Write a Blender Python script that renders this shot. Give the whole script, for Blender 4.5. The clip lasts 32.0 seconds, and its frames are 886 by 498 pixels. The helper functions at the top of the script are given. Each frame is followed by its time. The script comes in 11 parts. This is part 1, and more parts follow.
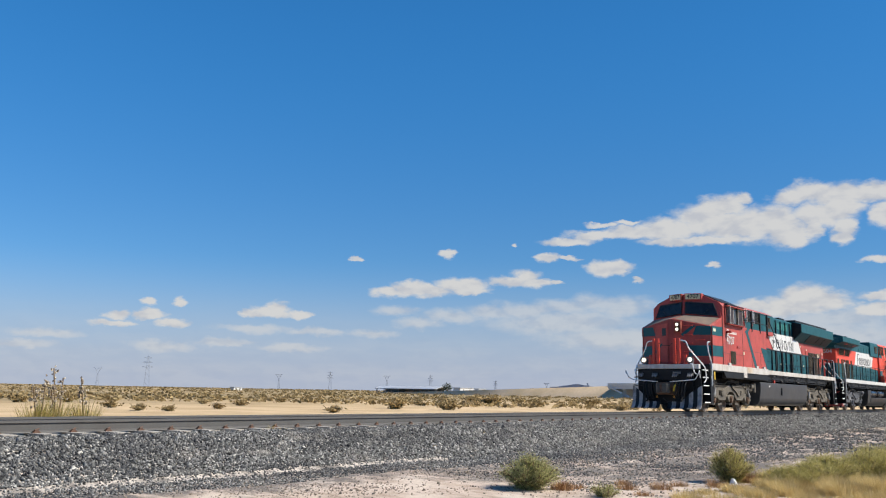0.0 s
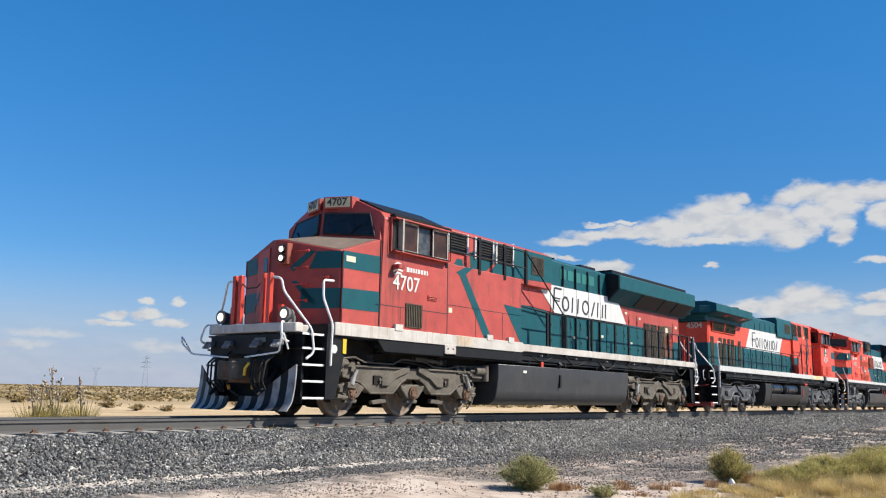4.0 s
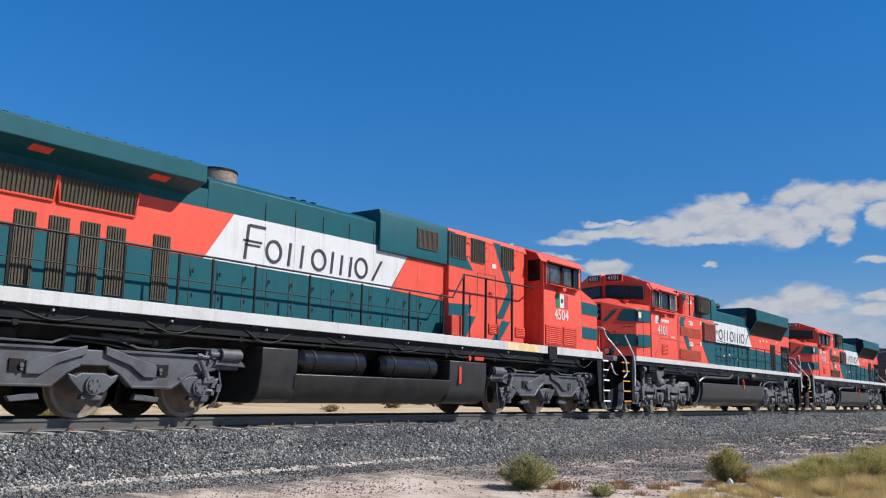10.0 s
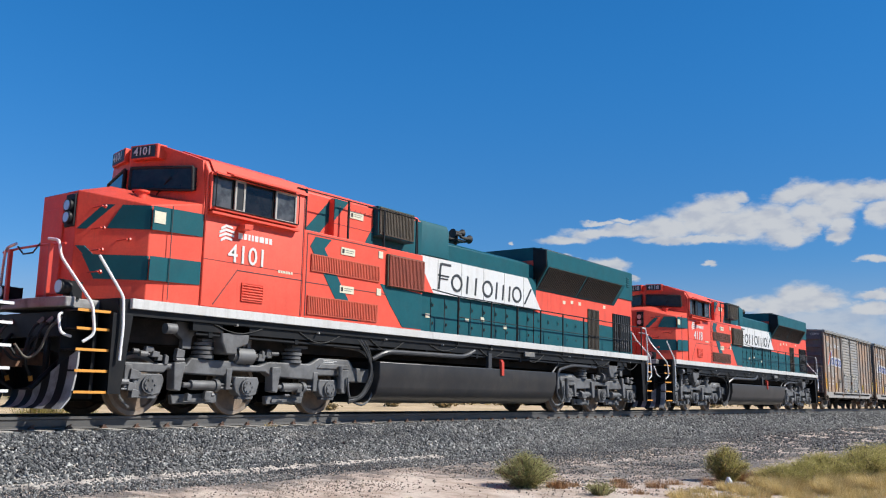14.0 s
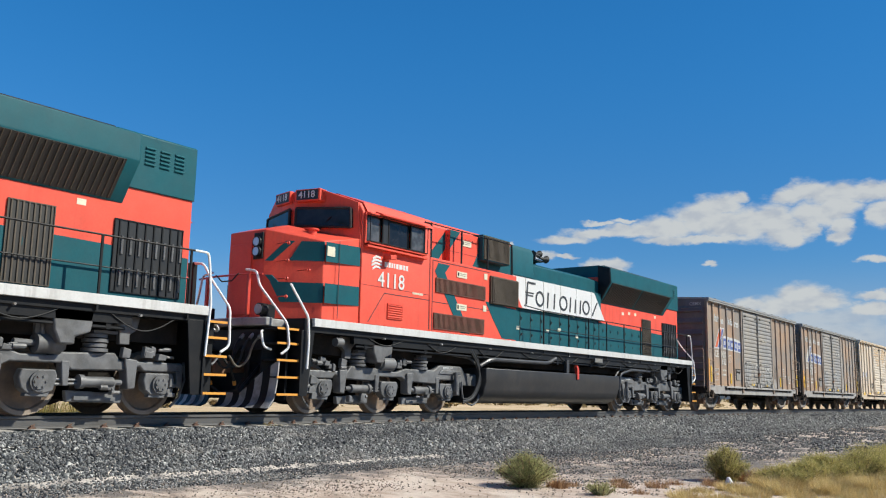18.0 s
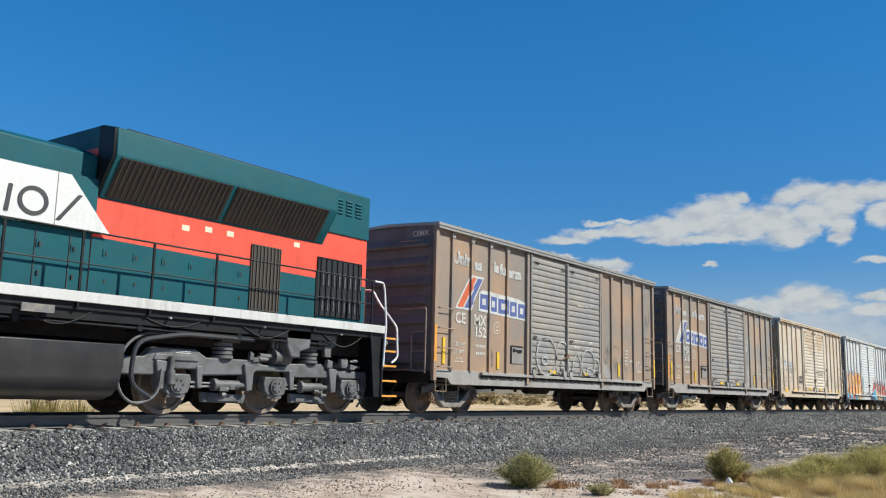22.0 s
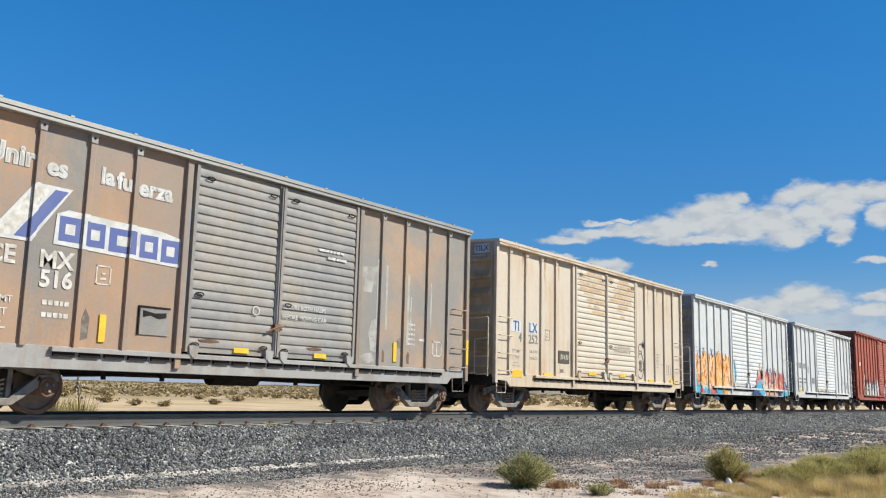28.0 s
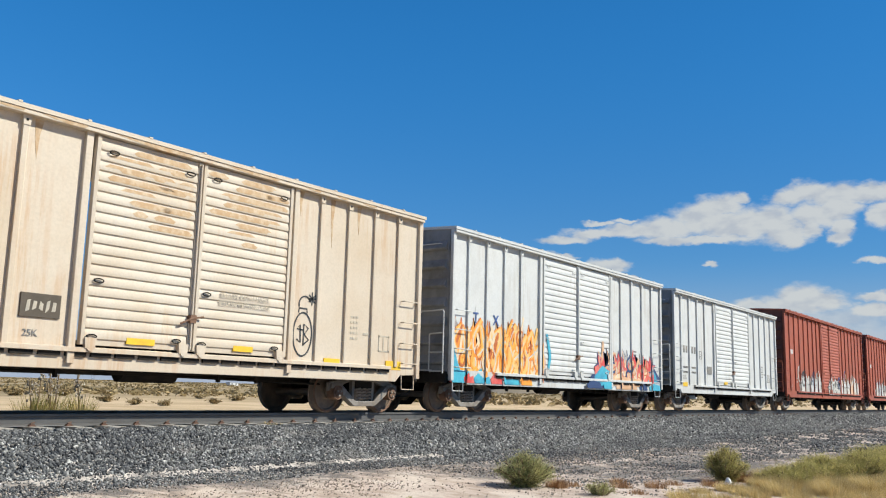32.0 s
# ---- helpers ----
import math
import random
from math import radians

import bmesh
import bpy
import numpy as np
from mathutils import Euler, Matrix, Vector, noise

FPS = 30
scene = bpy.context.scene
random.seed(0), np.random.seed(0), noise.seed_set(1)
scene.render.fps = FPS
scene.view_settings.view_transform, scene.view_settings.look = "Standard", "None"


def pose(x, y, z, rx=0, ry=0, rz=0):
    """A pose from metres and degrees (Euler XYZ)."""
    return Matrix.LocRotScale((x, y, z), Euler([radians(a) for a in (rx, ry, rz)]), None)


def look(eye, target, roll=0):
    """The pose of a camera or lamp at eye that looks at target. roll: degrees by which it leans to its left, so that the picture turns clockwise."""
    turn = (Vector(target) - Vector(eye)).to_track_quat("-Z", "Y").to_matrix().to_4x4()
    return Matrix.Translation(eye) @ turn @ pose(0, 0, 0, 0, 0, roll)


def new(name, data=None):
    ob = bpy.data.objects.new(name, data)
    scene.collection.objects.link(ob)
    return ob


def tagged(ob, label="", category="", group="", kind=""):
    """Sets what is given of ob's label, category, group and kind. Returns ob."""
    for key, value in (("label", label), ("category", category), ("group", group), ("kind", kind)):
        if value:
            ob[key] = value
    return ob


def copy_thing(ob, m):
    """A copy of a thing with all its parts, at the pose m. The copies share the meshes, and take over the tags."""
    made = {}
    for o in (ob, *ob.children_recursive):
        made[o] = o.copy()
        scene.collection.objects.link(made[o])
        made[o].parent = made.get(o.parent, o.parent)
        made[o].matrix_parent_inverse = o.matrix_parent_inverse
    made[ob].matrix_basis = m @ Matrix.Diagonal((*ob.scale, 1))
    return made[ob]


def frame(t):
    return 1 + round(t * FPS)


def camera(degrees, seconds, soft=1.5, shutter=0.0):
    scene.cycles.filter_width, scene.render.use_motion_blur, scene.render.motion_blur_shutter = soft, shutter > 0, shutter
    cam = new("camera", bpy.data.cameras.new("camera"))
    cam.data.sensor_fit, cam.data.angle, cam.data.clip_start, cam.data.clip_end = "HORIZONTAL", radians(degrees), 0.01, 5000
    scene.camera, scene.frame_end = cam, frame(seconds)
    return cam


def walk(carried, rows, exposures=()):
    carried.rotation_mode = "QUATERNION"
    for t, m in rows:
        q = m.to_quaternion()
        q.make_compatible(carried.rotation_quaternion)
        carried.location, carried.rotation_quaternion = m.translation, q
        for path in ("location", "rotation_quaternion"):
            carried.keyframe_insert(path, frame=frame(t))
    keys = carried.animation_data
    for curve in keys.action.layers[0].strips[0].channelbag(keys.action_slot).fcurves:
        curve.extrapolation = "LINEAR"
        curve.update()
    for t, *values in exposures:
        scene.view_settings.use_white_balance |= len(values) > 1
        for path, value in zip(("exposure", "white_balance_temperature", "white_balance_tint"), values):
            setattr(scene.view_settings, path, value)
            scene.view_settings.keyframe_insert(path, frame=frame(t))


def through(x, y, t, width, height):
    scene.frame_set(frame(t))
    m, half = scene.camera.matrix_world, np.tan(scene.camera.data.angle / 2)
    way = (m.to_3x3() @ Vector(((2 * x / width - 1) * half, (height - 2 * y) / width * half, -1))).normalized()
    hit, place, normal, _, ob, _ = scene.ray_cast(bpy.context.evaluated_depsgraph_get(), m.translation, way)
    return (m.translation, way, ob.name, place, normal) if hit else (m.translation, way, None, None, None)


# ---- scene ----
import itertools

# The track runs along x, the camera side is -y, z = 0 is the top of the rails.
cam = camera(53.45, 32.0, soft=1.15)
EYE = (0.0, -13.805, 0.471)
walk(cam, [(t, pose(*EYE, rx, ry, rz)) for t, rx, ry, rz in (
    (0, 99.464, -0.975, -53.383), (1, 99.466, -0.971, -53.415), (2.5, 99.474, -0.970, -53.462), (4.5, 99.475, -0.974, -53.493),
    (6, 99.473, -0.986, -53.512), (7.5, 99.474, -1.005, -53.530), (9, 99.460, -1.045, -53.543), (10, 99.423, -1.067, -53.568),
    (11, 99.390, -1.082, -53.596), (12, 99.375, -1.104, -53.602), (13, 99.350, -1.116, -53.625), (14.5, 99.322, -1.147, -53.638),
    (16.5, 99.312, -1.180, -53.638), (18, 99.314, -1.210, -53.620), (20, 99.318, -1.265, -53.598), (22, 99.314, -1.297, -53.600),
    (24, 99.306, -1.320, -53.613), (26, 99.292, -1.358, -53.620), (28.5, 99.296, -1.375, -53.624), (30, 99.294, -1.395, -53.628),
    (32, 99.276, -1.445, -53.631))],
     exposures=((0, 0.53, 6900, 8), (2.5, 0.55, 6900, 8), (5, 0.63, 6700, 8), (6, 0.53, 6600, 6), (7, 0.35, 6500, 8), (9, 0.35, 6350, 9), (11, 0.22, 6300, 9), (12, 0.22, 6350, 9), (13, 0.37, 6400, 9), (14, 0.41, 6400, 8), (17, 0.27, 6550, 6), (19, 0.55, 6600, 3), (20, 0.53, 6550, 3), (21, 0.39, 6500, 3), (22, 0.40, 6550, 3), (23, 0.65, 6650, 3), (24, 0.73, 6750, 4), (26, 0.57, 6650, 4), (32, 0.46, 6550, 4)))

# ---- daylight: one sun over the camera's right shoulder, clear sky with fair-weather clouds ----
SUN_AZ, SUN_EL = -56.0, 42.0          # degrees from +x towards +y, and up
sun = new("sun", bpy.data.lights.new("sun", "SUN"))
sun.data.energy, sun.data.angle, sun.data.color = 4.65, radians(0.55), (1.0, 0.95, 0.87)
sun.matrix_world = look((40 * math.cos(radians(SUN_AZ)), 40 * math.sin(radians(SUN_AZ)), 40 * math.tan(radians(SUN_EL))), (0, 0, 0))


class Nodes:
    """Short writing for node trees."""

    def __init__(self, tree):
        self.t = tree
        tree.nodes.clear()

    def n(self, kind, **kw):
        node = self.t.nodes.new(kind)
        for k, v in kw.items():
            if k == "op":
                node.operation = v
            elif k == "blend":
                node.blend_type = v
            elif k == "dtype":
                node.data_type = v
        return node

    def put(self, sock, v):
        if isinstance(v, bpy.types.NodeSocket):
            self.t.links.new(v, sock)
        elif v is not None:
            sock.default_value = v

    def math(self, op, a, b=None, clamp=False):
        m = self.n("ShaderNodeMath", op=op)
        m.use_clamp = clamp
        self.put(m.inputs[0], a), self.put(m.inputs[1], b)
        return m.outputs[0]

    def vec(self, op, a, b=None):
        m = self.n("ShaderNodeVectorMath", op=op)
        self.put(m.inputs[0], a), self.put(m.inputs[1], b)
        return m.outputs["Value"] if op in ("LENGTH", "DOT_PRODUCT") else m.outputs[0]

    def noise(self, vec, scale, detail=4.0, rough=0.55, dist=0.0):
        m = self.n("ShaderNodeTexNoise")
        self.put(m.inputs["Vector"], vec)
        m.inputs["Scale"].default_value, m.inputs["Detail"].default_value = scale, detail
        m.inputs["Roughness"].default_value, m.inputs["Distortion"].default_value = rough, dist
        return m.outputs["Fac"]

    def ramp(self, v, lo, hi, a=0.0, b=1.0):
        m = self.n("ShaderNodeMapRange")
        m.clamp = True
        m.interpolation_type = "SMOOTHSTEP"
        self.put(m.inputs["Value"], v)
        for k, x in (("From Min", lo), ("From Max", hi), ("To Min", a), ("To Max", b)):
            m.inputs[k].default_value = x
        return m.outputs["Result"]

    def mix(self, f, a, b, blend="MIX"):
        m = self.n("ShaderNodeMix", dtype="RGBA", blend=blend)
        self.put(m.inputs[0], f)
        for s, v in ((m.inputs[6], a), (m.inputs[7], b)):
            self.put(s, (*v, 1.0) if isinstance(v, tuple) and len(v) == 3 else v)
        return m.outputs[2]

    def scaled(self, vec, s):
        m = self.n("ShaderNodeMapping")
        self.put(m.inputs["Vector"], vec)
        m.inputs["Scale"].default_value = s
        return m.outputs[0]


def build_world():
    world = bpy.data.worlds.new("sky")
    scene.world = world
    world.use_nodes = True
    k = Nodes(world.node_tree)
    sky = k.n("ShaderNodeTexSky")
    sky.sky_type, sky.sun_disc = "NISHITA", False
    sky.sun_elevation, sky.sun_rotation = radians(SUN_EL), radians(90 - SUN_AZ)
    sky.altitude, sky.air_density, sky.dust_density, sky.ozone_density = 1200, 1.0, 0.2, 2.0
    co = k.n("ShaderNodeTexCoord").outputs["Generated"]
    sep = k.n("ShaderNodeSeparateXYZ")
    k.put(sep.inputs[0], co)
    deg = 180 / math.pi
    az = k.math("MULTIPLY", k.math("ARCTAN2", sep.outputs[1], sep.outputs[0]), deg)
    el = k.math("MULTIPLY", k.math("ARCSINE", sep.outputs[2]), deg)
    # deep, saturated blue overhead that pales to lavender above the plain
    hs = k.n("ShaderNodeHueSaturation")
    hs.inputs["Saturation"].default_value, hs.inputs["Value"].default_value = 1.25, 1.0
    k.put(hs.inputs["Color"], sky.outputs[0])
    tint = k.mix(k.ramp(el, 0.0, 26.0), (0.63, 0.78, 1.02), (0.49, 1.22, 1.52))
    blue = k.mix(1.0, hs.outputs[0], tint, "MULTIPLY")
    deep = k.mix(k.ramp(el, 26.0, 80.0), (1.0, 1.0, 1.0), (0.50, 0.52, 0.58))
    blue = k.mix(1.0, blue, deep, "MULTIPLY")
    across = k.vec("DOT_PRODUCT", co, (-0.53, 0.85, 0.0))
    side = k.mix(k.ramp(across, -0.67, 0.68), (0.86, 0.86, 0.86), (1.15, 1.15, 1.15))
    blue = k.mix(1.0, blue, side, "MULTIPLY")
    comb = k.n("ShaderNodeCombineXYZ")
    k.put(comb.inputs[0], az), k.put(comb.inputs[1], el)
    v = comb.outputs[0]
    # fair-weather clouds as heaps of cells: azimuth, elevation, half width, half height
    long_tail = ((28.6, 9.98, 1.76, 0.29), (26.41, 10.34, 2.25, 0.36), (24.25, 10.57, 2.22, 0.47), (22.12, 10.63, 2.18, 0.75), (21.78, 9.84, 2.1, 0.32), (20.02, 11.22, 2.07, 1.09),
                 (18.97, 11.92, 1.64, 0.81), (17.66, 12.35, 0.81, 0.38), (17.98, 10.62, 2.83, 0.98), (19.36, 9.89, 3.24, 0.32), (26.41, 11.02, 1.16, 0.18), (24.6, 11.18, 1.01, 0.18))
    great_heap = ((16.3, 10.9, 2.45, 1.07), (15.02, 10.16, 1.69, 0.89), (14.71, 9.63, 0.97, 0.41), (13.66, 10.34, 0.76, 0.64), (14.61, 12.26, 1.36, 0.51), (13.63, 12.51, 1.35, 0.71), (12.06, 12.24, 2.0, 0.77),
                  (10.05, 12.26, 1.94, 0.59), (12.09, 11.53, 1.69, 0.64), (13.05, 11.22, 2.02, 0.88), (11.84, 10.24, 0.77, 0.7), (11.95, 9.75, 0.68, 0.47), (9.6, 10.94, 0.84, 0.79), (8.42, 11.84, 1.47, 0.81))
    low_heap = ((14.2, 6.34, 1.65, 0.75), (13.2, 6.02, 1.62, 0.67), (14.86, 5.7, 2.68, 0.72), (17.13, 5.73, 1.45, 0.45), (10.12, 6.22, 1.31, 0.3), (9.89, 5.42, 1.89, 0.52), (19.4, 8.27, 0.44, 0.21), (25.52, 8.34, 1.22, 0.4), (10.16, 8.33, 0.84, 0.23))
    small_heaps = ((55.21, 5.46, 0.53, 0.28), (53.43, 5.51, 0.47, 0.25), (56.96, 4.61, 0.91, 0.31), (55.15, 4.66, 1.06, 0.31), (57.24, 4.05, 1.42, 0.24), (53.78, 4.16, 1.07, 0.31), (47.77, 5.1, 1.49, 0.43),
                   (47.39, 5.36, 0.71, 0.5), (49.0, 4.91, 0.84, 0.29), (45.98, 4.98, 0.86, 0.29))
    middle_heaps = ((40.2, 6.6, 1.25, 0.37), (38.92, 6.88, 1.33, 0.48), (37.62, 6.73, 1.7, 0.4), (35.41, 7.13, 1.92, 0.48), (35.03, 6.77, 1.55, 0.26), (32.45, 7.42, 1.55, 0.37), (31.16, 7.65, 1.1, 0.48), (30.61, 7.28, 1.17, 0.33), (29.33, 7.36, 0.51, 0.22))
    shreds = ((36.55, 9.17, 0.6, 0.29), (42.48, 8.66, 0.48, 0.15), (32.09, 9.77, 0.3, 0.11), (29.87, 8.96, 0.88, 0.26), (28.59, 8.89, 0.95, 0.15), (26.32, 8.25, 1.15, 0.51), (25.46, 8.07, 0.79, 0.4), (24.12, 7.48, 0.39, 0.18))
    far_veil = ((60.96, 3.31, 2.26, 0.33), (48.78, 3.99, 2.6, 0.32), (44.85, 3.89, 2.3, 0.29), (41.23, 3.84, 1.53, 0.33), (50.47, 3.08, 2.21, 0.28), (46.24, 2.85, 2.28, 0.32), (54.19, 2.72, 2.13, 0.45), (62.1, 2.53, 2.09, 0.33), (39.8, 5.4, 1.54, 0.4), (38.31, 4.62, 1.62, 0.4))
    near_veil = ((36.11, 5.1, 2.36, 0.48), (33.54, 5.32, 2.35, 0.58), (31.34, 5.49, 2.7, 0.58), (28.79, 5.72, 2.24, 0.62), (26.63, 5.91, 2.29, 0.65), (24.86, 5.72, 1.91, 0.72), (28.8, 4.74, 5.4, 0.94), (25.24, 3.75, 5.27, 0.93), (12.69, 4.9, 4.62, 0.9), (13.35, 3.9, 5.9, 1.3), (6.0, 5.0, 3.5, 1.5))
    warp = k.n("ShaderNodeTexNoise")
    k.put(warp.inputs["Vector"], k.scaled(v, (0.9, 1.7, 1.0)))
    warp.inputs["Scale"].default_value, warp.inputs["Detail"].default_value, warp.inputs["Roughness"].default_value = 0.9, 6.0, 0.58
    wob = k.vec("MULTIPLY", k.vec("SUBTRACT", warp.outputs["Color"], (0.5, 0.5, 0.5)), (1.7, 0.85, 0.0))
    vw = k.vec("ADD", v, wob)

    def field(*heaps):
        """Depth inside the nearest cell: 1 at a cell's middle, 0 at its rim."""
        best = None
        for a, e, w, h in itertools.chain(*heaps):
            d = k.vec("LENGTH", k.vec("MULTIPLY", k.vec("SUBTRACT", vw, (a, e, 0.0)), (1 / w, 1 / h, 0.0)))
            best = d if best is None else k.math("MINIMUM", best, d)
        return k.math("SUBTRACT", 1.0, best)
    puff = k.noise(k.scaled(v, (0.8, 1.5, 1.0)), 0.80, 6.0, 0.52, 0.15)
    above = k.noise(k.scaled(k.vec("ADD", v, (-0.25, 0.45, 0.0)), (0.8, 1.5, 1.0)), 0.80, 3.0, 0.48, 0.15)
    rough = k.math("MULTIPLY", k.math("SUBTRACT", puff, 0.5), 0.9)
    thick = k.math("MULTIPLY", k.ramp(k.math("ADD", field(long_tail, great_heap, low_heap, small_heaps, middle_heaps, shreds), rough), -0.26, 0.46), 0.95)
    veil = k.math("MULTIPLY", k.ramp(k.math("ADD", field(far_veil, near_veil), rough), -0.35, 0.75), 0.60)
    cover = k.math("MAXIMUM", thick, veil)
    # haze bank low on the horizon
    haze = k.math("MULTIPLY", k.ramp(el, 6.5, 0.0), k.ramp(k.noise(k.scaled(v, (0.18, 0.9, 1.0)), 1.3, 5.0, 0.6), 0.3, 0.75, 0.25, 0.8))
    pale = k.math("MULTIPLY", k.ramp(el, 9.0, 0.3), 0.90)
    cover = k.math("MAXIMUM", cover, k.math("MULTIPLY", haze, 0.35))
    # tops catch the sun, undersides stay grey-blue
    shade = k.ramp(k.math("SUBTRACT", puff, above), -0.24, 0.10)
    tone = k.mix(shade, (0.77, 0.81, 0.92), (0.96, 0.975, 1.02))
    bg, cl = k.n("ShaderNodeBackground"), k.n("ShaderNodeBackground")
    k.put(bg.inputs[0], blue), k.put(cl.inputs[0], tone)
    bg.inputs[1].default_value, cl.inputs[1].default_value = 0.071, 0.47
    hz = k.n("ShaderNodeBackground")
    hz.inputs[0].default_value, hz.inputs[1].default_value = (0.50, 0.585, 0.84, 1.0), 0.52
    mist = k.n("ShaderNodeMixShader")
    k.put(mist.inputs[0], pale), k.put(mist.inputs[1], bg.outputs[0]), k.put(mist.inputs[2], hz.outputs[0])
    mixer, out = k.n("ShaderNodeMixShader"), k.n("ShaderNodeOutputWorld")
    k.put(mixer.inputs[0], cover)
    k.put(mixer.inputs[1], mist.outputs[0]), k.put(mixer.inputs[2], cl.outputs[0]), k.put(out.inputs[0], mixer.outputs[0])


build_world()


# ---- materials ----
def surface(name, base, rough=0.6, metal=0.0, second=None, amount=0.35, scale=2.0, grain=25.0, streak=0.0, streak_color=(0.10, 0.06, 0.04),
            bump=0.1, dust=0.0, dust_color=(0.36, 0.29, 0.21), coords="Object", spec=0.5, rnd=0.0):
    """Paint, metal, stone or soil: large patches, fine grain, vertical streaks and dust that settles low on a vehicle."""
    m = bpy.data.materials.new(name)
    m.use_nodes = True
    k = Nodes(m.node_tree)
    co = k.n("ShaderNodeTexCoord").outputs[coords]
    big = k.noise(co, scale, 5.0, 0.6, 0.2)
    fine = k.noise(co, grain, 3.0, 0.6)
    second = second or tuple(c * 0.72 for c in base)
    col = k.mix(k.math("MULTIPLY", k.ramp(big, 0.38, 0.68), amount), base, second)
    col = k.mix(k.math("MULTIPLY", k.ramp(fine, 0.35, 0.7), 0.22), col, tuple(c * 0.6 for c in base))
    if streak:
        run = k.noise(k.scaled(co, (6.0, 6.0, 0.35)), 1.3, 5.0, 0.65)
        where = k.ramp(k.noise(co, 0.55, 3.0, 0.6), 0.42, 0.62)
        col = k.mix(k.math("MULTIPLY", k.math("MULTIPLY", k.ramp(run, 0.46, 0.64), where), streak), col, streak_color)
    if dust:
        spots = k.ramp(k.noise(co, 3.2, 6.0, 0.7), 0.35, 0.75)
        col = k.mix(k.math("MULTIPLY", spots, dust), col, dust_color)
    if rnd:
        info = k.n("ShaderNodeObjectInfo")
        col = k.mix(k.math("MULTIPLY", info.outputs["Random"], rnd), col, second)
    b = k.n("ShaderNodeBsdfPrincipled")
    k.put(b.inputs["Base Color"], col)
    k.put(b.inputs["Roughness"], k.math("ADD", k.math("MULTIPLY", k.math("SUBTRACT", big, 0.5), 0.25), rough, clamp=True))
    b.inputs["Metallic"].default_value = metal
    b.inputs["Specular IOR Level"].default_value = spec
    if bump:
        bp = k.n("ShaderNodeBump")
        bp.inputs["Strength"].default_value, bp.inputs["Distance"].default_value = bump, 0.02
        k.put(bp.inputs["Height"], k.math("ADD", fine, k.math("MULTIPLY", big, 0.6)))
        k.put(b.inputs["Normal"], bp.outputs[0])
    k.put(k.n("ShaderNodeOutputMaterial").inputs[0], b.outputs[0])
    return m


def glowing(name, color, power):
    m = bpy.data.materials.new(name)
    m.use_nodes = True
    k = Nodes(m.node_tree)
    e = k.n("ShaderNodeEmission")
    e.inputs[0].default_value, e.inputs[1].default_value = (*color, 1), power
    k.put(k.n("ShaderNodeOutputMaterial").inputs[0], e.outputs[0])
    return m


def islands(name, colors, rough=0.9, bump=0.0, spec=0.3, through=0.0, stained=False):
    """One colour per loose piece of a mesh (stones, leaves, blades)."""
    m = bpy.data.materials.new(name)
    m.use_nodes = True
    k = Nodes(m.node_tree)
    rnd = k.n("ShaderNodeNewGeometry").outputs["Random Per Island"]
    r = k.n("ShaderNodeValToRGB")
    r.color_ramp.interpolation = "LINEAR"
    while len(r.color_ramp.elements) < len(colors):
        r.color_ramp.elements.new(0.5)
    for e, (p, c) in zip(r.color_ramp.elements, colors):
        e.position, e.color = p, (*c, 1)
    k.put(r.inputs[0], rnd)
    co = k.n("ShaderNodeTexCoord").outputs["Object"]
    col = k.mix(k.ramp(k.noise(co, 60.0, 3.0), 0.35, 0.7, 0.0, 0.35), r.outputs[0], (0.02, 0.02, 0.018))
    if stained:
        # oily stains along the bank, and drifts of pale dust between the stones
        oil = k.ramp(k.noise(k.scaled(co, (0.30, 0.9, 0.9)), 1.0, 4.0, 0.6), 0.44, 0.60, 0.0, 0.48)
        col = k.mix(oil, col, (0.030, 0.032, 0.040))
        dusted = k.ramp(k.noise(k.scaled(co, (0.5, 1.4, 1.4)), 1.7, 5.0, 0.65), 0.52, 0.72, 0.0, 0.5)
        col = k.mix(dusted, col, (0.27, 0.25, 0.23))
        # farther along x the stones blend towards one even grey
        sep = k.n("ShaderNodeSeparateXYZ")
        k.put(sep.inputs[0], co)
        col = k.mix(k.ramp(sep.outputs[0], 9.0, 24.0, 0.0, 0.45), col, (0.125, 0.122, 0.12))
    b = k.n("ShaderNodeBsdfPrincipled")
    k.put(b.inputs["Base Color"], col)
    b.inputs["Roughness"].default_value, b.inputs["Specular IOR Level"].default_value = rough, spec
    shader = b.outputs[0]
    if through:
        # thin leaves let some sun through
        tl, mx = k.n("ShaderNodeBsdfTranslucent"), k.n("ShaderNodeMixShader")
        k.put(tl.inputs[0], col)
        mx.inputs[0].default_value = through
        k.put(mx.inputs[1], shader), k.put(mx.inputs[2], tl.outputs[0])
        shader = mx.outputs[0]
    k.put(k.n("ShaderNodeOutputMaterial").inputs[0], shader)
    return m


RED_NEW = surface("bright_red_paint", (0.80, 0.094, 0.056), 0.50, second=(0.70, 0.070, 0.044), amount=0.5, streak=0.22, streak_color=(0.22, 0.035, 0.02), bump=0.03, dust=0.05, spec=0.3)
RED_OLD = surface("faded_red_paint", (0.49, 0.074, 0.058), 0.55, second=(0.40, 0.045, 0.038), amount=0.8, scale=0.9, streak=0.75, streak_color=(0.13, 0.035, 0.03), bump=0.05, dust=0.38, dust_color=(0.19, 0.042, 0.036))
TEAL = surface("dark_teal_paint", (0.006, 0.090, 0.112), 0.50, second=(0.006, 0.070, 0.090), amount=0.6, streak=0.12, streak_color=(0.03, 0.07, 0.075), bump=0.03, dust=0.02, spec=0.22)
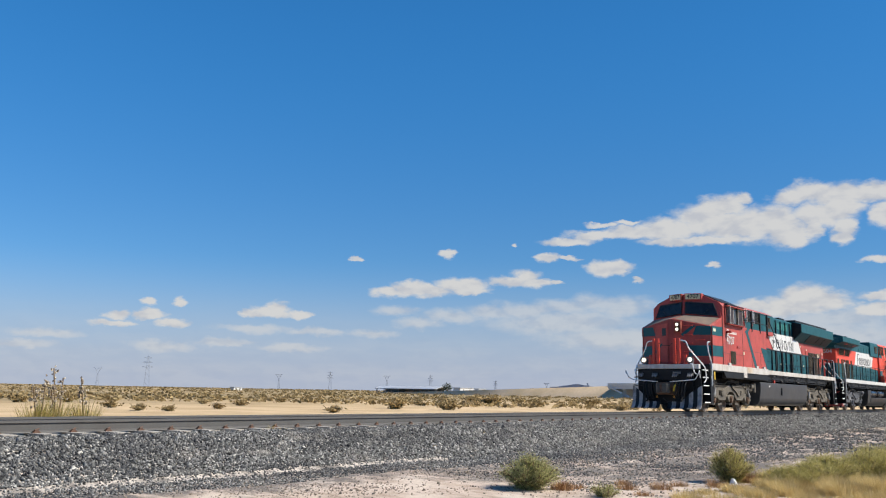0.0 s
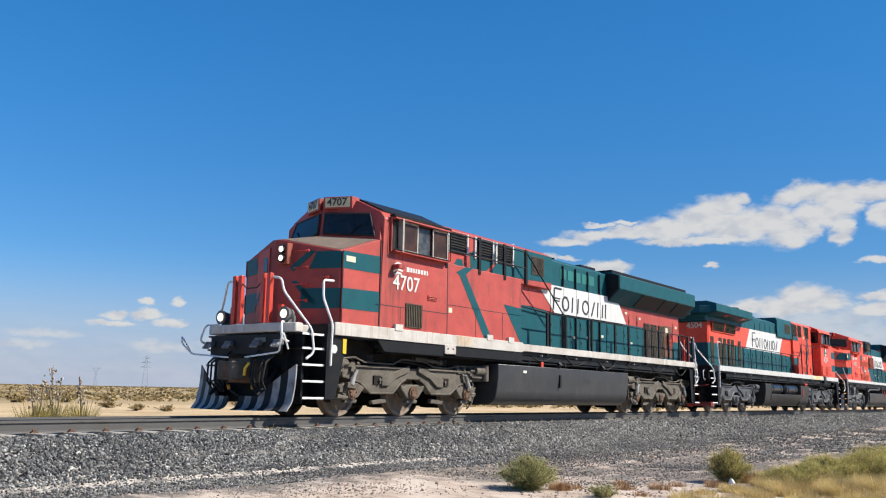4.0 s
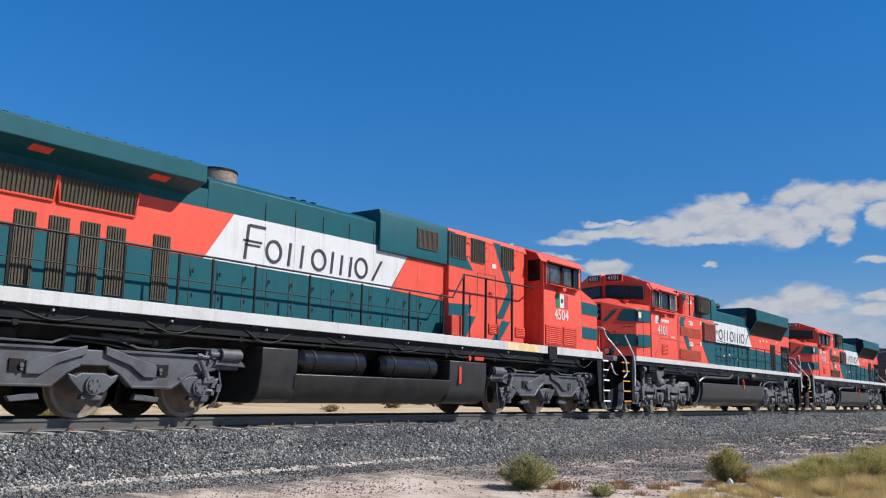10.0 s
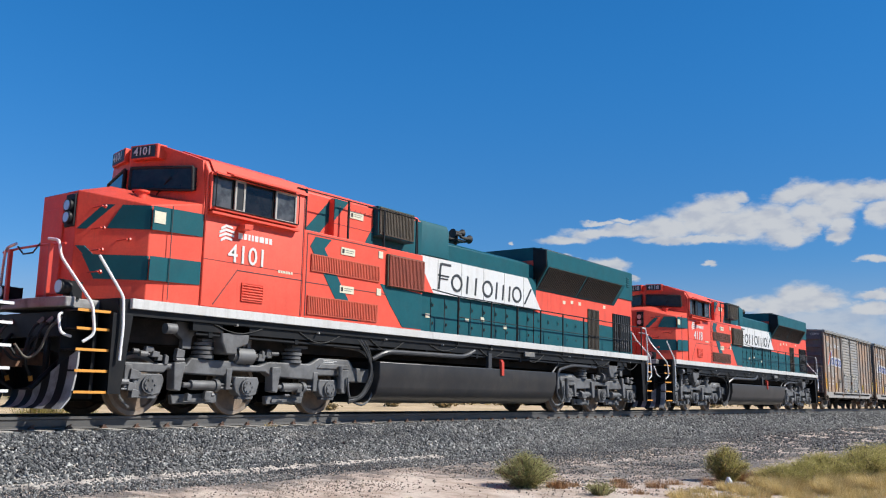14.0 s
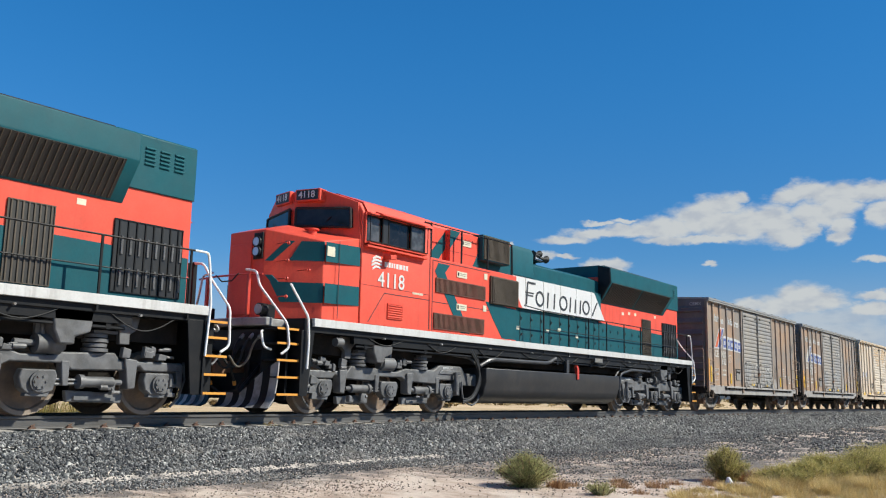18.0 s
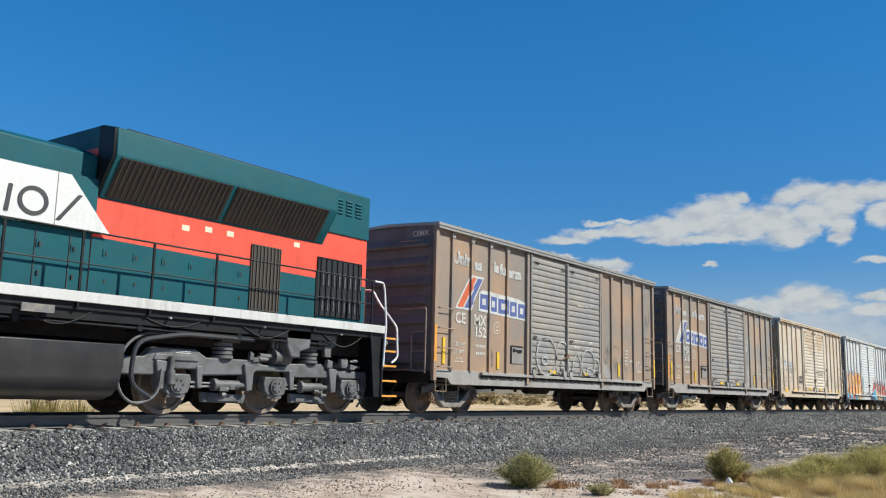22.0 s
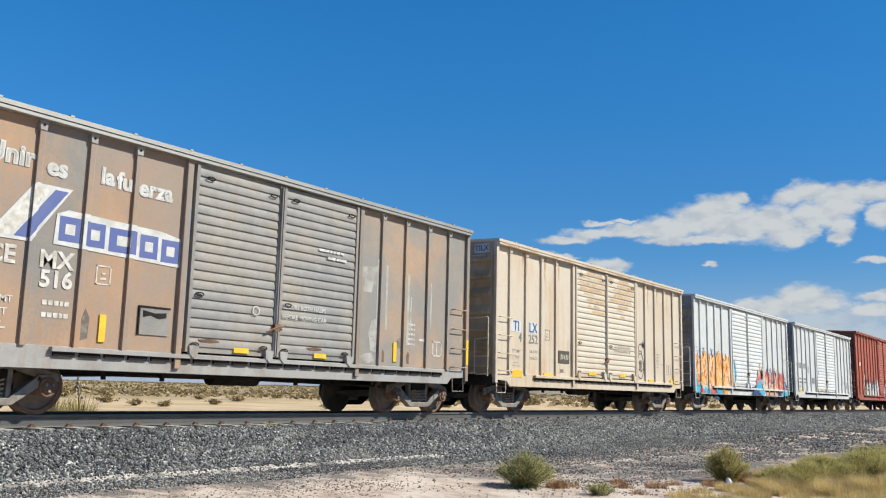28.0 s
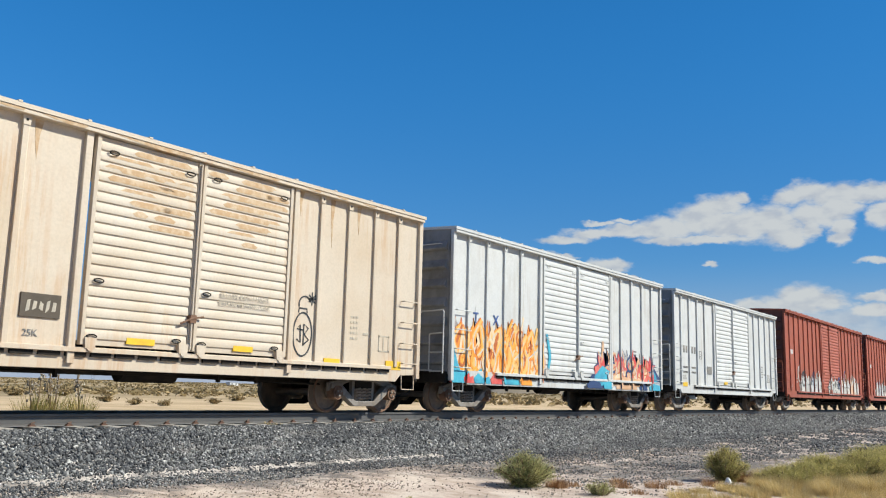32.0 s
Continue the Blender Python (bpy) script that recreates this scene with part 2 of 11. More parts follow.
WHITE = surface("white_livery_paint", (0.70, 0.70, 0.70), 0.45, second=(0.62, 0.61, 0.58), amount=0.35, streak=0.3, streak_color=(0.42, 0.38, 0.33), bump=0.03, dust=0.06)
SILL_WHITE = surface("grimy_white_paint", (0.62, 0.62, 0.61), 0.5, second=(0.48, 0.47, 0.44), amount=0.4, scale=1.5, streak=0.25, bump=0.05, dust=0.06)
SILL_OLD = surface("rust_stained_white_sill", (0.60, 0.58, 0.55), 0.6, second=(0.42, 0.37, 0.32), amount=0.7, scale=1.3, streak=0.6, streak_color=(0.26, 0.16, 0.09), bump=0.06, dust=0.2, dust_color=(0.36, 0.30, 0.25))
LETTER = surface("charcoal_lettering", (0.035, 0.038, 0.042), 0.5, bump=0.0)
LETTER_WHITE = surface("white_lettering", (0.70, 0.70, 0.68), 0.5, amount=0.2, bump=0.0)
LETTER_BLUE = surface("blue_lettering", (0.055, 0.10, 0.27), 0.5, bump=0.0)
BLACK = surface("black_frame_paint", (0.011, 0.012, 0.014), 0.5, amount=0.4, bump=0.06, dust=0.08, dust_color=(0.12, 0.10, 0.08), spec=0.2)
TANK = surface("dusty_dark_grey_tank", (0.033, 0.036, 0.043), 0.40, second=(0.050, 0.050, 0.054), amount=0.7, scale=1.2, bump=0.04, streak=0.4, streak_color=(0.09, 0.08, 0.07), dust=0.12, dust_color=(0.14, 0.12, 0.10))
TANK_SMOOTH = surface("smooth_charcoal_tank_paint", (0.024, 0.025, 0.029), 0.36, second=(0.036, 0.036, 0.038), amount=0.6, scale=0.8, bump=0.02, streak=0.25, streak_color=(0.06, 0.055, 0.05), dust=0.05)
TANK_BLACK = surface("black_fuel_tank_paint", (0.014, 0.014, 0.016), 0.45, second=(0.028, 0.027, 0.027), amount=0.6, scale=1.5, bump=0.05, streak=0.3, streak_color=(0.05, 0.045, 0.04), dust=0.06)
TRUCK_TAN = surface("dust_caked_truck_frame", (0.128, 0.112, 0.090), 0.8, second=(0.062, 0.053, 0.044), amount=0.8, scale=3.0, bump=0.2, dust=0.25, dust_color=(0.20, 0.16, 0.12))
TRUCK_GREY = surface("grey_truck_frame", (0.150, 0.152, 0.158), 0.55, second=(0.055, 0.055, 0.056), amount=0.8, scale=3.0, bump=0.15, dust=0.22, dust_color=(0.15, 0.13, 0.11))
TRUCK_DARK = surface("sooty_truck_frame", (0.096, 0.100, 0.114), 0.52, second=(0.040, 0.040, 0.043), amount=0.8, scale=3.0, bump=0.15, dust=0.2, dust_color=(0.10, 0.09, 0.08))
RUST = surface("rusty_steel", (0.19, 0.105, 0.065), 0.85, second=(0.10, 0.055, 0.035), amount=0.8, scale=6.0, bump=0.25)
WHEEL = surface("worn_wheel_steel", (0.15, 0.118, 0.093), 0.75, second=(0.25, 0.175, 0.125), amount=0.8, scale=4.0, bump=0.12)
TREAD = surface("brown_wheel_rim", (0.27, 0.22, 0.175), 0.6, second=(0.16, 0.115, 0.08), amount=0.8, scale=4.0, bump=0.1)
CHROME = surface("white_handrail_paint", (0.86, 0.86, 0.85), 0.4, amount=0.2, bump=0.0)
RED_POST = surface("red_post_paint", (0.62, 0.06, 0.035), 0.4, amount=0.4, bump=0.02)
YELLOW = surface("yellow_reflective_strip", (0.78, 0.50, 0.03), 0.5, second=(0.62, 0.36, 0.03), amount=0.5, scale=5.0, bump=0.02)
ORANGE = surface("orange_step_edge", (0.75, 0.33, 0.05), 0.5, bump=0.02)
GRILLE = surface("dark_grille_mesh", (0.022, 0.021, 0.020), 0.6, second=(0.045, 0.038, 0.030), amount=0.5, scale=4.0, bump=0.1)
GRILLE_BRIGHT = surface("dusty_red_mesh", (0.60, 0.105, 0.055), 0.7, second=(0.46, 0.085, 0.048), amount=0.6, scale=3.0, bump=0.1, dust=0.15, dust_color=(0.36, 0.10, 0.06))
GRILLE_RED = surface("red_brown_mesh", (0.33, 0.075, 0.045), 0.7, second=(0.22, 0.055, 0.035), amount=0.6, scale=4.0, bump=0.15)
PLOW = surface("worn_grey_plow_steel", (0.36, 0.355, 0.35), 0.6, second=(0.10, 0.09, 0.085), amount=0.8, scale=3.0, bump=0.15)
GRILLE_OLIVE = surface("olive_grey_mesh", (0.085, 0.070, 0.046), 0.8, second=(0.055, 0.045, 0.032), amount=0.7, scale=5.0, bump=0.1)
GRILLE_WARM = surface("rust_brown_mesh", (0.16, 0.062, 0.042), 0.75, second=(0.09, 0.055, 0.035), amount=0.8, scale=3.0, bump=0.15)
GRILLE_BROWN = surface("dusty_grille_bars", (0.090, 0.070, 0.050), 0.7, second=(0.05, 0.04, 0.03), amount=0.5, scale=4.0, bump=0.1)
GLOSS_BLACK = surface("glossy_black_tank_paint", (0.010, 0.010, 0.012), 0.22, amount=0.4, bump=0.03, dust=0.04, dust_color=(0.10, 0.08, 0.07))
RUBBER = surface("black_rubber_hose", (0.02, 0.02, 0.02), 0.75, bump=0.05)
GLASS = surface("dark_cab_glass", (0.010, 0.011, 0.013), 0.10, second=(0.03, 0.03, 0.032), amount=0.6, scale=4.0, bump=0.0, spec=0.35)
# grey of reflected sky and ground, painted into the pane colour
GLASS_GREY = surface("grey_reflection_cab_glass", (0.10, 0.105, 0.11), 0.22, second=(0.035, 0.037, 0.04), amount=1.0, scale=3.5, bump=0.01, spec=0.5)
MULLION = surface("worn_pale_window_frame", (0.42, 0.40, 0.36), 0.5, second=(0.22, 0.20, 0.18), amount=0.6, scale=5.0, bump=0.03)
NOSE_TOP = surface("dusty_antiglare_paint", (0.15, 0.115, 0.092), 0.85, second=(0.22, 0.155, 0.12), amount=0.8, scale=2.0, bump=0.08, dust=0.2)
# grimy red, darkened further by the nose front's shade mixed into it
RED_GRIME_SHADE = surface("grimy_shaded_red_paint", (0.40, 0.058, 0.046), 0.6, second=(0.27, 0.035, 0.03), amount=0.9, scale=1.1, streak=0.8, streak_color=(0.10, 0.03, 0.026), bump=0.05, dust=0.4, dust_color=(0.14, 0.04, 0.034))
# a brown reflection painted into the pane colour
GLASS_BROWN = surface("brown_reflection_cab_glass", (0.075, 0.040, 0.030), 0.3, second=(0.03, 0.02, 0.018), amount=0.8, scale=3.0, bump=0.02, spec=0.2)
LAMP_ON = glowing("lit_headlamp", (1.0, 0.90, 0.74), 1.5)
LAMP_OFF = surface("lamp_lens", (0.55, 0.56, 0.58), 0.12, 0.4, amount=0.1, bump=0.0)
# board black, also painted where openings and louvres are dark inside
SIGN_SHADE_BLACK = surface("sign_and_recess_shade_black", (0.02, 0.02, 0.02), 0.4, bump=0.0)
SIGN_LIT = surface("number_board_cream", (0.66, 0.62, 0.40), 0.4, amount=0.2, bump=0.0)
STICKER = surface("cream_sticker", (0.70, 0.66, 0.50), 0.5, amount=0.3, scale=8.0, bump=0.0)
GREEN_FLAG = surface("flag_green", (0.02, 0.20, 0.10), 0.5, bump=0.0)
RED_FLAG = surface("flag_red", (0.50, 0.05, 0.05), 0.5, bump=0.0)
BROWN_CAR = surface("weathered_brown_boxcar_paint", (0.205, 0.192, 0.177), 0.7, second=(0.43, 0.255, 0.145), amount=0.85, scale=0.62, streak=0.6, streak_color=(0.33, 0.185, 0.095), bump=0.06, dust=0.2, dust_color=(0.30, 0.285, 0.265), rnd=0.36)
GREY_DOOR = surface("dusty_grey_brown_door_paint", (0.205, 0.200, 0.196), 0.7, second=(0.30, 0.255, 0.205), amount=0.9, scale=0.7, streak=0.4, streak_color=(0.24, 0.165, 0.11), bump=0.08, dust=0.35, dust_color=(0.36, 0.35, 0.335))
CREAM_CAR = surface("rust_stained_cream_paint", (0.585, 0.50, 0.40), 0.65, second=(0.525, 0.415, 0.295), amount=0.8, scale=0.6, streak=0.6, streak_color=(0.46, 0.27, 0.14), bump=0.06, dust=0.25, dust_color=(0.60, 0.53, 0.43), rnd=0.15)
WHITE_CAR = surface("chalky_white_car_paint", (0.59, 0.598, 0.59), 0.65, second=(0.50, 0.505, 0.495), amount=0.8, scale=0.7, streak=0.5, streak_color=(0.40, 0.36, 0.31), bump=0.06, dust=0.12)
CREAM_DOOR = surface("rust_washed_cream_door_paint", (0.56, 0.49, 0.40), 0.65, second=(0.51, 0.42, 0.315), amount=0.9, scale=0.9, streak=0.5, streak_color=(0.47, 0.31, 0.17), bump=0.06, dust=0.15, dust_color=(0.58, 0.51, 0.42))
PATCH = surface("pale_grey_blue_patch_paint", (0.58, 0.60, 0.60), 0.65, second=(0.58, 0.53, 0.44), amount=0.8, scale=2.5, bump=0.03)
OXIDE_CAR = surface("oxide_red_car_paint", (0.37, 0.080, 0.040), 0.65, second=(0.28, 0.060, 0.034), amount=0.7, scale=0.7, streak=0.4, streak_color=(0.10, 0.035, 0.025), bump=0.06, dust=0.12)
# ends turned from the sun: their shade is mixed into these darker paints
END_DARK = surface("shaded_car_end_paint", (0.135, 0.140, 0.148), 0.8, second=(0.085, 0.086, 0.088), amount=0.7, scale=1.2, streak=0.25, streak_color=(0.16, 0.135, 0.11), bump=0.08, dust=0.12)
END_GREY = surface("shaded_white_car_end", (0.26, 0.275, 0.29), 0.8, second=(0.13, 0.13, 0.135), amount=0.8, scale=1.1, streak=0.4, streak_color=(0.09, 0.085, 0.08), bump=0.08)
END_OXIDE = surface("shaded_oxide_car_end", (0.15, 0.050, 0.035), 0.8, second=(0.09, 0.035, 0.028), amount=0.8, scale=1.1, bump=0.08)
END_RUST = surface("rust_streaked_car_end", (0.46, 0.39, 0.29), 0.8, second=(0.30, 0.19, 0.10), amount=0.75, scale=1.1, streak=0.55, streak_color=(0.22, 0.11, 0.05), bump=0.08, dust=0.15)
SILL_DUST = surface("dusty_grey_sill", (0.33, 0.315, 0.30), 0.75, second=(0.24, 0.215, 0.195), amount=0.8, scale=1.5, streak=0.35, streak_color=(0.24, 0.17, 0.12), bump=0.08, dust=0.4, dust_color=(0.40, 0.385, 0.37))
# rusty tan springs, painted paler to offset the shadow under the car
SPRING = surface("shade_lifted_spring_steel", (0.40, 0.31, 0.235), 0.75, second=(0.25, 0.17, 0.12), amount=0.6, scale=4.0, bump=0.1)
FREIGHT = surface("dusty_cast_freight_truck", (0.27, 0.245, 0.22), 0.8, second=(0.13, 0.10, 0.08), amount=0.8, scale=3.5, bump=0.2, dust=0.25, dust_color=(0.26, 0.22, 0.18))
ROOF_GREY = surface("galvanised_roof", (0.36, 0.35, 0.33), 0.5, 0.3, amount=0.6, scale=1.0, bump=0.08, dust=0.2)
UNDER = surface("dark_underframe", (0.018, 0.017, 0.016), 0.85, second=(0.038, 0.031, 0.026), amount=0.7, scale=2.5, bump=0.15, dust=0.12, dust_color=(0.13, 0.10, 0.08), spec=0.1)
BLUE = surface("blue_stripe_paint", (0.075, 0.105, 0.30), 0.6, second=(0.12, 0.15, 0.30), amount=0.5, scale=3.0, bump=0.0)
ORANGE_RED = surface("orange_red_stripe_paint", (0.62, 0.12, 0.04), 0.6, amount=0.5, scale=3.0, bump=0.0)
STENCIL = surface("worn_white_stencil", (0.62, 0.60, 0.56), 0.7, second=(0.36, 0.31, 0.25), amount=0.8, scale=7.0, bump=0.0)
STENCIL_FAINT = surface("faded_grey_stencil", (0.40, 0.36, 0.30), 0.7, second=(0.54, 0.47, 0.36), amount=0.8, scale=7.0, bump=0.0)
STENCIL_DARK = surface("worn_dark_stencil", (0.16, 0.16, 0.16), 0.7, second=(0.34, 0.30, 0.24), amount=0.7, scale=7.0, bump=0.0)
SPRAY_WHITE = surface("white_spray_paint", (0.58, 0.575, 0.56), 0.6, second=(0.40, 0.385, 0.36), amount=0.7, scale=5.0, bump=0.0)
SPRAY_ORANGE = surface("orange_spray_paint", (0.80, 0.24, 0.03), 0.5, second=(0.82, 0.42, 0.06), amount=0.9, scale=2.5, bump=0.0)
SPRAY_RUST = surface("brown_red_spray_paint", (0.42, 0.10, 0.025), 0.5, second=(0.60, 0.20, 0.05), amount=0.7, scale=3.0, bump=0.0)
SPRAY_CREAM = surface("cream_spray_paint", (0.74, 0.60, 0.42), 0.5, second=(0.76, 0.50, 0.26), amount=0.7, scale=3.0, bump=0.0)
SPRAY_HAZE = surface("thin_white_spray_haze", (0.44, 0.43, 0.41), 0.7, second=(0.31, 0.30, 0.285), amount=0.9, scale=5.0, bump=0.0)
SPRAY_TAN = surface("tan_spray_paint", (0.62, 0.36, 0.20), 0.5, second=(0.66, 0.46, 0.32), amount=0.7, scale=3.0, bump=0.0)
SPRAY_YELLOW = surface("yellow_spray_paint", (0.82, 0.44, 0.12), 0.5, second=(0.82, 0.56, 0.26), amount=0.8, scale=3.0, bump=0.0)
SPRAY_CYAN = surface("cyan_spray_paint", (0.07, 0.42, 0.55), 0.5, second=(0.05, 0.22, 0.36), amount=0.8, scale=3.0, bump=0.0)
SPRAY_RED = surface("red_spray_paint", (0.62, 0.07, 0.06), 0.5, second=(0.70, 0.22, 0.18), amount=0.7, scale=3.0, bump=0.0)
SPRAY_NAVY = surface("navy_spray_paint", (0.03, 0.06, 0.16), 0.5, bump=0.0)


# ---- mesh writing ----
class Mesh:
    def __init__(self):
        self.v, self.f, self.twin = [], [], False

    def add(self, vs, fs):
        o = len(self.v)
        self.v += [tuple(p) for p in vs]
        self.f += [tuple(i + o for i in f) for f in fs]
        return self

    def box(self, x0, x1, y0, y1, z0, z1):
        return self.add([(x, y, z) for x in (x0, x1) for y in (y0, y1) for z in (z0, z1)],
                        [(0, 1, 3, 2), (4, 6, 7, 5), (0, 4, 5, 1), (2, 3, 7, 6), (0, 2, 6, 4), (1, 5, 7, 3)])

    def extrude(self, pts, to_a, to_b):
        n = len(pts)
        return self.add([to_a(p) for p in pts] + [to_b(p) for p in pts],
                        [tuple(range(n)), tuple(range(2 * n - 1, n - 1, -1))] + [(i, (i + 1) % n, n + (i + 1) % n, n + i) for i in range(n)])

    def side(self, pts, y0, y1):
        """Outline in (x, z), extruded across the vehicle."""
        return self.extrude(pts, lambda p: (p[0], y0, p[1]), lambda p: (p[0], y1, p[1]))

    def cross(self, pts, x0, x1):
        """Outline in (y, z), extruded along the vehicle."""
        return self.extrude(pts, lambda p: (x0, p[0], p[1]), lambda p: (x1, p[0], p[1]))

    def plan(self, pts, z0, z1):
        return self.extrude(pts, lambda p: (p[0], p[1], z0), lambda p: (p[0], p[1], z1))

    def rod(self, p, q, r, n=8, r2=None):
        p, q = Vector(p), Vector(q)
        d = (q - p).normalized()
        a = d.orthogonal().normalized()
        b = d.cross(a)
        ring = [(math.cos(i * math.tau / n), math.sin(i * math.tau / n)) for i in range(n)]
        r2 = r if r2 is None else r2
        vs = [p + (a * c + b * s) * r for c, s in ring] + [q + (a * c + b * s) * r2 for c, s in ring]
        return self.add(vs, [tuple(range(n - 1, -1, -1)), tuple(range(n, 2 * n))] + [(i, (i + 1) % n, n + (i + 1) % n, n + i) for i in range(n)])

    def tube(self, pts, r, n=7):
        pts = [Vector(p) for p in pts]
        ref = None
        rings = []
        for i, p in enumerate(pts):
            d = ((pts[min(i + 1, len(pts) - 1)] - p).normalized() + (p - pts[max(i - 1, 0)]).normalized()).normalized()
            a = d.orthogonal().normalized() if ref is None else (ref - d * ref.dot(d)).normalized()
            ref, b = a, d.cross(a)
            rings.append([p + (a * math.cos(j * math.tau / n) + b * math.sin(j * math.tau / n)) * r for j in range(n)])
        fs = [tuple(range(n - 1, -1, -1)), tuple(range((len(pts) - 1) * n, len(pts) * n))]
        for i in range(len(pts) - 1):
            fs += [(i * n + j, i * n + (j + 1) % n, (i + 1) * n + (j + 1) % n, (i + 1) * n + j) for j in range(n)]
        return self.add([p for ring in rings for p in ring], fs)

    def lathe(self, profile, c=(0, 0, 0), n=28):
        """Profile of (radius, y) turned round the y axis through c."""
        m = len(profile)
        vs = [(c[0] + r * math.cos(j * math.tau / n), c[1] + y, c[2] + r * math.sin(j * math.tau / n)) for j in range(n) for r, y in profile]
        return self.add(vs, [(j * m + i, j * m + i + 1, ((j + 1) % n) * m + i + 1, ((j + 1) % n) * m + i) for j in range(n) for i in range(m - 1)])

    def both(self):
        """Wanted on the other side of the vehicle too, as a part of its own."""
        self.twin = True
        return self


def link(name, mb, material, smooth=True):
    me = bpy.data.meshes.new(name)
    me.from_pydata(mb.v, [], mb.f)
    bm = bmesh.new()
    bm.from_mesh(me)
    bmesh.ops.recalc_face_normals(bm, faces=bm.faces)
    bm.to_mesh(me)
    bm.free()
    me.materials.append(material)
    if smooth:
        me.shade_smooth()
        me.set_sharp_from_angle(angle=0.6)
    return new(name, me)


def part(name, mb, material, parent, label="", bevel=0.0):
    ob = link(name, mb, material)
    ob.parent = parent
    if label:
        tagged(ob, label)
    if mb.twin:
        other = Mesh()
        other.v, other.f = [(x, -y, z) for x, y, z in mb.v], mb.f
        part(name, other, material, parent, label, bevel)
    if bevel:
        b = ob.modifiers.new("edge", "BEVEL")
        b.width, b.segments, b.limit_method, b.angle_limit = bevel, 2, "ANGLE", 0.6
    return ob


def again(ob, x=0.0, y=0.0, z=0.0):
    """A twin of a part on the same mesh, shifted within its thing."""
    o = ob.copy()
    scene.collection.objects.link(o)
    o.location = Vector(ob.location) + Vector((x, y, z))
    return o


def thing(name, label, category, group="", x=0.0, y=0.0, z=0.0):
    ob = new(name)
    ob.empty_display_size = 0.5
    ob.location = (x, y, z)
    return tagged(ob, label, category, group)


def words(text, x, z, height, y, material, parent, name="lettering", squeeze=1.0, middle=True, front=False, turn=-90, bold=0.022):
    """Raised lettering on the side that faces -y, or on a front that faces -x."""
    cu = bpy.data.curves.new("text", "FONT")
    cu.body, cu.size, cu.align_x, cu.align_y, cu.extrude = text, height * 1.4, "CENTER" if middle else "LEFT", "CENTER", 0.002
    cu.resolution_u, cu.offset = 3, bold * height
    tmp = new("text", cu)
    me = bpy.data.meshes.new_from_object(tmp)
    bpy.data.objects.remove(tmp)
    me.transform(Matrix.Translation((x, y, z)) @ pose(0, 0, 0, 90, 0, turn if front else 0) @ Matrix.Diagonal((squeeze, 1, 1, 1)))
    me.materials.clear()
    me.materials.append(material)
    ob = new(name, me)
    ob.parent = parent
    return ob


def flat(name, pts, y, material, parent, label="", twin=True):
    """A painted or sheet-metal area 5 mm proud of both sides of a vehicle; y is the half width beneath it."""
    mb = Mesh().side(pts, -y - 0.005, -y + 0.004)
    if twin:
        mb.both()
    return part(name, mb, material, parent, label)


def rect(x0, x1, z0, z1):
    return [(x0, z0), (x1, z0), (x1, z1), (x0, z1)]


# ---- ground, track bed and rails ----
PROFILE = ((-60, -1.25), (-14, -1.10), (-7, -1.00), (-5, -0.95), (-3.3, -0.88), (-2.75, -0.82), (-1.75, -0.27), (-1.3, -0.225),
           (1.3, -0.225), (1.75, -0.27), (2.9, -0.80), (6, -0.85), (14, -0.60), (40, -0.50))


def ground_z(x, y):
    """Track embankment, flat sand behind it, and a plain that climbs slowly to the horizon."""
    ys = [p[0] for p in PROFILE]
    z = float(np.interp(y, ys, [p[1] for p in PROFILE]))
    far = max(0.0, math.hypot(x, y + 13.8) - 55)
    if y > 2:
        z += 0.0056 * far / (1 + far / 9000) + 0.10 * noise.noise(Vector((x * 0.06, y * 0.06, 0))) * min(1, far / 40)
        z += 0.0010 * far * noise.noise(Vector((x * 0.0016, y * 0.0016, 3)))
    if y < -2.6:
        z += 0.05 * noise.noise(Vector((x * 0.35, y * 0.35, 1))) * min(1.0, (-2.6 - y) / 0.8)
        z -= 0.10 * max(0.0, min(1.0, (x - 17) / 12)) * max(0.0, min(1.0, (-4 - y) / 3))
    return z


def steps(marks):
    out = []
    for a, b, d in marks:
        out += list(np.arange(a, b, d))
    return out


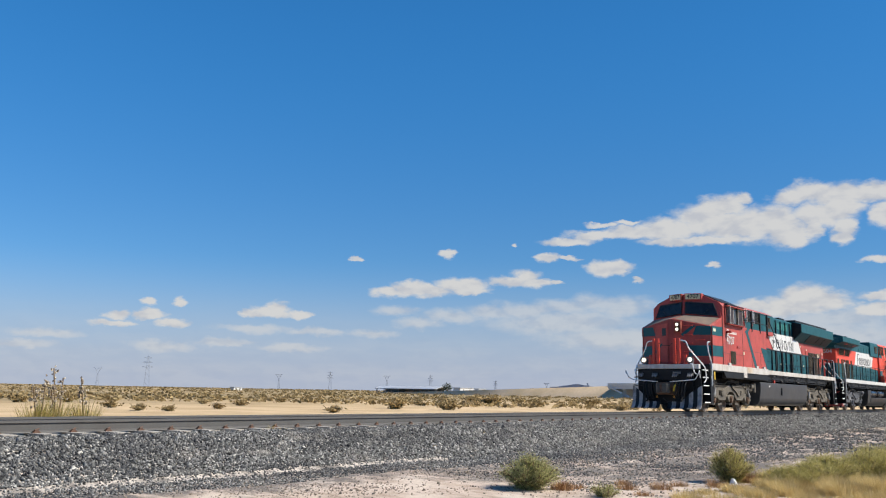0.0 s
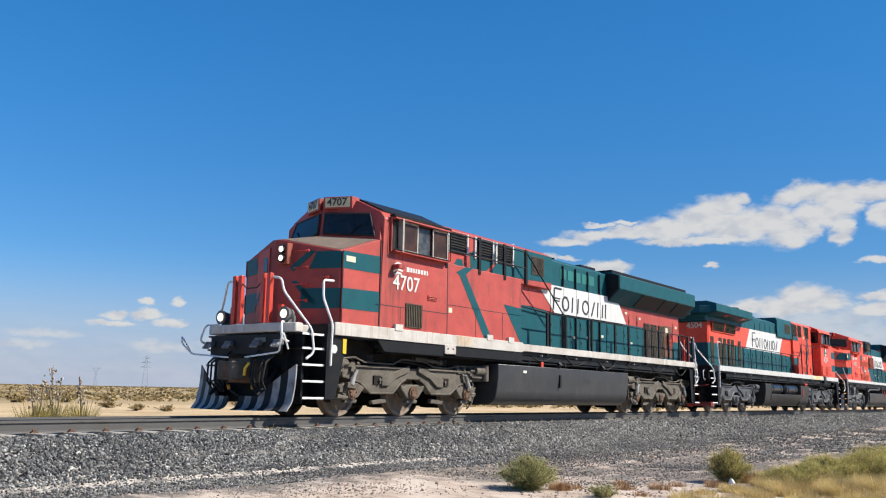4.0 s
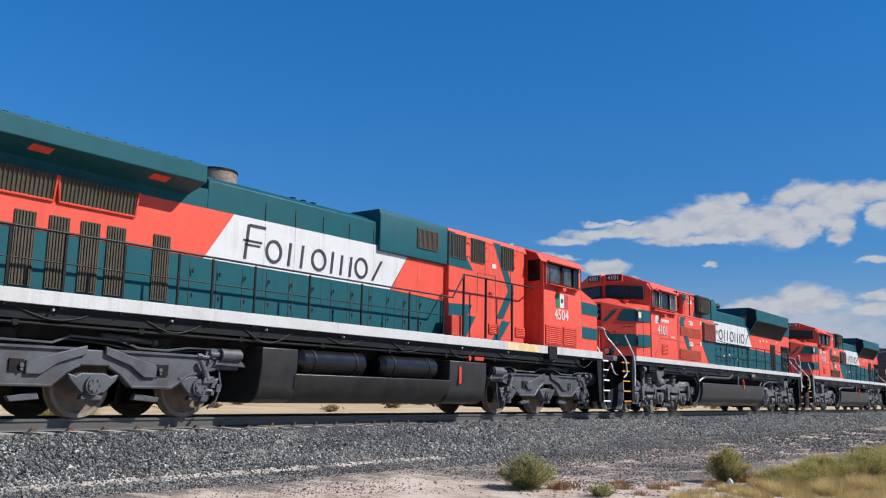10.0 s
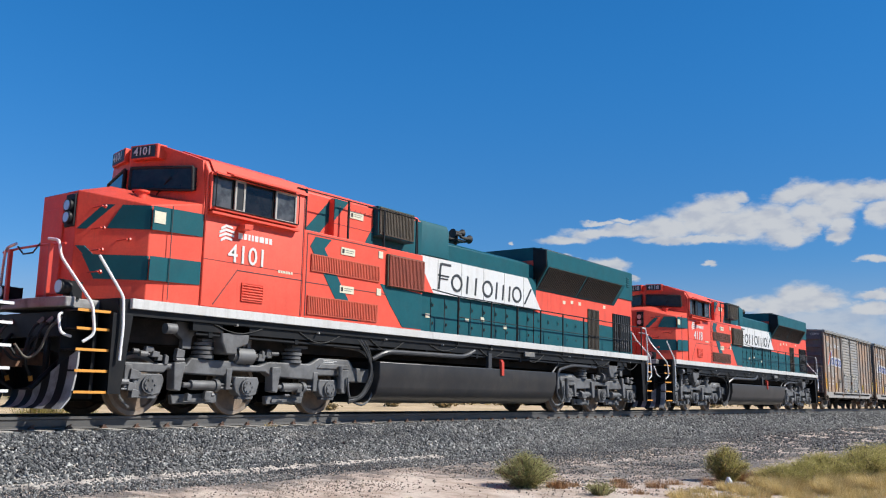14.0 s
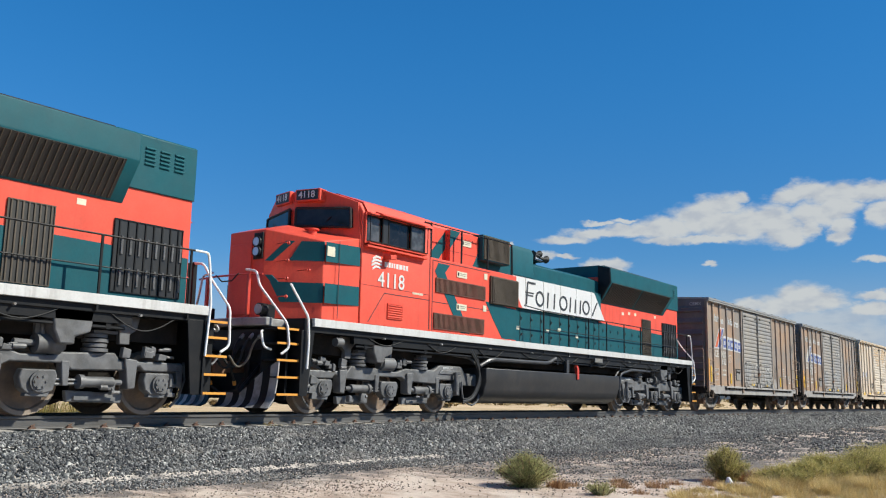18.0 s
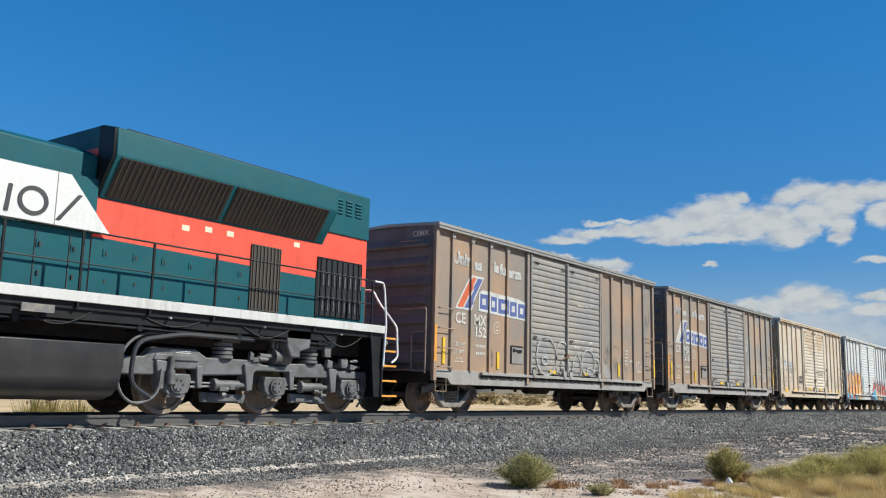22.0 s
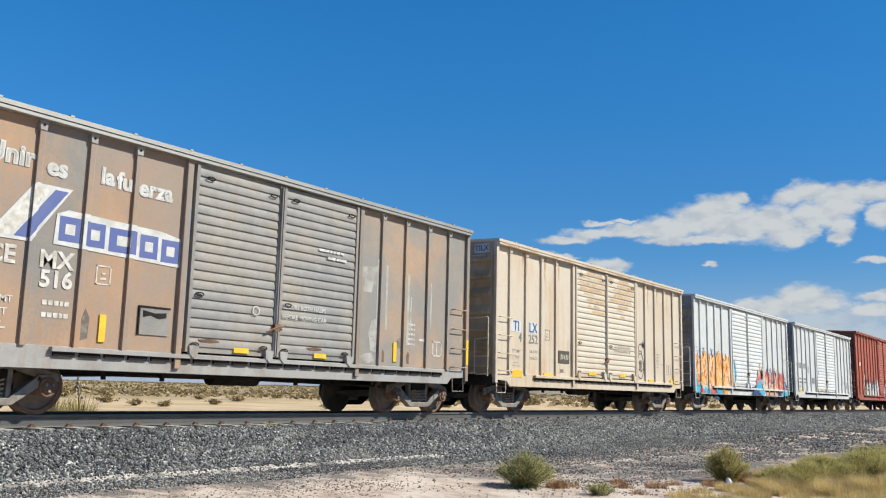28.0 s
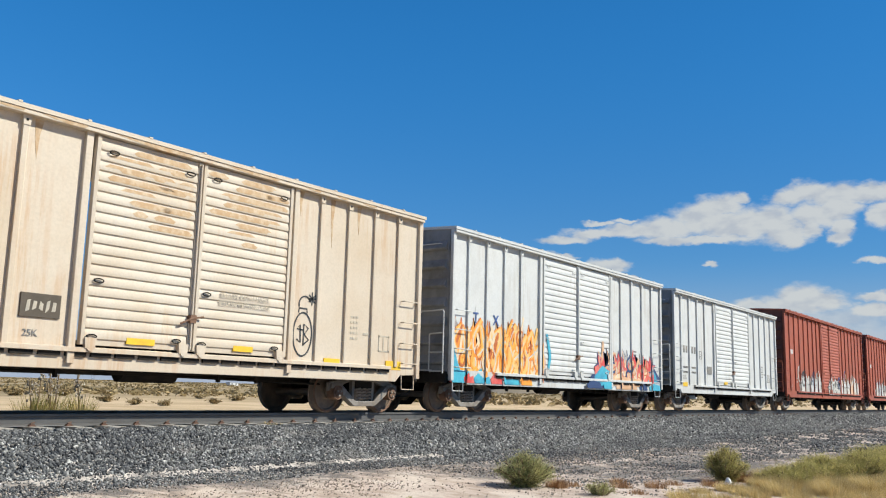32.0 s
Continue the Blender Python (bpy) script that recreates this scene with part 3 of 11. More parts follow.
def soil():
    m = bpy.data.materials.new("sandy_soil_with_gravel")
    m.use_nodes = True
    k = Nodes(m.node_tree)
    co = k.n("ShaderNodeTexCoord").outputs["Object"]
    sep = k.n("ShaderNodeSeparateXYZ")
    k.put(sep.inputs[0], co)
    y = sep.outputs[1]
    x = sep.outputs[0]
    big, mid, fine = k.noise(co, 0.55, 5, 0.6), k.noise(k.scaled(co, (1.3, 0.6, 1.0)), 3.0, 5, 0.65), k.noise(co, 45.0, 4, 0.65)
    pale = k.mix(k.ramp(mid, 0.38, 0.66), (0.58, 0.475, 0.40), (0.42, 0.325, 0.26))
    pale = k.mix(k.ramp(k.noise(co, 0.9, 5, 0.65), 0.50, 0.62), pale, (0.63, 0.535, 0.455))
    grit = k.mix(k.ramp(fine, 0.36, 0.64), (0.055, 0.054, 0.056), (0.21, 0.20, 0.19))
    sand = k.mix(k.ramp(k.noise(co, 0.22, 5, 0.6), 0.38, 0.66), (0.60, 0.45, 0.28), (0.47, 0.34, 0.20))
    scrub = k.mix(k.ramp(k.noise(co, 0.035, 6, 0.7), 0.42, 0.6), (0.235, 0.18, 0.095), (0.42, 0.31, 0.175))
    # spilled ballast reaches out from the toe of the bank in fans that lengthen along the line
    reach = k.math("ADD", k.math("MULTIPLY", big, 5.0), k.math("ADD", k.math("MULTIPLY", mid, 4.0), k.math("ADD", y, k.math("ADD", k.math("MULTIPLY", x, 0.05), k.math("MULTIPLY", k.math("MAXIMUM", k.math("SUBTRACT", x, 12.0), 0.0), 0.75)))))
    near = k.mix(k.ramp(k.math("ADD", reach, k.math("MULTIPLY", k.noise(co, 14.0, 4, 0.6), 2.2)), 1.1, 2.8, 0.0, 0.86), pale, grit)
    wy = k.math("ADD", y, k.math("MULTIPLY", k.math("SUBTRACT", k.noise(co, 1.6, 4, 0.6), 0.5), 0.9))
    flare = k.ramp(x, 11.0, 4.0, 0.0, 0.34)
    toe = k.math("MULTIPLY", k.ramp(k.math("ADD", wy, flare), -3.30, -2.92), k.ramp(k.math("SUBTRACT", wy, flare), -2.36, -2.66))
    near = k.mix(k.math("MULTIPLY", k.math("MULTIPLY", toe, k.math("MULTIPLY", k.ramp(k.noise(co, 6.0, 5, 0.7), 0.38, 0.52), k.ramp(k.noise(co, 1.1, 4, 0.6), 0.36, 0.56))), k.ramp(x, 26.0, 15.0)), near, (0.56, 0.505, 0.45))
    # bare pale patches between the spilled stones beyond the toe
    bare = k.math("MULTIPLY", k.ramp(k.noise(k.scaled(co, (0.50, 1.1, 1.0)), 1.6, 6, 0.75), 0.47, 0.60), k.math("MULTIPLY", k.ramp(wy, -3.0, -3.7), k.ramp(x, 10.0, 15.0)))
    near = k.mix(k.math("MULTIPLY", bare, 0.85), near, pale)
    near = k.mix(k.ramp(fine, 0.45, 0.75, 0.0, 0.26), near, (0.13, 0.11, 0.10))
    dusty = k.math("MULTIPLY", k.ramp(k.math("ADD", y, k.math("MULTIPLY", mid, 0.2)), -1.28, -1.18), k.ramp(y, -0.6, -0.75))
    near = k.mix(k.math("MULTIPLY", dusty, k.ramp(fine, 0.3, 0.5)), near, (0.52, 0.45, 0.37))
    # unseen camera-side ground: dry brown scrub colour added to cut bounced light
    near = k.mix(k.ramp(k.math("ADD", y, k.math("MULTIPLY", big, 2.0)), -11.5, -14.0), near, scrub)
    near = k.mix(k.ramp(k.math("ADD", x, k.math("MULTIPLY", big, 3.0)), 1.0, -4.0), near, scrub)
    far = k.mix(k.ramp(k.math("ADD", y, k.math("MULTIPLY", k.noise(co, 0.02, 4), 60.0)), 58.0, 95.0), sand, scrub)
    col = k.mix(k.ramp(y, 1.5, 3.0), near, far)
    b = k.n("ShaderNodeBsdfPrincipled")
    k.put(b.inputs["Base Color"], col)
    b.inputs["Roughness"].default_value, b.inputs["Specular IOR Level"].default_value = 0.95, 0.15
    bp = k.n("ShaderNodeBump")
    bp.inputs["Strength"].default_value, bp.inputs["Distance"].default_value = 0.6, 0.03
    k.put(bp.inputs["Height"], k.math("ADD", fine, mid)), k.put(b.inputs["Normal"], bp.outputs[0])
    k.put(k.n("ShaderNodeOutputMaterial").inputs[0], b.outputs[0])
    return m


def build_ground():
    xs = steps(((-4600, -600, 400), (-600, -60, 60), (-60, -4, 4), (-4, 30, 0.4), (30, 80, 1.0), (80, 400, 10), (400, 4600, 150)))
    ys = steps(((-4600, -200, 400), (-200, -30, 20), (-30, -12, 1.5), (-12, -3.3, 0.3), (-3.3, -1.2, 0.12), (-1.2, 1.2, 0.6), (1.2, 4, 0.2), (4, 60, 2.0), (60, 400, 12), (400, 4700, 150)))
    nx, ny = len(xs), len(ys)
    mb = Mesh()
    mb.v = [(x, y, ground_z(x, y)) for x in xs for y in ys]
    mb.f = [(i * ny + j, (i + 1) * ny + j, (i + 1) * ny + j + 1, i * ny + j + 1) for i in range(nx - 1) for j in range(ny - 1)]
    me = bpy.data.meshes.new("ground")
    me.from_pydata(mb.v, [], mb.f)
    me.materials.append(soil())
    me.shade_smooth()
    tagged(new("ground", me), "sandy desert ground with gravel spilled from the rail bank", "ground", kind="structure")


build_ground()

RAIL = surface("weathered_rail_steel", (0.110, 0.108, 0.108), 0.6, 0.25, second=(0.085, 0.078, 0.072), amount=0.6, scale=1.5, bump=0.08)
TIE = surface("dusty_concrete_tie", (0.42, 0.39, 0.35), 0.9, second=(0.30, 0.27, 0.24), amount=0.7, scale=3.0, bump=0.2, rnd=0.5)
CLIP = surface("rusty_rail_clip", (0.085, 0.050, 0.036), 0.8, second=(0.15, 0.075, 0.05), amount=0.7, scale=9.0, bump=0.2)
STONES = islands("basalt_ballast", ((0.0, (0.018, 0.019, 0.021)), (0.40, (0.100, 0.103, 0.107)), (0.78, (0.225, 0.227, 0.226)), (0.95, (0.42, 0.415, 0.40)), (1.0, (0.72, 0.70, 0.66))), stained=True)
PEBBLES = islands("mixed_pebbles", ((0.0, (0.12, 0.105, 0.095)), (0.35, (0.24, 0.20, 0.17)), (0.75, (0.37, 0.29, 0.225)), (1.0, (0.50, 0.42, 0.34))))


def stone_field(name, label, material, patches, seed, category):
    """Loose stones, each a bent eight-cornered lump, laid on the ground."""
    rng = np.random.default_rng(seed)
    corner = np.array([(x, y, z) for x in (-1, 1) for y in (-1, 1) for z in (-1, 1)], float)
    quads = np.array([(0, 1, 3, 2), (4, 6, 7, 5), (0, 4, 5, 1), (2, 3, 7, 6), (0, 2, 6, 4), (1, 5, 7, 3)])
    allv, allf, base = [], [], 0
    for x0, x1, y0, y1, count, size in patches:
        px, py = rng.uniform(x0, x1, count), rng.uniform(y0, y1, count)
        # beyond the toe of the bank the stones thin out and gather in loose drifts
        drift = np.array([1.0 if b > -3.4 else 0.44 + 0.80 * noise.noise(Vector((a * 0.5 + b * 0.3, b * 0.85, 7.0))) + 0.55 * noise.noise(Vector((a * 1.9, b * 2.4, 3.0))) for a, b in zip(px, py)])
        keep = rng.random(count) < np.clip(drift, 0.10, 1.0)
        px, py, count = px[keep], py[keep], int(keep.sum())
        pz = np.array([ground_z(a, b) for a, b in zip(px, py)])
        v = corner[None] * rng.uniform(0.25, 1.05, (count, 8, 3)) * (size * rng.uniform(0.55, 1.35, (count, 1, 1))) * np.array([1.35, 1.0, 0.62])
        q = rng.normal(size=(count, 4))
        q /= np.linalg.norm(q, axis=1, keepdims=True)
        w, a, b, c = q.T
        rot = np.stack([1 - 2 * (b * b + c * c), 2 * (a * b - c * w), 2 * (a * c + b * w), 2 * (a * b + c * w), 1 - 2 * (a * a + c * c), 2 * (b * c - a * w),
                        2 * (a * c - b * w), 2 * (b * c + a * w), 1 - 2 * (a * a + b * b)], 1).reshape(-1, 3, 3)
        v = np.einsum("nij,nkj->nki", rot, v) + np.stack([px, py, pz + size * 0.22], 1)[:, None]
        allv.append(v.reshape(-1, 3))
        allf.append((quads[None] + (np.arange(count) * 8)[:, None, None] + base).reshape(-1, 4))
        base += count * 8
    v, f = np.concatenate(allv), np.concatenate(allf)
    me = bpy.data.meshes.new(name)
    me.vertices.add(len(v)), me.loops.add(f.size), me.polygons.add(len(f))
    me.vertices.foreach_set("co", v.ravel()), me.loops.foreach_set("vertex_index", f.ravel())
    me.polygons.foreach_set("loop_start", np.arange(0, f.size, 4))
    me.update(calc_edges=True)
    me.materials.append(material)
    return tagged(new(name, me), label, category, kind="stuff")


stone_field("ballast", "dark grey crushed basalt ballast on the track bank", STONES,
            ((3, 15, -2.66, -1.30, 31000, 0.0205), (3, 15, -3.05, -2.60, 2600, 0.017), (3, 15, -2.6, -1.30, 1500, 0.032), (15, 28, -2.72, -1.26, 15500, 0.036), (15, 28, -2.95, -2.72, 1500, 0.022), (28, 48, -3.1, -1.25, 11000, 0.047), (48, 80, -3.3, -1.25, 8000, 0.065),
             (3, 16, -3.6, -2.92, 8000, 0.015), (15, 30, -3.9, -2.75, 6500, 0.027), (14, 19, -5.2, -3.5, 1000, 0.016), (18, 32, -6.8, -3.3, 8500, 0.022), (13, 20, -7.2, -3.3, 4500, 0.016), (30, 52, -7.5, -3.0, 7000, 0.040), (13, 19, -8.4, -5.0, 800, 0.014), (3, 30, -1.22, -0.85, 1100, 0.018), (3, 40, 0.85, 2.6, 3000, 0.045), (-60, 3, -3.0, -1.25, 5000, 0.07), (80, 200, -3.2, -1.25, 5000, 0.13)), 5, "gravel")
stone_field("spilled_gravel", "scattered grey and pale pebbles on sandy soil", PEBBLES,
            ((5, 17, -5.2, -2.9, 6000, 0.011), (8, 26, -7.5, -4.4, 5500, 0.011), (8, 26, -7.0, -3.4, 400, 0.022), (10, 40, -9.5, -4.5, 3000, 0.014), (17, 45, -5.2, -2.9, 2500, 0.018), (13, 30, -8.5, -3.6, 6000, 0.013), (45, 80, -7, -3.2, 1500, 0.04)), 6, "gravel")


def build_track():
    track = tagged(new("railway_track"), "single railway track of worn steel rail on concrete ties", "railway track", kind="structure")
    head = [(-0.037, -0.002), (-0.030, 0.0), (0.030, 0.0), (0.037, -0.002), (0.037, -0.040), (0.012, -0.052), (0.010, -0.150), (0.072, -0.172),
            (0.076, -0.186), (-0.076, -0.186), (-0.072, -0.172), (-0.010, -0.150), (-0.012, -0.052), (-0.037, -0.040)]
    for y in (-0.755, 0.755):
        part("rail", Mesh().cross([(y + a, z) for a, z in head], -400, 900), RAIL, track, "worn steel rail")
    tie = part("tie", Mesh().side(rect(-0.12, 0.12, -0.40, -0.188), -1.28, 1.28), TIE, track, bevel=0.0)
    clip = Mesh()
    clip.side([(-0.06, -0.186), (0.06, -0.186), (0.05, -0.172), (0.012, -0.142), (-0.016, -0.142), (-0.05, -0.170)], -0.875, -0.815)
    clip.rod((-0.04, -0.875, -0.145), (0.045, -0.835, -0.125), 0.012, 6)
    clip = part("rail_clip", clip, CLIP, track, "rusty rail clip")
    tie.location.x = clip.location.x = -6.0
    x = -6.0
    rng = random.Random(3)
    while x < 84:
        x += 0.60
        again(tie, x + 6.0, rng.uniform(-0.02, 0.02))
        again(clip, x + 6.0 + rng.uniform(-0.01, 0.01))
    return track


build_track()


# ---- plants ----
LEAF = islands("grey_green_desert_leaves", ((0.0, (0.24, 0.26, 0.105)), (0.5, (0.40, 0.40, 0.17)), (0.85, (0.56, 0.51, 0.23)), (1.0, (0.68, 0.58, 0.32))), spec=0.2, through=0.5)
STRAW = islands("dry_grass_blades", ((0.0, (0.40, 0.29, 0.11)), (0.4, (0.64, 0.48, 0.20)), (0.8, (0.78, 0.61, 0.30)), (1.0, (0.80, 0.67, 0.42))), spec=0.2, through=0.4)
OLIVE = islands("olive_grass_blades", ((0.0, (0.25, 0.24, 0.065)), (0.5, (0.46, 0.40, 0.125)), (1.0, (0.66, 0.53, 0.23))), spec=0.2, through=0.35)
FEATHER = islands("feathery_olive_leaves", ((0.0, (0.28, 0.26, 0.085)), (0.4, (0.43, 0.385, 0.13)), (0.8, (0.60, 0.51, 0.21)), (1.0, (0.74, 0.62, 0.31))), spec=0.15, through=0.5)
DEAD = islands("dead_brown_weed", ((0.0, (0.30, 0.15, 0.07)), (1.0, (0.62, 0.40, 0.21))), spec=0.2)
SCRUB = islands("dusty_scrub_leaves", ((0.0, (0.19, 0.14, 0.065)), (0.5, (0.36, 0.265, 0.13)), (1.0, (0.54, 0.41, 0.22))), spec=0.1, through=0.3)
STALK = surface("woody_stalk", (0.20, 0.14, 0.08), 0.9, bump=0.1)
POD = islands("pale_seed_pods", ((0.0, (0.05, 0.045, 0.045)), (0.45, (0.26, 0.21, 0.16)), (1.0, (0.62, 0.55, 0.44))))


def blades(rng, count, height, spread, width, lean=0.5, bend=0.35, cx=0.0, cy=0.0):
    mb = Mesh()
    for _ in range(count):
        a, r = rng.uniform(0, math.tau), spread * math.sqrt(rng.random()) * 0.6
        bx, by = cx + r * math.cos(a), cy + r * math.sin(a)
        a2 = a + rng.uniform(-0.7, 0.7)
        out = lean * (0.25 + r / max(spread, 0.01)) * rng.uniform(0.4, 1.2)
        h = height * rng.uniform(0.55, 1.05) * (1 - 0.35 * (r / max(spread, 0.01)))
        d = Vector((math.cos(a2) * out, math.sin(a2) * out, 1)).normalized()
        side = Vector((-math.sin(a2 + rng.uniform(-1, 1)), math.cos(a2), 0)).normalized() * width * rng.uniform(0.6, 1.3)
        p0 = Vector((bx, by, -0.03))
        p1 = p0 + d * h * 0.55
        p2 = p1 + (d + Vector((math.cos(a2), math.sin(a2), -0.3)) * bend * rng.random()).normalized() * h * 0.5
        mb.add([p0 - side, p0 + side, p1 + side * 0.7, p1 - side * 0.7, p2], [(0, 1, 2, 3), (3, 2, 4)])
    return mb


def leafy(rng, stems, height, spread, leaf, per=26, slim=0.4):
    """A bush: forked stems that fan out, with small leaves along their outer half."""
    wood, leaves = Mesh(), Mesh()
    for _ in range(stems):
        a, o = rng.uniform(0, math.tau), rng.uniform(0.05, 1.0)
        tip = Vector((math.cos(a) * spread * o, math.sin(a) * spread * o, height * rng.uniform(0.55, 1.0) * (1.05 - 0.45 * o * o)))
        root = Vector((math.cos(a) * 0.05, math.sin(a) * 0.05, -0.05))
        mid = root.lerp(tip, 0.5) + Vector((0, 0, 0.08 * height))
        wood.tube([root, mid, tip], 0.006, 4)
        for _ in range(per):
            u = rng.uniform(0.15, 1.0)
            p = (root.lerp(mid, u * 2) if u < 0.5 else mid.lerp(tip, u * 2 - 1)) + Vector((rng.gauss(0, 1), rng.gauss(0, 1), rng.gauss(0, 0.8))) * spread * 0.10
            d = Vector((rng.gauss(0, 1), rng.gauss(0, 1), rng.gauss(0.7, 0.7))).normalized()
            s = d.orthogonal().normalized() * leaf * slim
            leaves.add([p, p + d * leaf * 0.5 + s, p + d * leaf, p + d * leaf * 0.5 - s], [(0, 1, 2, 3)])
    return wood, leaves


def bush(x, y, height, spread, stems, leaf, seed, label, leaf_mat, per=26, group="roadside bushes", slim=0.4):
    rng = random.Random(seed)
    t = thing("bush", label, "bush", group, x, y, ground_z(x, y))
    wood, leaves = leafy(rng, stems, height, spread, leaf, per, slim)
    tagged(part("branchwork", wood, STALK, t), kind="stuff")
    tagged(part("foliage", leaves, leaf_mat, t), kind="stuff")
    return t


def grass(x, y, height, spread, count, seed, label, mat, width=0.004, lean=0.5, name="grass_clump"):
    rng = random.Random(seed)
    ob = link(name, blades(rng, count, height, spread, width, lean), mat, smooth=False)
    ob.location = (x, y, ground_z(x, y))
    return tagged(ob, label, "grass", "trackside grass")


bush(12.53, -6.25, 0.50, 0.52, 150, 0.075, 1, "grey-green desert bush on gravelly sand", LEAF, 110, slim=0.055)
bush(16.54, -8.12, 0.60, 0.42, 150, 0.075, 2, "olive desert bush above dry grass", FEATHER, 110, slim=0.055)
grass(12.95, -6.62, 0.22, 0.30, 420, 3, "dead reddish weeds beside a bush", DEAD)
grass(14.6, -6.9, 0.16, 0.22, 200, 4, "dead reddish weeds on sandy gravel", DEAD)
bush(12.6, -7.55, 0.20, 0.26, 40, 0.05, 5, "small low green bush on gravel", LEAF, 60, slim=0.06)
for i, (gx, gy, h, w, n) in enumerate(((13.3, -6.7, 0.14, 0.26, 220), (13.9, -7.3, 0.18, 0.30, 320), (14.4, -7.7, 0.20, 0.30, 340), (15.2, -7.7, 0.16, 0.25, 220), (13.2, -7.9, 0.14, 0.26, 220), (15.6, -8.2, 0.22, 0.30, 340), (16.9, -8.35, 0.34, 0.32, 420))):
    grass(gx, gy, h, w, n, 120 + i, "dead reddish weeds on sandy gravel", DEAD, 0.003)
grass(9.75, -6.1, 0.10, 0.10, 90, 6, "tiny yellow-green grass tuft", OLIVE)
for i, (gx, gy, h, w, n) in enumerate(((15.9, -9.15, 0.34, 0.46, 1300), (15.3, -9.5, 0.32, 0.44, 1200), (15.9, -10.2, 0.36, 0.54, 1500), (16.9, -10.6, 0.42, 0.54, 1600), (15.0, -8.7, 0.24, 0.34, 700), (14.3, -8.5, 0.18, 0.28, 500),
                                       (17.2, -8.7, 0.38, 0.44, 1000), (14.6, -9.3, 0.24, 0.34, 700), (16.4, -10.0, 0.36, 0.48, 1500), (17.4, -10.3, 0.38, 0.54, 1500), (16.6, -8.75, 0.26, 0.38, 700), (18.2, -10.8, 0.44, 0.54, 1500), (16.4, -9.3, 0.34, 0.44, 1200), (17.4, -9.6, 0.40, 0.48, 1300))):
    grass(gx, gy, h, w, n, 20 + i, "dry straw-coloured grass clump", STRAW, 0.003, 0.75)
rng = random.Random(77)
for i in range(46):
    # golden grass that fills the verge below the bushes, thinning out towards the gravel
    u = rng.random() ** 0.8
    gx, gy = 12.9 + 4.6 * rng.random() + 0.6 * u, -8.5 - 2.6 * u
    grass(gx, gy, rng.uniform(0.14, 0.24) + 0.06 * u, rng.uniform(0.34, 0.5), 420, 300 + i, "low golden grass on the verge", STRAW, 0.003, 0.9)
for i, (gx, gy, h, w, n) in enumerate(((16.75, -9.1, 0.33, 0.50, 110), (17.5, -9.35, 0.38, 0.52, 120), (18.3, -9.5, 0.44, 0.56, 130), (19.0, -10.0, 0.54, 0.66, 150), (19.9, -9.9, 0.62, 0.70, 150), (19.3, -9.1, 0.40, 0.55, 110), (20.9, -10.2, 0.66, 0.7, 130), (21.8, -10.1, 0.70, 0.7, 110))):
    bush(gx, gy, h, w, n, 0.085, 80 + i, "feathery olive-green desert bush among dry grass", FEATHER, 110, slim=0.05)
for i, (gx, gy) in enumerate(((11.6, -1.25), (11.75, -1.32), (17.5, -2.0), (15.1, -2.35))):
    grass(gx, gy, 0.17 - 0.02 * i, 0.10, 46, 50 + i, "pale dry weed tuft in the ballast", STRAW, 0.0035, 0.9)


def rag(x, y):
    """A crumpled white plastic bag."""
    rng = random.Random(9)
    mb = Mesh()
    rings = []
    for i in range(5):
        rings += [(math.cos(j * math.tau / 9) * (0.07, 0.10, 0.08, 0.05, 0.02)[i] * rng.uniform(0.7, 1.3), math.sin(j * math.tau / 9) * (0.06, 0.09, 0.07, 0.04, 0.02)[i] * rng.uniform(0.7, 1.3), (0, 0.03, 0.08, 0.13, 0.16)[i] + rng.uniform(-0.01, 0.01)) for j in range(9)]
    mb.add(rings, [(i * 9 + j, i * 9 + (j + 1) % 9, (i + 1) * 9 + (j + 1) % 9, (i + 1) * 9 + j) for i in range(4) for j in range(9)] + [tuple(range(36, 45))])
    ob = link("plastic_bag", mb, LETTER_WHITE)
    ob.location = (x, y, ground_z(x, y))
    tagged(ob, "crumpled white plastic bag under a bush", "plastic bag")


rag(15.75, -8.45)


def yucca(x, y, stalks, height, seed):
    rng = random.Random(seed)
    t = thing("yucca", "yucca with dry straw leaves and tall pale seed stalks", "yucca", "yuccas behind the track", x, y, ground_z(x, y))
    part("foliage", blades(rng, 220, 1.30, 0.30, 0.013, 0.5, 0.25), OLIVE, t, "straw-green sword leaves")
    part("dry_skirt", blades(rng, 220, 1.12, 0.36, 0.013, 0.75, 0.5), STRAW, t, "dry straw skirt of leaves")
    for i in range(stalks):
        a = rng.uniform(0, math.tau)
        tip = Vector((math.cos(a) * 0.16, math.sin(a) * 0.16, height * (1 - 0.13 * i)))
        part("flower_stalk", Mesh().tube([(0, 0, 0), tip * 0.5 + Vector((0.03, 0, 0)), tip], 0.016, 6), STALK, t, "dry woody flower stalk")
        pods = Mesh()
        for _ in range(26):
            u = rng.uniform(0.62, 1.0)
            p = tip * u + Vector((rng.gauss(0, 0.055), rng.gauss(0, 0.055), rng.gauss(0, 0.03)))
            s = rng.uniform(0.016, 0.032)
            pods.rod(p, p + Vector((rng.gauss(0, 0.4), rng.gauss(0, 0.4), 1)).normalized() * s * 2, s, 5, s * 0.5)
        tagged(part("seed_head", pods, POD, t, "pale seed pods"), kind="stuff")


yucca(11.55, 7.0, 2, 1.50, 1)
yucca(12.05, 7.05, 3, 1.80, 2)
yucca(12.9, 7.2, 2, 1.55, 3)


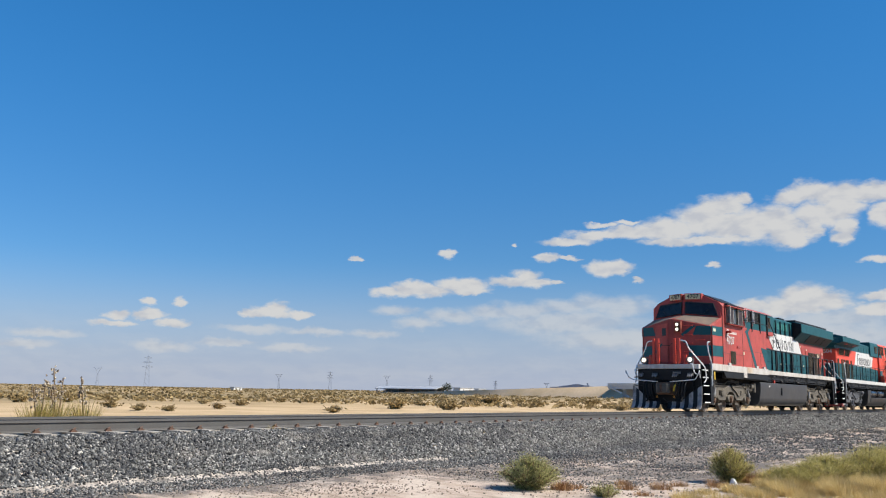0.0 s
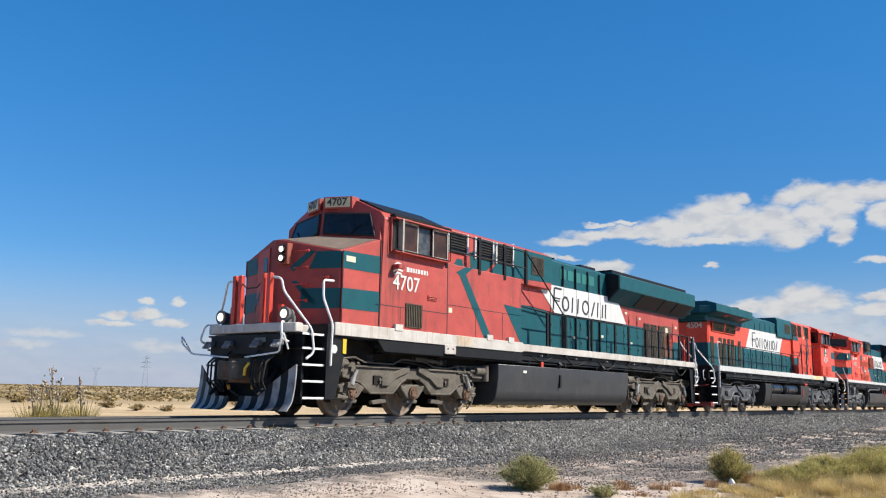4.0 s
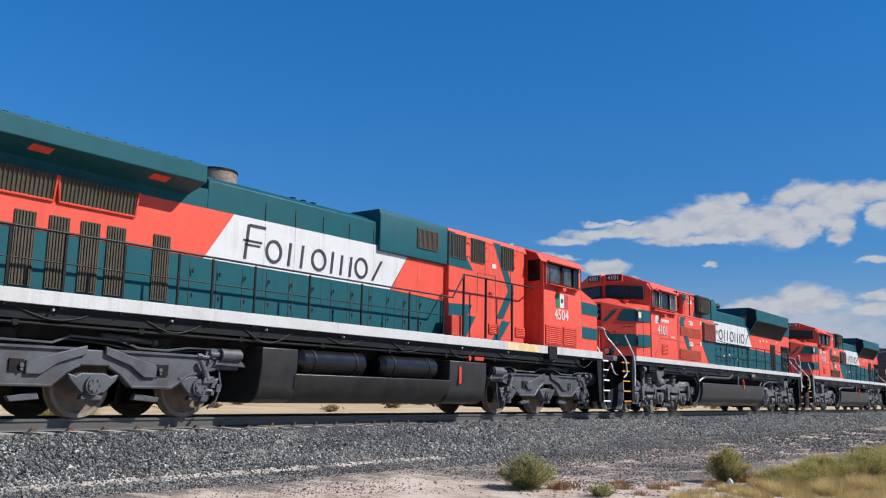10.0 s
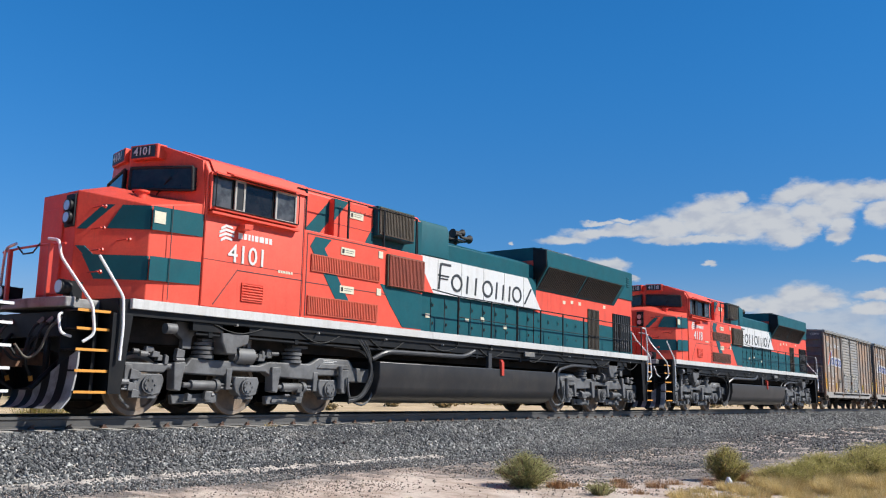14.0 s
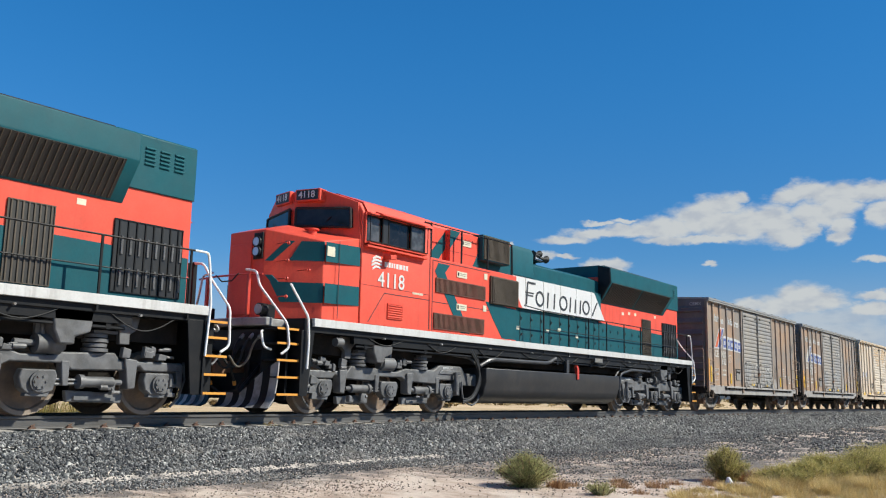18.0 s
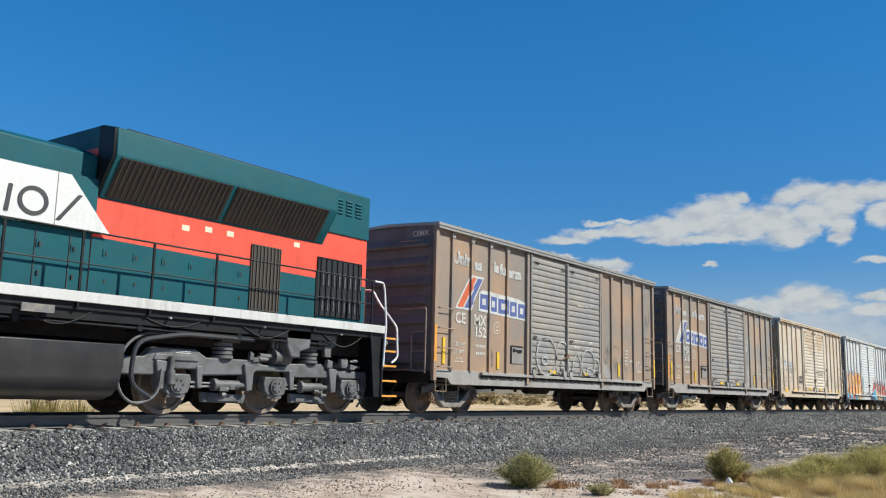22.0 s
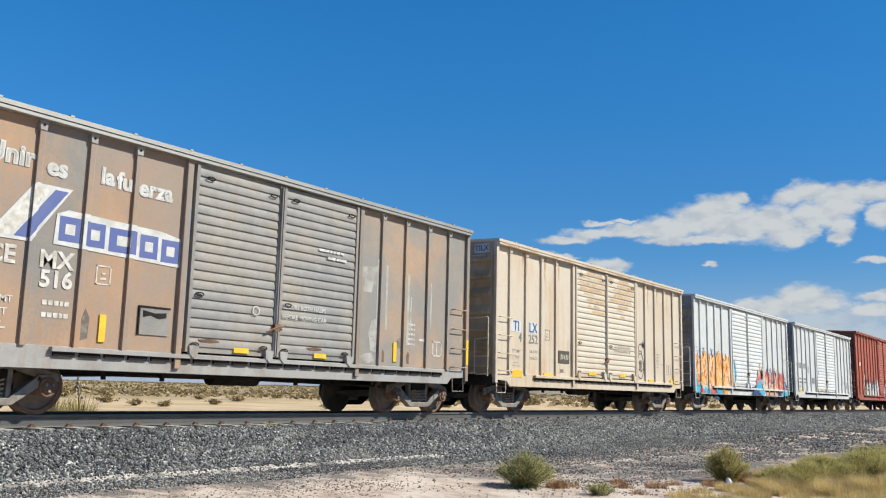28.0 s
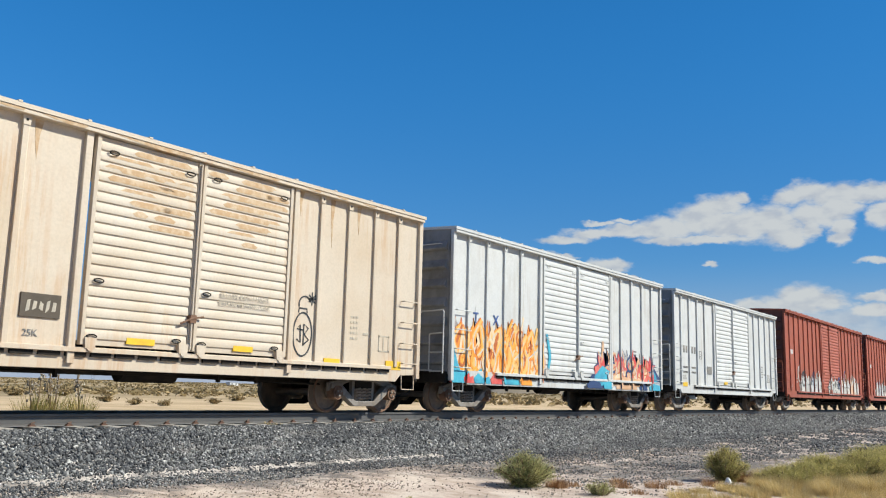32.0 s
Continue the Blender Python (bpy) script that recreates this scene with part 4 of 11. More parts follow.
def desert_shrub(seed):
    rng = random.Random(seed)
    t = thing("desert_shrub", "low olive-brown desert shrub on pale sand", "shrub", "shrubs on the plain")
    wood, leaves = leafy(rng, 26, 0.75, 0.85, 0.16, 16)
    tagged(part("branchwork", wood, STALK, t), kind="stuff")
    tagged(part("foliage", leaves, SCRUB, t), kind="stuff")
    return t


SHRUBS = ((29.7, 31.9, 0.82), (27.7, 26.3, 0.74), (28.6, 25.0, 0.8), (42.5, 39.9, 0.78), (35.0, 29.0, 0.75), (42.3, 35.5, 0.88), (54.1, 43.8, 0.9), (36.4, 20.8, 0.95), (71.6, 49.0, 1.08),
          (48.7, 26.5, 1.43), (60.8, 33.9, 1.05), (51.0, 23.6, 1.29), (73.0, 34.5, 1.9), (75.5, 36.5, 1.5), (86.7, 46.3, 1.59), (86.7, 30.8, 1.62), (67.1, 17.9, 1.23), (96.0, 43.0, 1.26), (30.9, 44.5, 1.4), (34.7, 44.9, 1.29))


def scatter_shrubs():
    kinds = [desert_shrub(s) for s in (71, 72, 73)]
    rng = random.Random(8)
    for i, (x, y, s) in enumerate(SHRUBS):
        if i < 3:
            t = kinds[i]
        else:
            t = copy_thing(kinds[i % 3], Matrix.Identity(4))
        t.location, t.rotation_euler, t.scale = (x, y, ground_z(x, y)), (0, 0, rng.uniform(0, 6)), (s, s, s * rng.uniform(0.5, 0.68))
    # the rest of the plain: scrub too far off to count
    mb = Mesh()
    for _ in range(7600):
        d = 75 + 1100 * rng.random() ** 1.6
        a = radians(rng.uniform(6, 74))
        x, y = d * math.cos(a), d * math.sin(a) - 13.8
        if y < 16:
            continue
        z, s = ground_z(x, y), rng.uniform(0.18, 0.46) * (1 + d / 550)
        for _ in range(6):
            p = Vector((x + rng.gauss(0, s * 0.6), y + rng.gauss(0, s * 0.6), z + rng.uniform(0, s * 0.45)))
            u = Vector((rng.gauss(0, 1), rng.gauss(0, 1), rng.gauss(0, 0.4))).normalized() * s * 0.5
            w = Vector((rng.gauss(0, 0.5), rng.gauss(0, 0.5), 1)).normalized() * s * 0.42
            mb.add([p - u, p + u, p + u * 0.5 + w, p - u * 0.6 + w], [(0, 1, 2, 3)])
    ob = link("desert_scrub", mb, SCRUB, smooth=False)
    tagged(ob, "distant olive-brown scrub across the sandy plain", "scrub", kind="stuff")


scatter_shrubs()


# ---- rolling stock: common parts ----
SPINNING = []        # wheelsets and their radii, turned in motions()
ROLLING = []         # vehicles with their place in the train


def wheelset(parent, x, r, material, gauge=0.745):
    mb = Mesh()
    for s in (-1, 1):
        prof = [(0.06, 0.10), (0.13, 0.10), (0.15, 0.045), (r * 0.5, 0.02), (r * 0.80, 0.035), (r * 0.84, 0.075), (r * 0.985, 0.080), (r, 0.060), (r * 1.005, -0.020),
                (r + 0.030, -0.030), (r + 0.030, -0.055), (r * 0.86, -0.060), (r * 0.82, -0.015), (r * 0.5, -0.03), (0.15, -0.08), (0.06, -0.10)]
        mb.lathe([(a, s * (gauge + b)) for a, b in prof], n=32)
    mb.rod((0, -1.02, 0), (0, 1.02, 0), 0.075, 12)
    ob = part("wheelset", mb, material, parent, "steel wheel pair on its axle")
    ob.location = (x, 0, r)
    for s in (-1, 1):
        # worn pale ring and balance marks on the outer faces
        ring = Mesh().lathe([(r * 0.86, s * (gauge + 0.077)), (r * 0.975, s * (gauge + 0.083)), (r * 0.975, s * (gauge + 0.079)), (r * 0.86, s * (gauge + 0.072))], n=32)
        part("rim", ring, TREAD if r > 0.48 else RUST, ob)
    SPINNING.append((ob, r))
    return ob


def springs(mb, x, y, z0, z1, r, turns=4):
    pts = [(x + r * math.cos(i * 0.9), y + r * math.sin(i * 0.9), z0 + (z1 - z0) * i / (turns * 7)) for i in range(turns * 7 + 1)]
    return mb.tube(pts, r * 0.26, 5)


def freight_truck(parent, x, r=0.42):
    """Three-piece freight truck: two cast side frames with coil springs, bolster and two wheel pairs."""
    base, half = x, 0.865
    for s in (-1, 1):
        mb = Mesh()
        y0, y1 = s * 0.96, s * 1.06
        # cast frame as a closed loop of members round the spring window
        mb.side([(base - 0.46, 0.82), (base + 0.46, 0.82), (base + 0.42, 0.66), (base - 0.42, 0.66)], y0, y1)
        mb.side([(base - 0.28, 0.14), (base + 0.28, 0.14), (base + 0.31, 0.25), (base - 0.31, 0.25)], y0, s * 1.12)
        for d in (-1, 1):
            mb.side([(base + d * 0.44, 0.82), (base + d * 0.74, 0.70), (base + d * 1.06, 0.62), (base + d * 1.06, 0.44), (base + d * 0.96, 0.52), (base + d * 0.70, 0.56), (base + d * 0.40, 0.66)], y0, y1)
            mb.side([(base + d * 0.26, 0.14), (base + d * 0.35, 0.15), (base + d * 0.80, 0.45), (base + d * 0.74, 0.60), (base + d * 0.30, 0.26)], y0, s * 1.12)
            mb.side([(base + d * 0.27, 0.24), (base + d * 0.34, 0.24), (base + d * 0.36, 0.68), (base + d * 0.27, 0.68)], y0, y1)
        # the far frame takes the dark underframe colour, shade set in its paint
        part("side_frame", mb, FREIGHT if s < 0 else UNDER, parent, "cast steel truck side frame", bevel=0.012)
        for d in (-1, 1):
            cap = Mesh().rod((base + d * half, s * 0.95, r), (base + d * half, s * 1.15, r), 0.145, 18)
            cap.rod((base + d * half, s * 1.15, r), (base + d * half, s * 1.172, r), 0.095, 14)
            cap = part("axle_cap", cap, RUST, parent, "rusty axle bearing cap")
            for k in range(3):
                bx, bz = base + d * half + 0.058 * math.cos(k * 2.094 + 0.5), r + 0.058 * math.sin(k * 2.094 + 0.5)
                part("cap_bolt", Mesh().rod((bx, s * 1.168, bz), (bx, s * 1.192, bz), 0.024, 6), FREIGHT, cap)
            part("bearing_adapter", Mesh().side([(base + d * half - 0.19, 0.50), (base + d * half + 0.19, 0.50), (base + d * half + 0.16, 0.60), (base + d * half - 0.16, 0.60)], s * 0.96, s * 1.12), FREIGHT, parent, bevel=0.012)
        for dx in (-0.16, 0.0, 0.16):
            part("coil_spring", springs(Mesh(), base + dx, s * 1.02, 0.26, 0.52, 0.075), SPRING, parent, "tan coil spring, paled against the shade")
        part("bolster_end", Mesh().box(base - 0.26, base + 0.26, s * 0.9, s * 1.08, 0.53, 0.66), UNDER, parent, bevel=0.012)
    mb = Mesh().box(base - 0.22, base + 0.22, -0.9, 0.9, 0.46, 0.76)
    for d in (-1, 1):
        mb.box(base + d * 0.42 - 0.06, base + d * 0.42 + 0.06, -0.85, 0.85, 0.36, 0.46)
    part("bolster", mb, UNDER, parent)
    for d in (-1, 1):
        wheelset(parent, base + d * half, r, WHEEL)


def coupler(parent, x, way, z=0.88):
    """Knuckle coupler with shank, uncoupling lever and air hose; way is -1 to the front, 1 to the rear."""
    mb = Mesh().box(min(x, x + way * 0.62), max(x, x + way * 0.62), -0.10, 0.10, z - 0.11, z + 0.11)
    pts = [(0.55, -0.14), (0.80, -0.17), (0.92, -0.06), (0.86, 0.02), (0.74, 0.0), (0.74, 0.10), (0.90, 0.15), (0.84, 0.20), (0.55, 0.16)]
    mb.plan([(x + way * a, way * b) for a, b in pts], z - 0.15, z + 0.15)
    part("coupler", mb, RUST, parent, "rusty knuckle coupler", bevel=0.012)
    hose = Mesh().tube([(x + way * 0.1, -0.35, z - 0.12), (x + way * 0.32, -0.40, z - 0.22), (x + way * 0.45, -0.32, z - 0.45), (x + way * 0.62, -0.12, z - 0.52), (x + way * 0.80, -0.02, z - 0.38)], 0.024, 7)
    part("air_hose", hose, RUBBER, parent, "black rubber air hose")
    lever = Mesh().tube([(x + way * 0.06, -1.25, z + 0.02), (x + way * 0.10, -0.9, z - 0.02), (x + way * 0.22, -0.35, z + 0.12), (x + way * 0.5, -0.1, z + 0.16)], 0.014, 6)
    part("uncoupling_lever", lever, UNDER, parent)


def rung_ladder(parent, xs, zs, y, material, r=0.014, stand=0.11, name="ladder_rung"):
    for z in zs:
        mb = Mesh().tube([(xs[0], y + stand, z), (xs[0], y, z), (xs[1], y, z), (xs[1], y + stand, z)], r, 6)
        part(name, mb, material, parent)


def bars(parent, x, z, widths, height, gap, y, material, name="stencil_mark"):
    """Writing too small to read, as plain bars."""
    mb = Mesh()
    for w in widths:
        mb.side(rect(x, x + w, z, z + height), y - 0.004, y + 0.003)
        x += w + gap
    return tagged(part(name, mb, material, parent), kind="stuff")


# ---- boxcars ----
def round_corner(pts, r=0.10, n=4):
    """Polyline with its inner corners rounded."""
    out = [Vector(pts[0])]
    for a, b, c in zip(pts, pts[1:], pts[2:]):
        a, b, c = Vector(a), Vector(b), Vector(c)
        p, q = b + (a - b).normalized() * min(r, (a - b).length / 2), b + (c - b).normalized() * min(r, (c - b).length / 2)
        out += [p.lerp(b, i / n).lerp(b.lerp(q, i / n), i / n) for i in range(n + 1)]
    return out + [Vector(pts[-1])]


def boxcar(place, paint, door_paint, label, length=12.60, eave=4.42, sill=0.66, doors=(4.28, 6.34, 8.52), ribs=(0.70, 1.52, 2.35, 3.17, 9.35, 10.17, 11.0, 11.8),
           seed=1, roof=None, category="boxcar", end_paint=None, sill_paint=None):
    car = thing("boxcar", label, category, "freight cars of the train")
    half, floor = 1.46, 1.02
    end_paint, sill_paint = end_paint or paint, sill_paint or paint
    for x0, x1 in ((0.0, doors[0]), (doors[2], length)):
        cuts = [x0] + [x for x in ribs if x0 < x < x1] + [x1]
        for a, b in zip(cuts, cuts[1:]):
            part("side_panel", Mesh().box(a, b, -half, -half + 0.05, floor, eave - 0.10).both(), paint, car)
    part("floor", Mesh().box(0.06, length - 0.06, -half + 0.10, half - 0.10, floor, floor + 0.1), UNDER, car)
    # vertical side posts with the riveted lap beside each
    for x in ribs:
        post = Mesh().side(rect(x - 0.045, x + 0.045, floor - 0.02, eave - 0.10), -half - 0.055, -half + 0.01)
        post.side(rect(x - 0.075, x + 0.075, floor - 0.02, eave - 0.12), -half - 0.008, -half + 0.01)
        part("side_post", post.both(), paint, car, bevel=0.006)
        cap = part("post_cap", Mesh().side([(x - 0.055, eave - 0.25), (x + 0.055, eave - 0.25), (x + 0.07, eave - 0.10), (x - 0.07, eave - 0.10)], -half - 0.068, -half), sill_paint, car, "bracket at the head of the post", bevel=0.006)
        part("bracket_hole", Mesh().rod((x, -half - 0.072, eave - 0.17), (x, -half - 0.06, eave - 0.17), 0.022, 8), UNDER, cap)
    for x in (0.04, doors[0] - 0.10, doors[2] + 0.10, length - 0.04):
        post = Mesh().side(rect(x - 0.06, x + 0.06, sill + 0.1, eave), -half - 0.072, -half + 0.02).both()
        part("corner_post" if x < 1 or x > length - 1 else "door_post", post, paint, car, bevel=0.01)
    # roof with seam caps and eave strip
    mb = Mesh().cross([(-half - 0.15, eave - 0.03), (-half - 0.15, eave + 0.04), (0, eave + 0.12), (half + 0.15, eave + 0.04), (half + 0.15, eave - 0.03), (0, eave + 0.05)], -0.03, length + 0.03)
    roof_part = part("roof", mb, roof or paint, car, "metal roof with raised seams")
    x = 0.8
    while x < length - 0.3:
        part("roof_seam", Mesh().cross([(-half - 0.155, eave + 0.035), (-half - 0.155, eave + 0.065), (0, eave + 0.145), (half + 0.155, eave + 0.065), (half + 0.155, eave + 0.035), (0, eave + 0.11)], x - 0.03, x + 0.03), roof or paint, roof_part)
        x += 1.1
    part("eave_strip", Mesh().box(0, length, -half - 0.135, -half + 0.02, eave - 0.10, eave - 0.035).both(), roof or paint, car, bevel=0.008)
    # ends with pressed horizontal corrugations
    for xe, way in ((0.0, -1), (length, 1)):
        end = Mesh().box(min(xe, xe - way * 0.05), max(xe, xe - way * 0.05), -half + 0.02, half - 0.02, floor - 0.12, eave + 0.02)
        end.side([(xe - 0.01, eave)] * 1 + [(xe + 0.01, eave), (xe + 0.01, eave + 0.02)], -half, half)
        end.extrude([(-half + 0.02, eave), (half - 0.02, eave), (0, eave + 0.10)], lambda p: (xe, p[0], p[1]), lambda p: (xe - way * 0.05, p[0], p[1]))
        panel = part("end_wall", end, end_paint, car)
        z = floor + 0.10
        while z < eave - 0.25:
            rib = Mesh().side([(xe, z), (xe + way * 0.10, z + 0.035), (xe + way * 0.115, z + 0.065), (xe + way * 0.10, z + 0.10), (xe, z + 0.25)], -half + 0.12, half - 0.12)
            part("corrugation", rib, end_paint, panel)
            z += 0.46
        # end ladder, crossover rail and brake step
        e = xe + way * 0.17
        for zz in (1.30, 1.68, 2.06):
            part("grab_iron", Mesh().tube([(xe, 1.38, zz), (e, 1.38, zz), (e, 0.98, zz), (xe, 0.98, zz)], 0.013, 6), paint, car)
        part("end_rail", Mesh().tube(round_corner([(e, -1.39, 0.92), (e, -1.39, 2.42), (e, -0.62, 2.40), (xe, -0.60, 2.40)], 0.06), 0.018, 6), paint, car, "steel end handrail")
        part("end_rail", Mesh().tube(round_corner([(e, -1.39, 0.97), (e, -0.98, 0.97), (e, -0.98, 1.86), (e, -1.39, 1.88)], 0.05), 0.016, 6), paint, car)
        part("grab_iron", Mesh().rod((e, -1.39, 1.42), (e, -0.98, 1.42), 0.014, 6), paint, car)
        part("brake_step", Mesh().box(min(xe, xe + way * 0.26), max(xe, xe + way * 0.26), -0.95, 0.75, 0.98, 1.01), paint, car, "crossover step across the end")
        part("top_grab", Mesh().tube([(xe, -1.2, 4.05), (xe + way * 0.10, -1.2, 4.05), (xe + way * 0.10, -0.5, 4.05), (xe, -0.5, 4.05)], 0.013, 6), paint, car)
        part("end_sill", Mesh().box(min(xe, xe + way * 0.10), max(xe, xe + way * 0.10), -half + 0.05, half - 0.05, floor - 0.32, floor - 0.05), UNDER, car, bevel=0.01)
        coupler(car, xe + way * 0.02 - way * 0.35, way)
        part("stirrup_step", Mesh().tube([(xe - way * 0.12, -half - 0.01, floor - 0.2), (xe - way * 0.12, -half - 0.02, 0.52), (xe - way * 0.55, -half - 0.02, 0.52), (xe - way * 0.55, -half - 0.01, floor - 0.2)], 0.016, 6), paint, car, "steel stirrup step")
    # side sill: deep between the trucks
    s = Mesh().side([(0.05, floor), (0.05, sill + 0.18), (0.6, sill + 0.16), (0.75, sill + 0.02), (length - 0.75, sill + 0.02), (length - 0.6, sill + 0.16), (length - 0.05, sill + 0.18), (length - 0.05, floor)], -half - 0.02, -half + 0.02).both()
    part("side_sill", s, sill_paint, car, bevel=0.008)
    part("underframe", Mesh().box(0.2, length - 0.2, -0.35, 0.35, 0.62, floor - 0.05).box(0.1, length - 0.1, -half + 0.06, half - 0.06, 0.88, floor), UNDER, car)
    # door tracks
    for z, d in ((floor - 0.05, 0.10), (eave - 0.06, 0.085)):
        part("door_track", Mesh().side(rect(1.95 if z < 2 else doors[0] - 0.1, length - 1.0 if z < 2 else doors[2] + 0.1, z - 0.035, z + 0.035), -half - d, -half).both(), sill_paint, car, "door track", bevel=0.006)
    saw = Mesh()
    x = 2.0
    while x < length - 1.1:
        saw.side(rect(x, x + 0.34, floor - 0.15, floor - 0.085), -half - 0.06, -half)
        x += 0.42
    tagged(part("sill_bracketing", saw, UNDER, car), kind="stuff")
    # two sliding doors of pressed horizontal ribs
    for a, b in ((doors[0] + 0.02, doors[1] - 0.02), (doors[1] + 0.02, doors[2] - 0.02)):
        body = Mesh().box(a, b, -half - 0.045, -half + 0.01, floor + 0.03, eave - 0.12)
        door = part("door", body, door_paint, car, "ribbed sliding door", bevel=0.006)
        for x in (a + 0.035, b - 0.035):
            part("door_stile", Mesh().side(rect(x - 0.035, x + 0.035, floor + 0.03, eave - 0.12), -half - 0.085, -half - 0.04), door_paint, door, bevel=0.006)
        z = floor + 0.12
        while z < eave - 0.26:
            rib = Mesh().extrude([(-0.045, z), (-0.066, z + 0.010), (-0.070, z + 0.028), (-0.066, z + 0.075), (-0.056, z + 0.135), (-0.045, z + 0.148)], lambda p: (a + 0.08, -half + p[0], p[1]), lambda p: (b - 0.08, -half + p[0], p[1]))
            part("door_rib", rib, door_paint, door)
            z += 0.164
        for x, zz in ((a + 0.30, eave - 0.34), (b - 0.24, eave - 0.36), (a + 0.22, floor + 1.02), (a + 0.18, floor + 0.16), (b - 0.3, floor + 0.18)):
            loop = [(x + 0.085 * math.cos(u * math.tau / 12), -half - 0.092, zz + 0.030 * math.sin(u * math.tau / 12)) for u in range(13)]
            part("door_handle", Mesh().tube(loop, 0.011, 5), UNDER if paint is not WHITE_CAR else paint, door, "oval door handle")
        for x in (a + 0.16, b - 0.16):
            part("door_roller", Mesh().side([(x - 0.10, floor + 0.14), (x - 0.08, floor - 0.02), (x + 0.08, floor - 0.02), (x + 0.10, floor + 0.14)], -half - 0.115, -half - 0.05).rod((x, -half - 0.12, floor - 0.01), (x, -half - 0.05, floor - 0.01), 0.055, 12), sill_paint, door, "roller housing at the door foot")
    seam = doors[1]
    part("door_lock_bar", Mesh().rod((seam - 0.05, -half - 0.11, floor + 0.05), (seam - 0.05, -half - 0.11, eave - 0.15), 0.018, 6), door_paint, car)
    part("door_latch", Mesh().tube([(seam - 0.28, -half - 0.12, floor + 0.48), (seam - 0.05, -half - 0.14, floor + 0.58), (seam + 0.18, -half - 0.12, floor + 0.62)], 0.018, 6).box(seam - 0.10, seam + 0.02, -half - 0.14, -half - 0.04, floor + 0.5, floor + 0.64), RUST, car, "rusty door latch")
    # ladders and grab irons on the side
    rung_ladder(car, (0.13, 0.72), (1.08, 1.52, 1.98, 2.45), -half - 0.115, paint)
    rung_ladder(car, (length - 0.62, length - 0.13), (1.08, 1.52, 1.98, 2.45), -half - 0.115, paint)
    # brake gear under the floor
    gear = Mesh().rod((4.3, -0.9, 0.74), (4.9, -0.9, 0.74), 0.13, 12)
    part("brake_cylinder", gear, UNDER, car)
    part("air_reservoir", Mesh().rod((5.6, -0.6, 0.68), (6.7, -0.6, 0.68), 0.17, 14), UNDER, car)
    part("brake_rod", Mesh().tube([(2.6, -0.8, 0.60), (4.4, -0.85, 0.66), (7.4, -0.8, 0.62), (10.2, -0.8, 0.58)], 0.022, 6), UNDER, car)
    part("brake_pipe", Mesh().tube([(0.6, -1.05, 0.72), (3.4, -1.10, 0.70), (6.0, -1.12, 0.66), (9.0, -1.10, 0.72), (length - 0.5, -1.05, 0.74)], 0.02, 6), UNDER, car)
    for x in (3.1, 4.2, 7.3, 8.2):
        part("hanger", Mesh().box(x - 0.025, x + 0.025, -1.15, -1.08, 0.55, 0.95), UNDER, car)
    for x in (1.32, length - 1.32):
        freight_truck(car, x)
    ROLLING.append((car, place))
    return car, half


def yellow_strips(car, half, spots, upright=True):
    for x, z, w, h in spots:
        proud = 0.074 if 4.4 < x < 8.4 else 0.026
        part("reflector", Mesh().side(rect(x, x + w, z, z + h), -half - proud, -half), YELLOW, car, "yellow reflective strip")


def data_panel(car, half, mat):
    """Capacity data and test dates, too small to read."""
    for x, z in ((1.0, 1.63), (1.0, 1.45)):
        bars(car, x + 0.78, z - 0.02, (0.07, 0.07, 0.07, 0.05, 0.07), 0.07, 0.022, -half - 0.004, mat)
        if mat is STENCIL_DARK:
            bars(car, x - 0.06, z - 0.02, (0.06, 0.06, 0.03, 0.06, 0.07, 0.06), 0.07, 0.022, -half - 0.004, mat)
    bars(car, 0.95, 1.30, (0.08, 0.14), 0.028, 0.03, -half - 0.004, mat)
    bars(car, 0.90, 1.22, (0.05, 0.12, 0.14), 0.028, 0.03, -half - 0.004, mat)
    for i in range(5):
        bars(car, 10.35, 1.95 - 0.11 * i, (0.06, 0.07, 0.05), 0.045, 0.025, -half - 0.004, mat)
    bars(car, 10.75, 1.62, (0.18,), 0.05, 0.04, -half - 0.004, mat)
    box = Mesh()
    for a, b, c, d in ((11.25, 11.60, 1.62, 1.65), (11.25, 11.60, 1.30, 1.33), (11.25, 11.28, 1.30, 1.65), (11.57, 11.60, 1.30, 1.65), (11.40, 11.43, 1.33, 1.62)):
        box.side(rect(a, b, c, d), -half - 0.008, -half + 0.003)
    part("stencil_mark", box, mat, car)
    frame_ = Mesh()
    for a, b, c, d in ((2.60, 2.86, 2.28, 2.30), (2.60, 2.86, 2.00, 2.02), (2.60, 2.62, 2.0, 2.3), (2.84, 2.86, 2.0, 2.3), (2.68, 2.78, 2.08, 2.11), (2.70, 2.76, 2.16, 2.19)):
        frame_.side(rect(a, b, c, d), -half - 0.008, -half + 0.003)
    part("stencil_mark", frame_, mat, car)


RIBS = (0.70, 1.52, 2.35, 3.17, 9.35, 10.17, 11.0, 11.8)


def clip_x(pts, x0, x1):
    """The part of an outline between two upright lines."""
    for keep, edge in ((lambda p: p[0] >= x0, x0), (lambda p: p[0] <= x1, x1)):
        out = []
        for a, b in zip(pts, pts[1:] + pts[:1]):
            if keep(a):
                out.append(a)
            if keep(a) != keep(b):
                u = (edge - a[0]) / (b[0] - a[0])
                out.append((edge, a[1] + (b[1] - a[1]) * u))
        pts = out
        if len(pts) < 3:
            return []
    return pts


COATS = [0]          # coats of paint laid so far


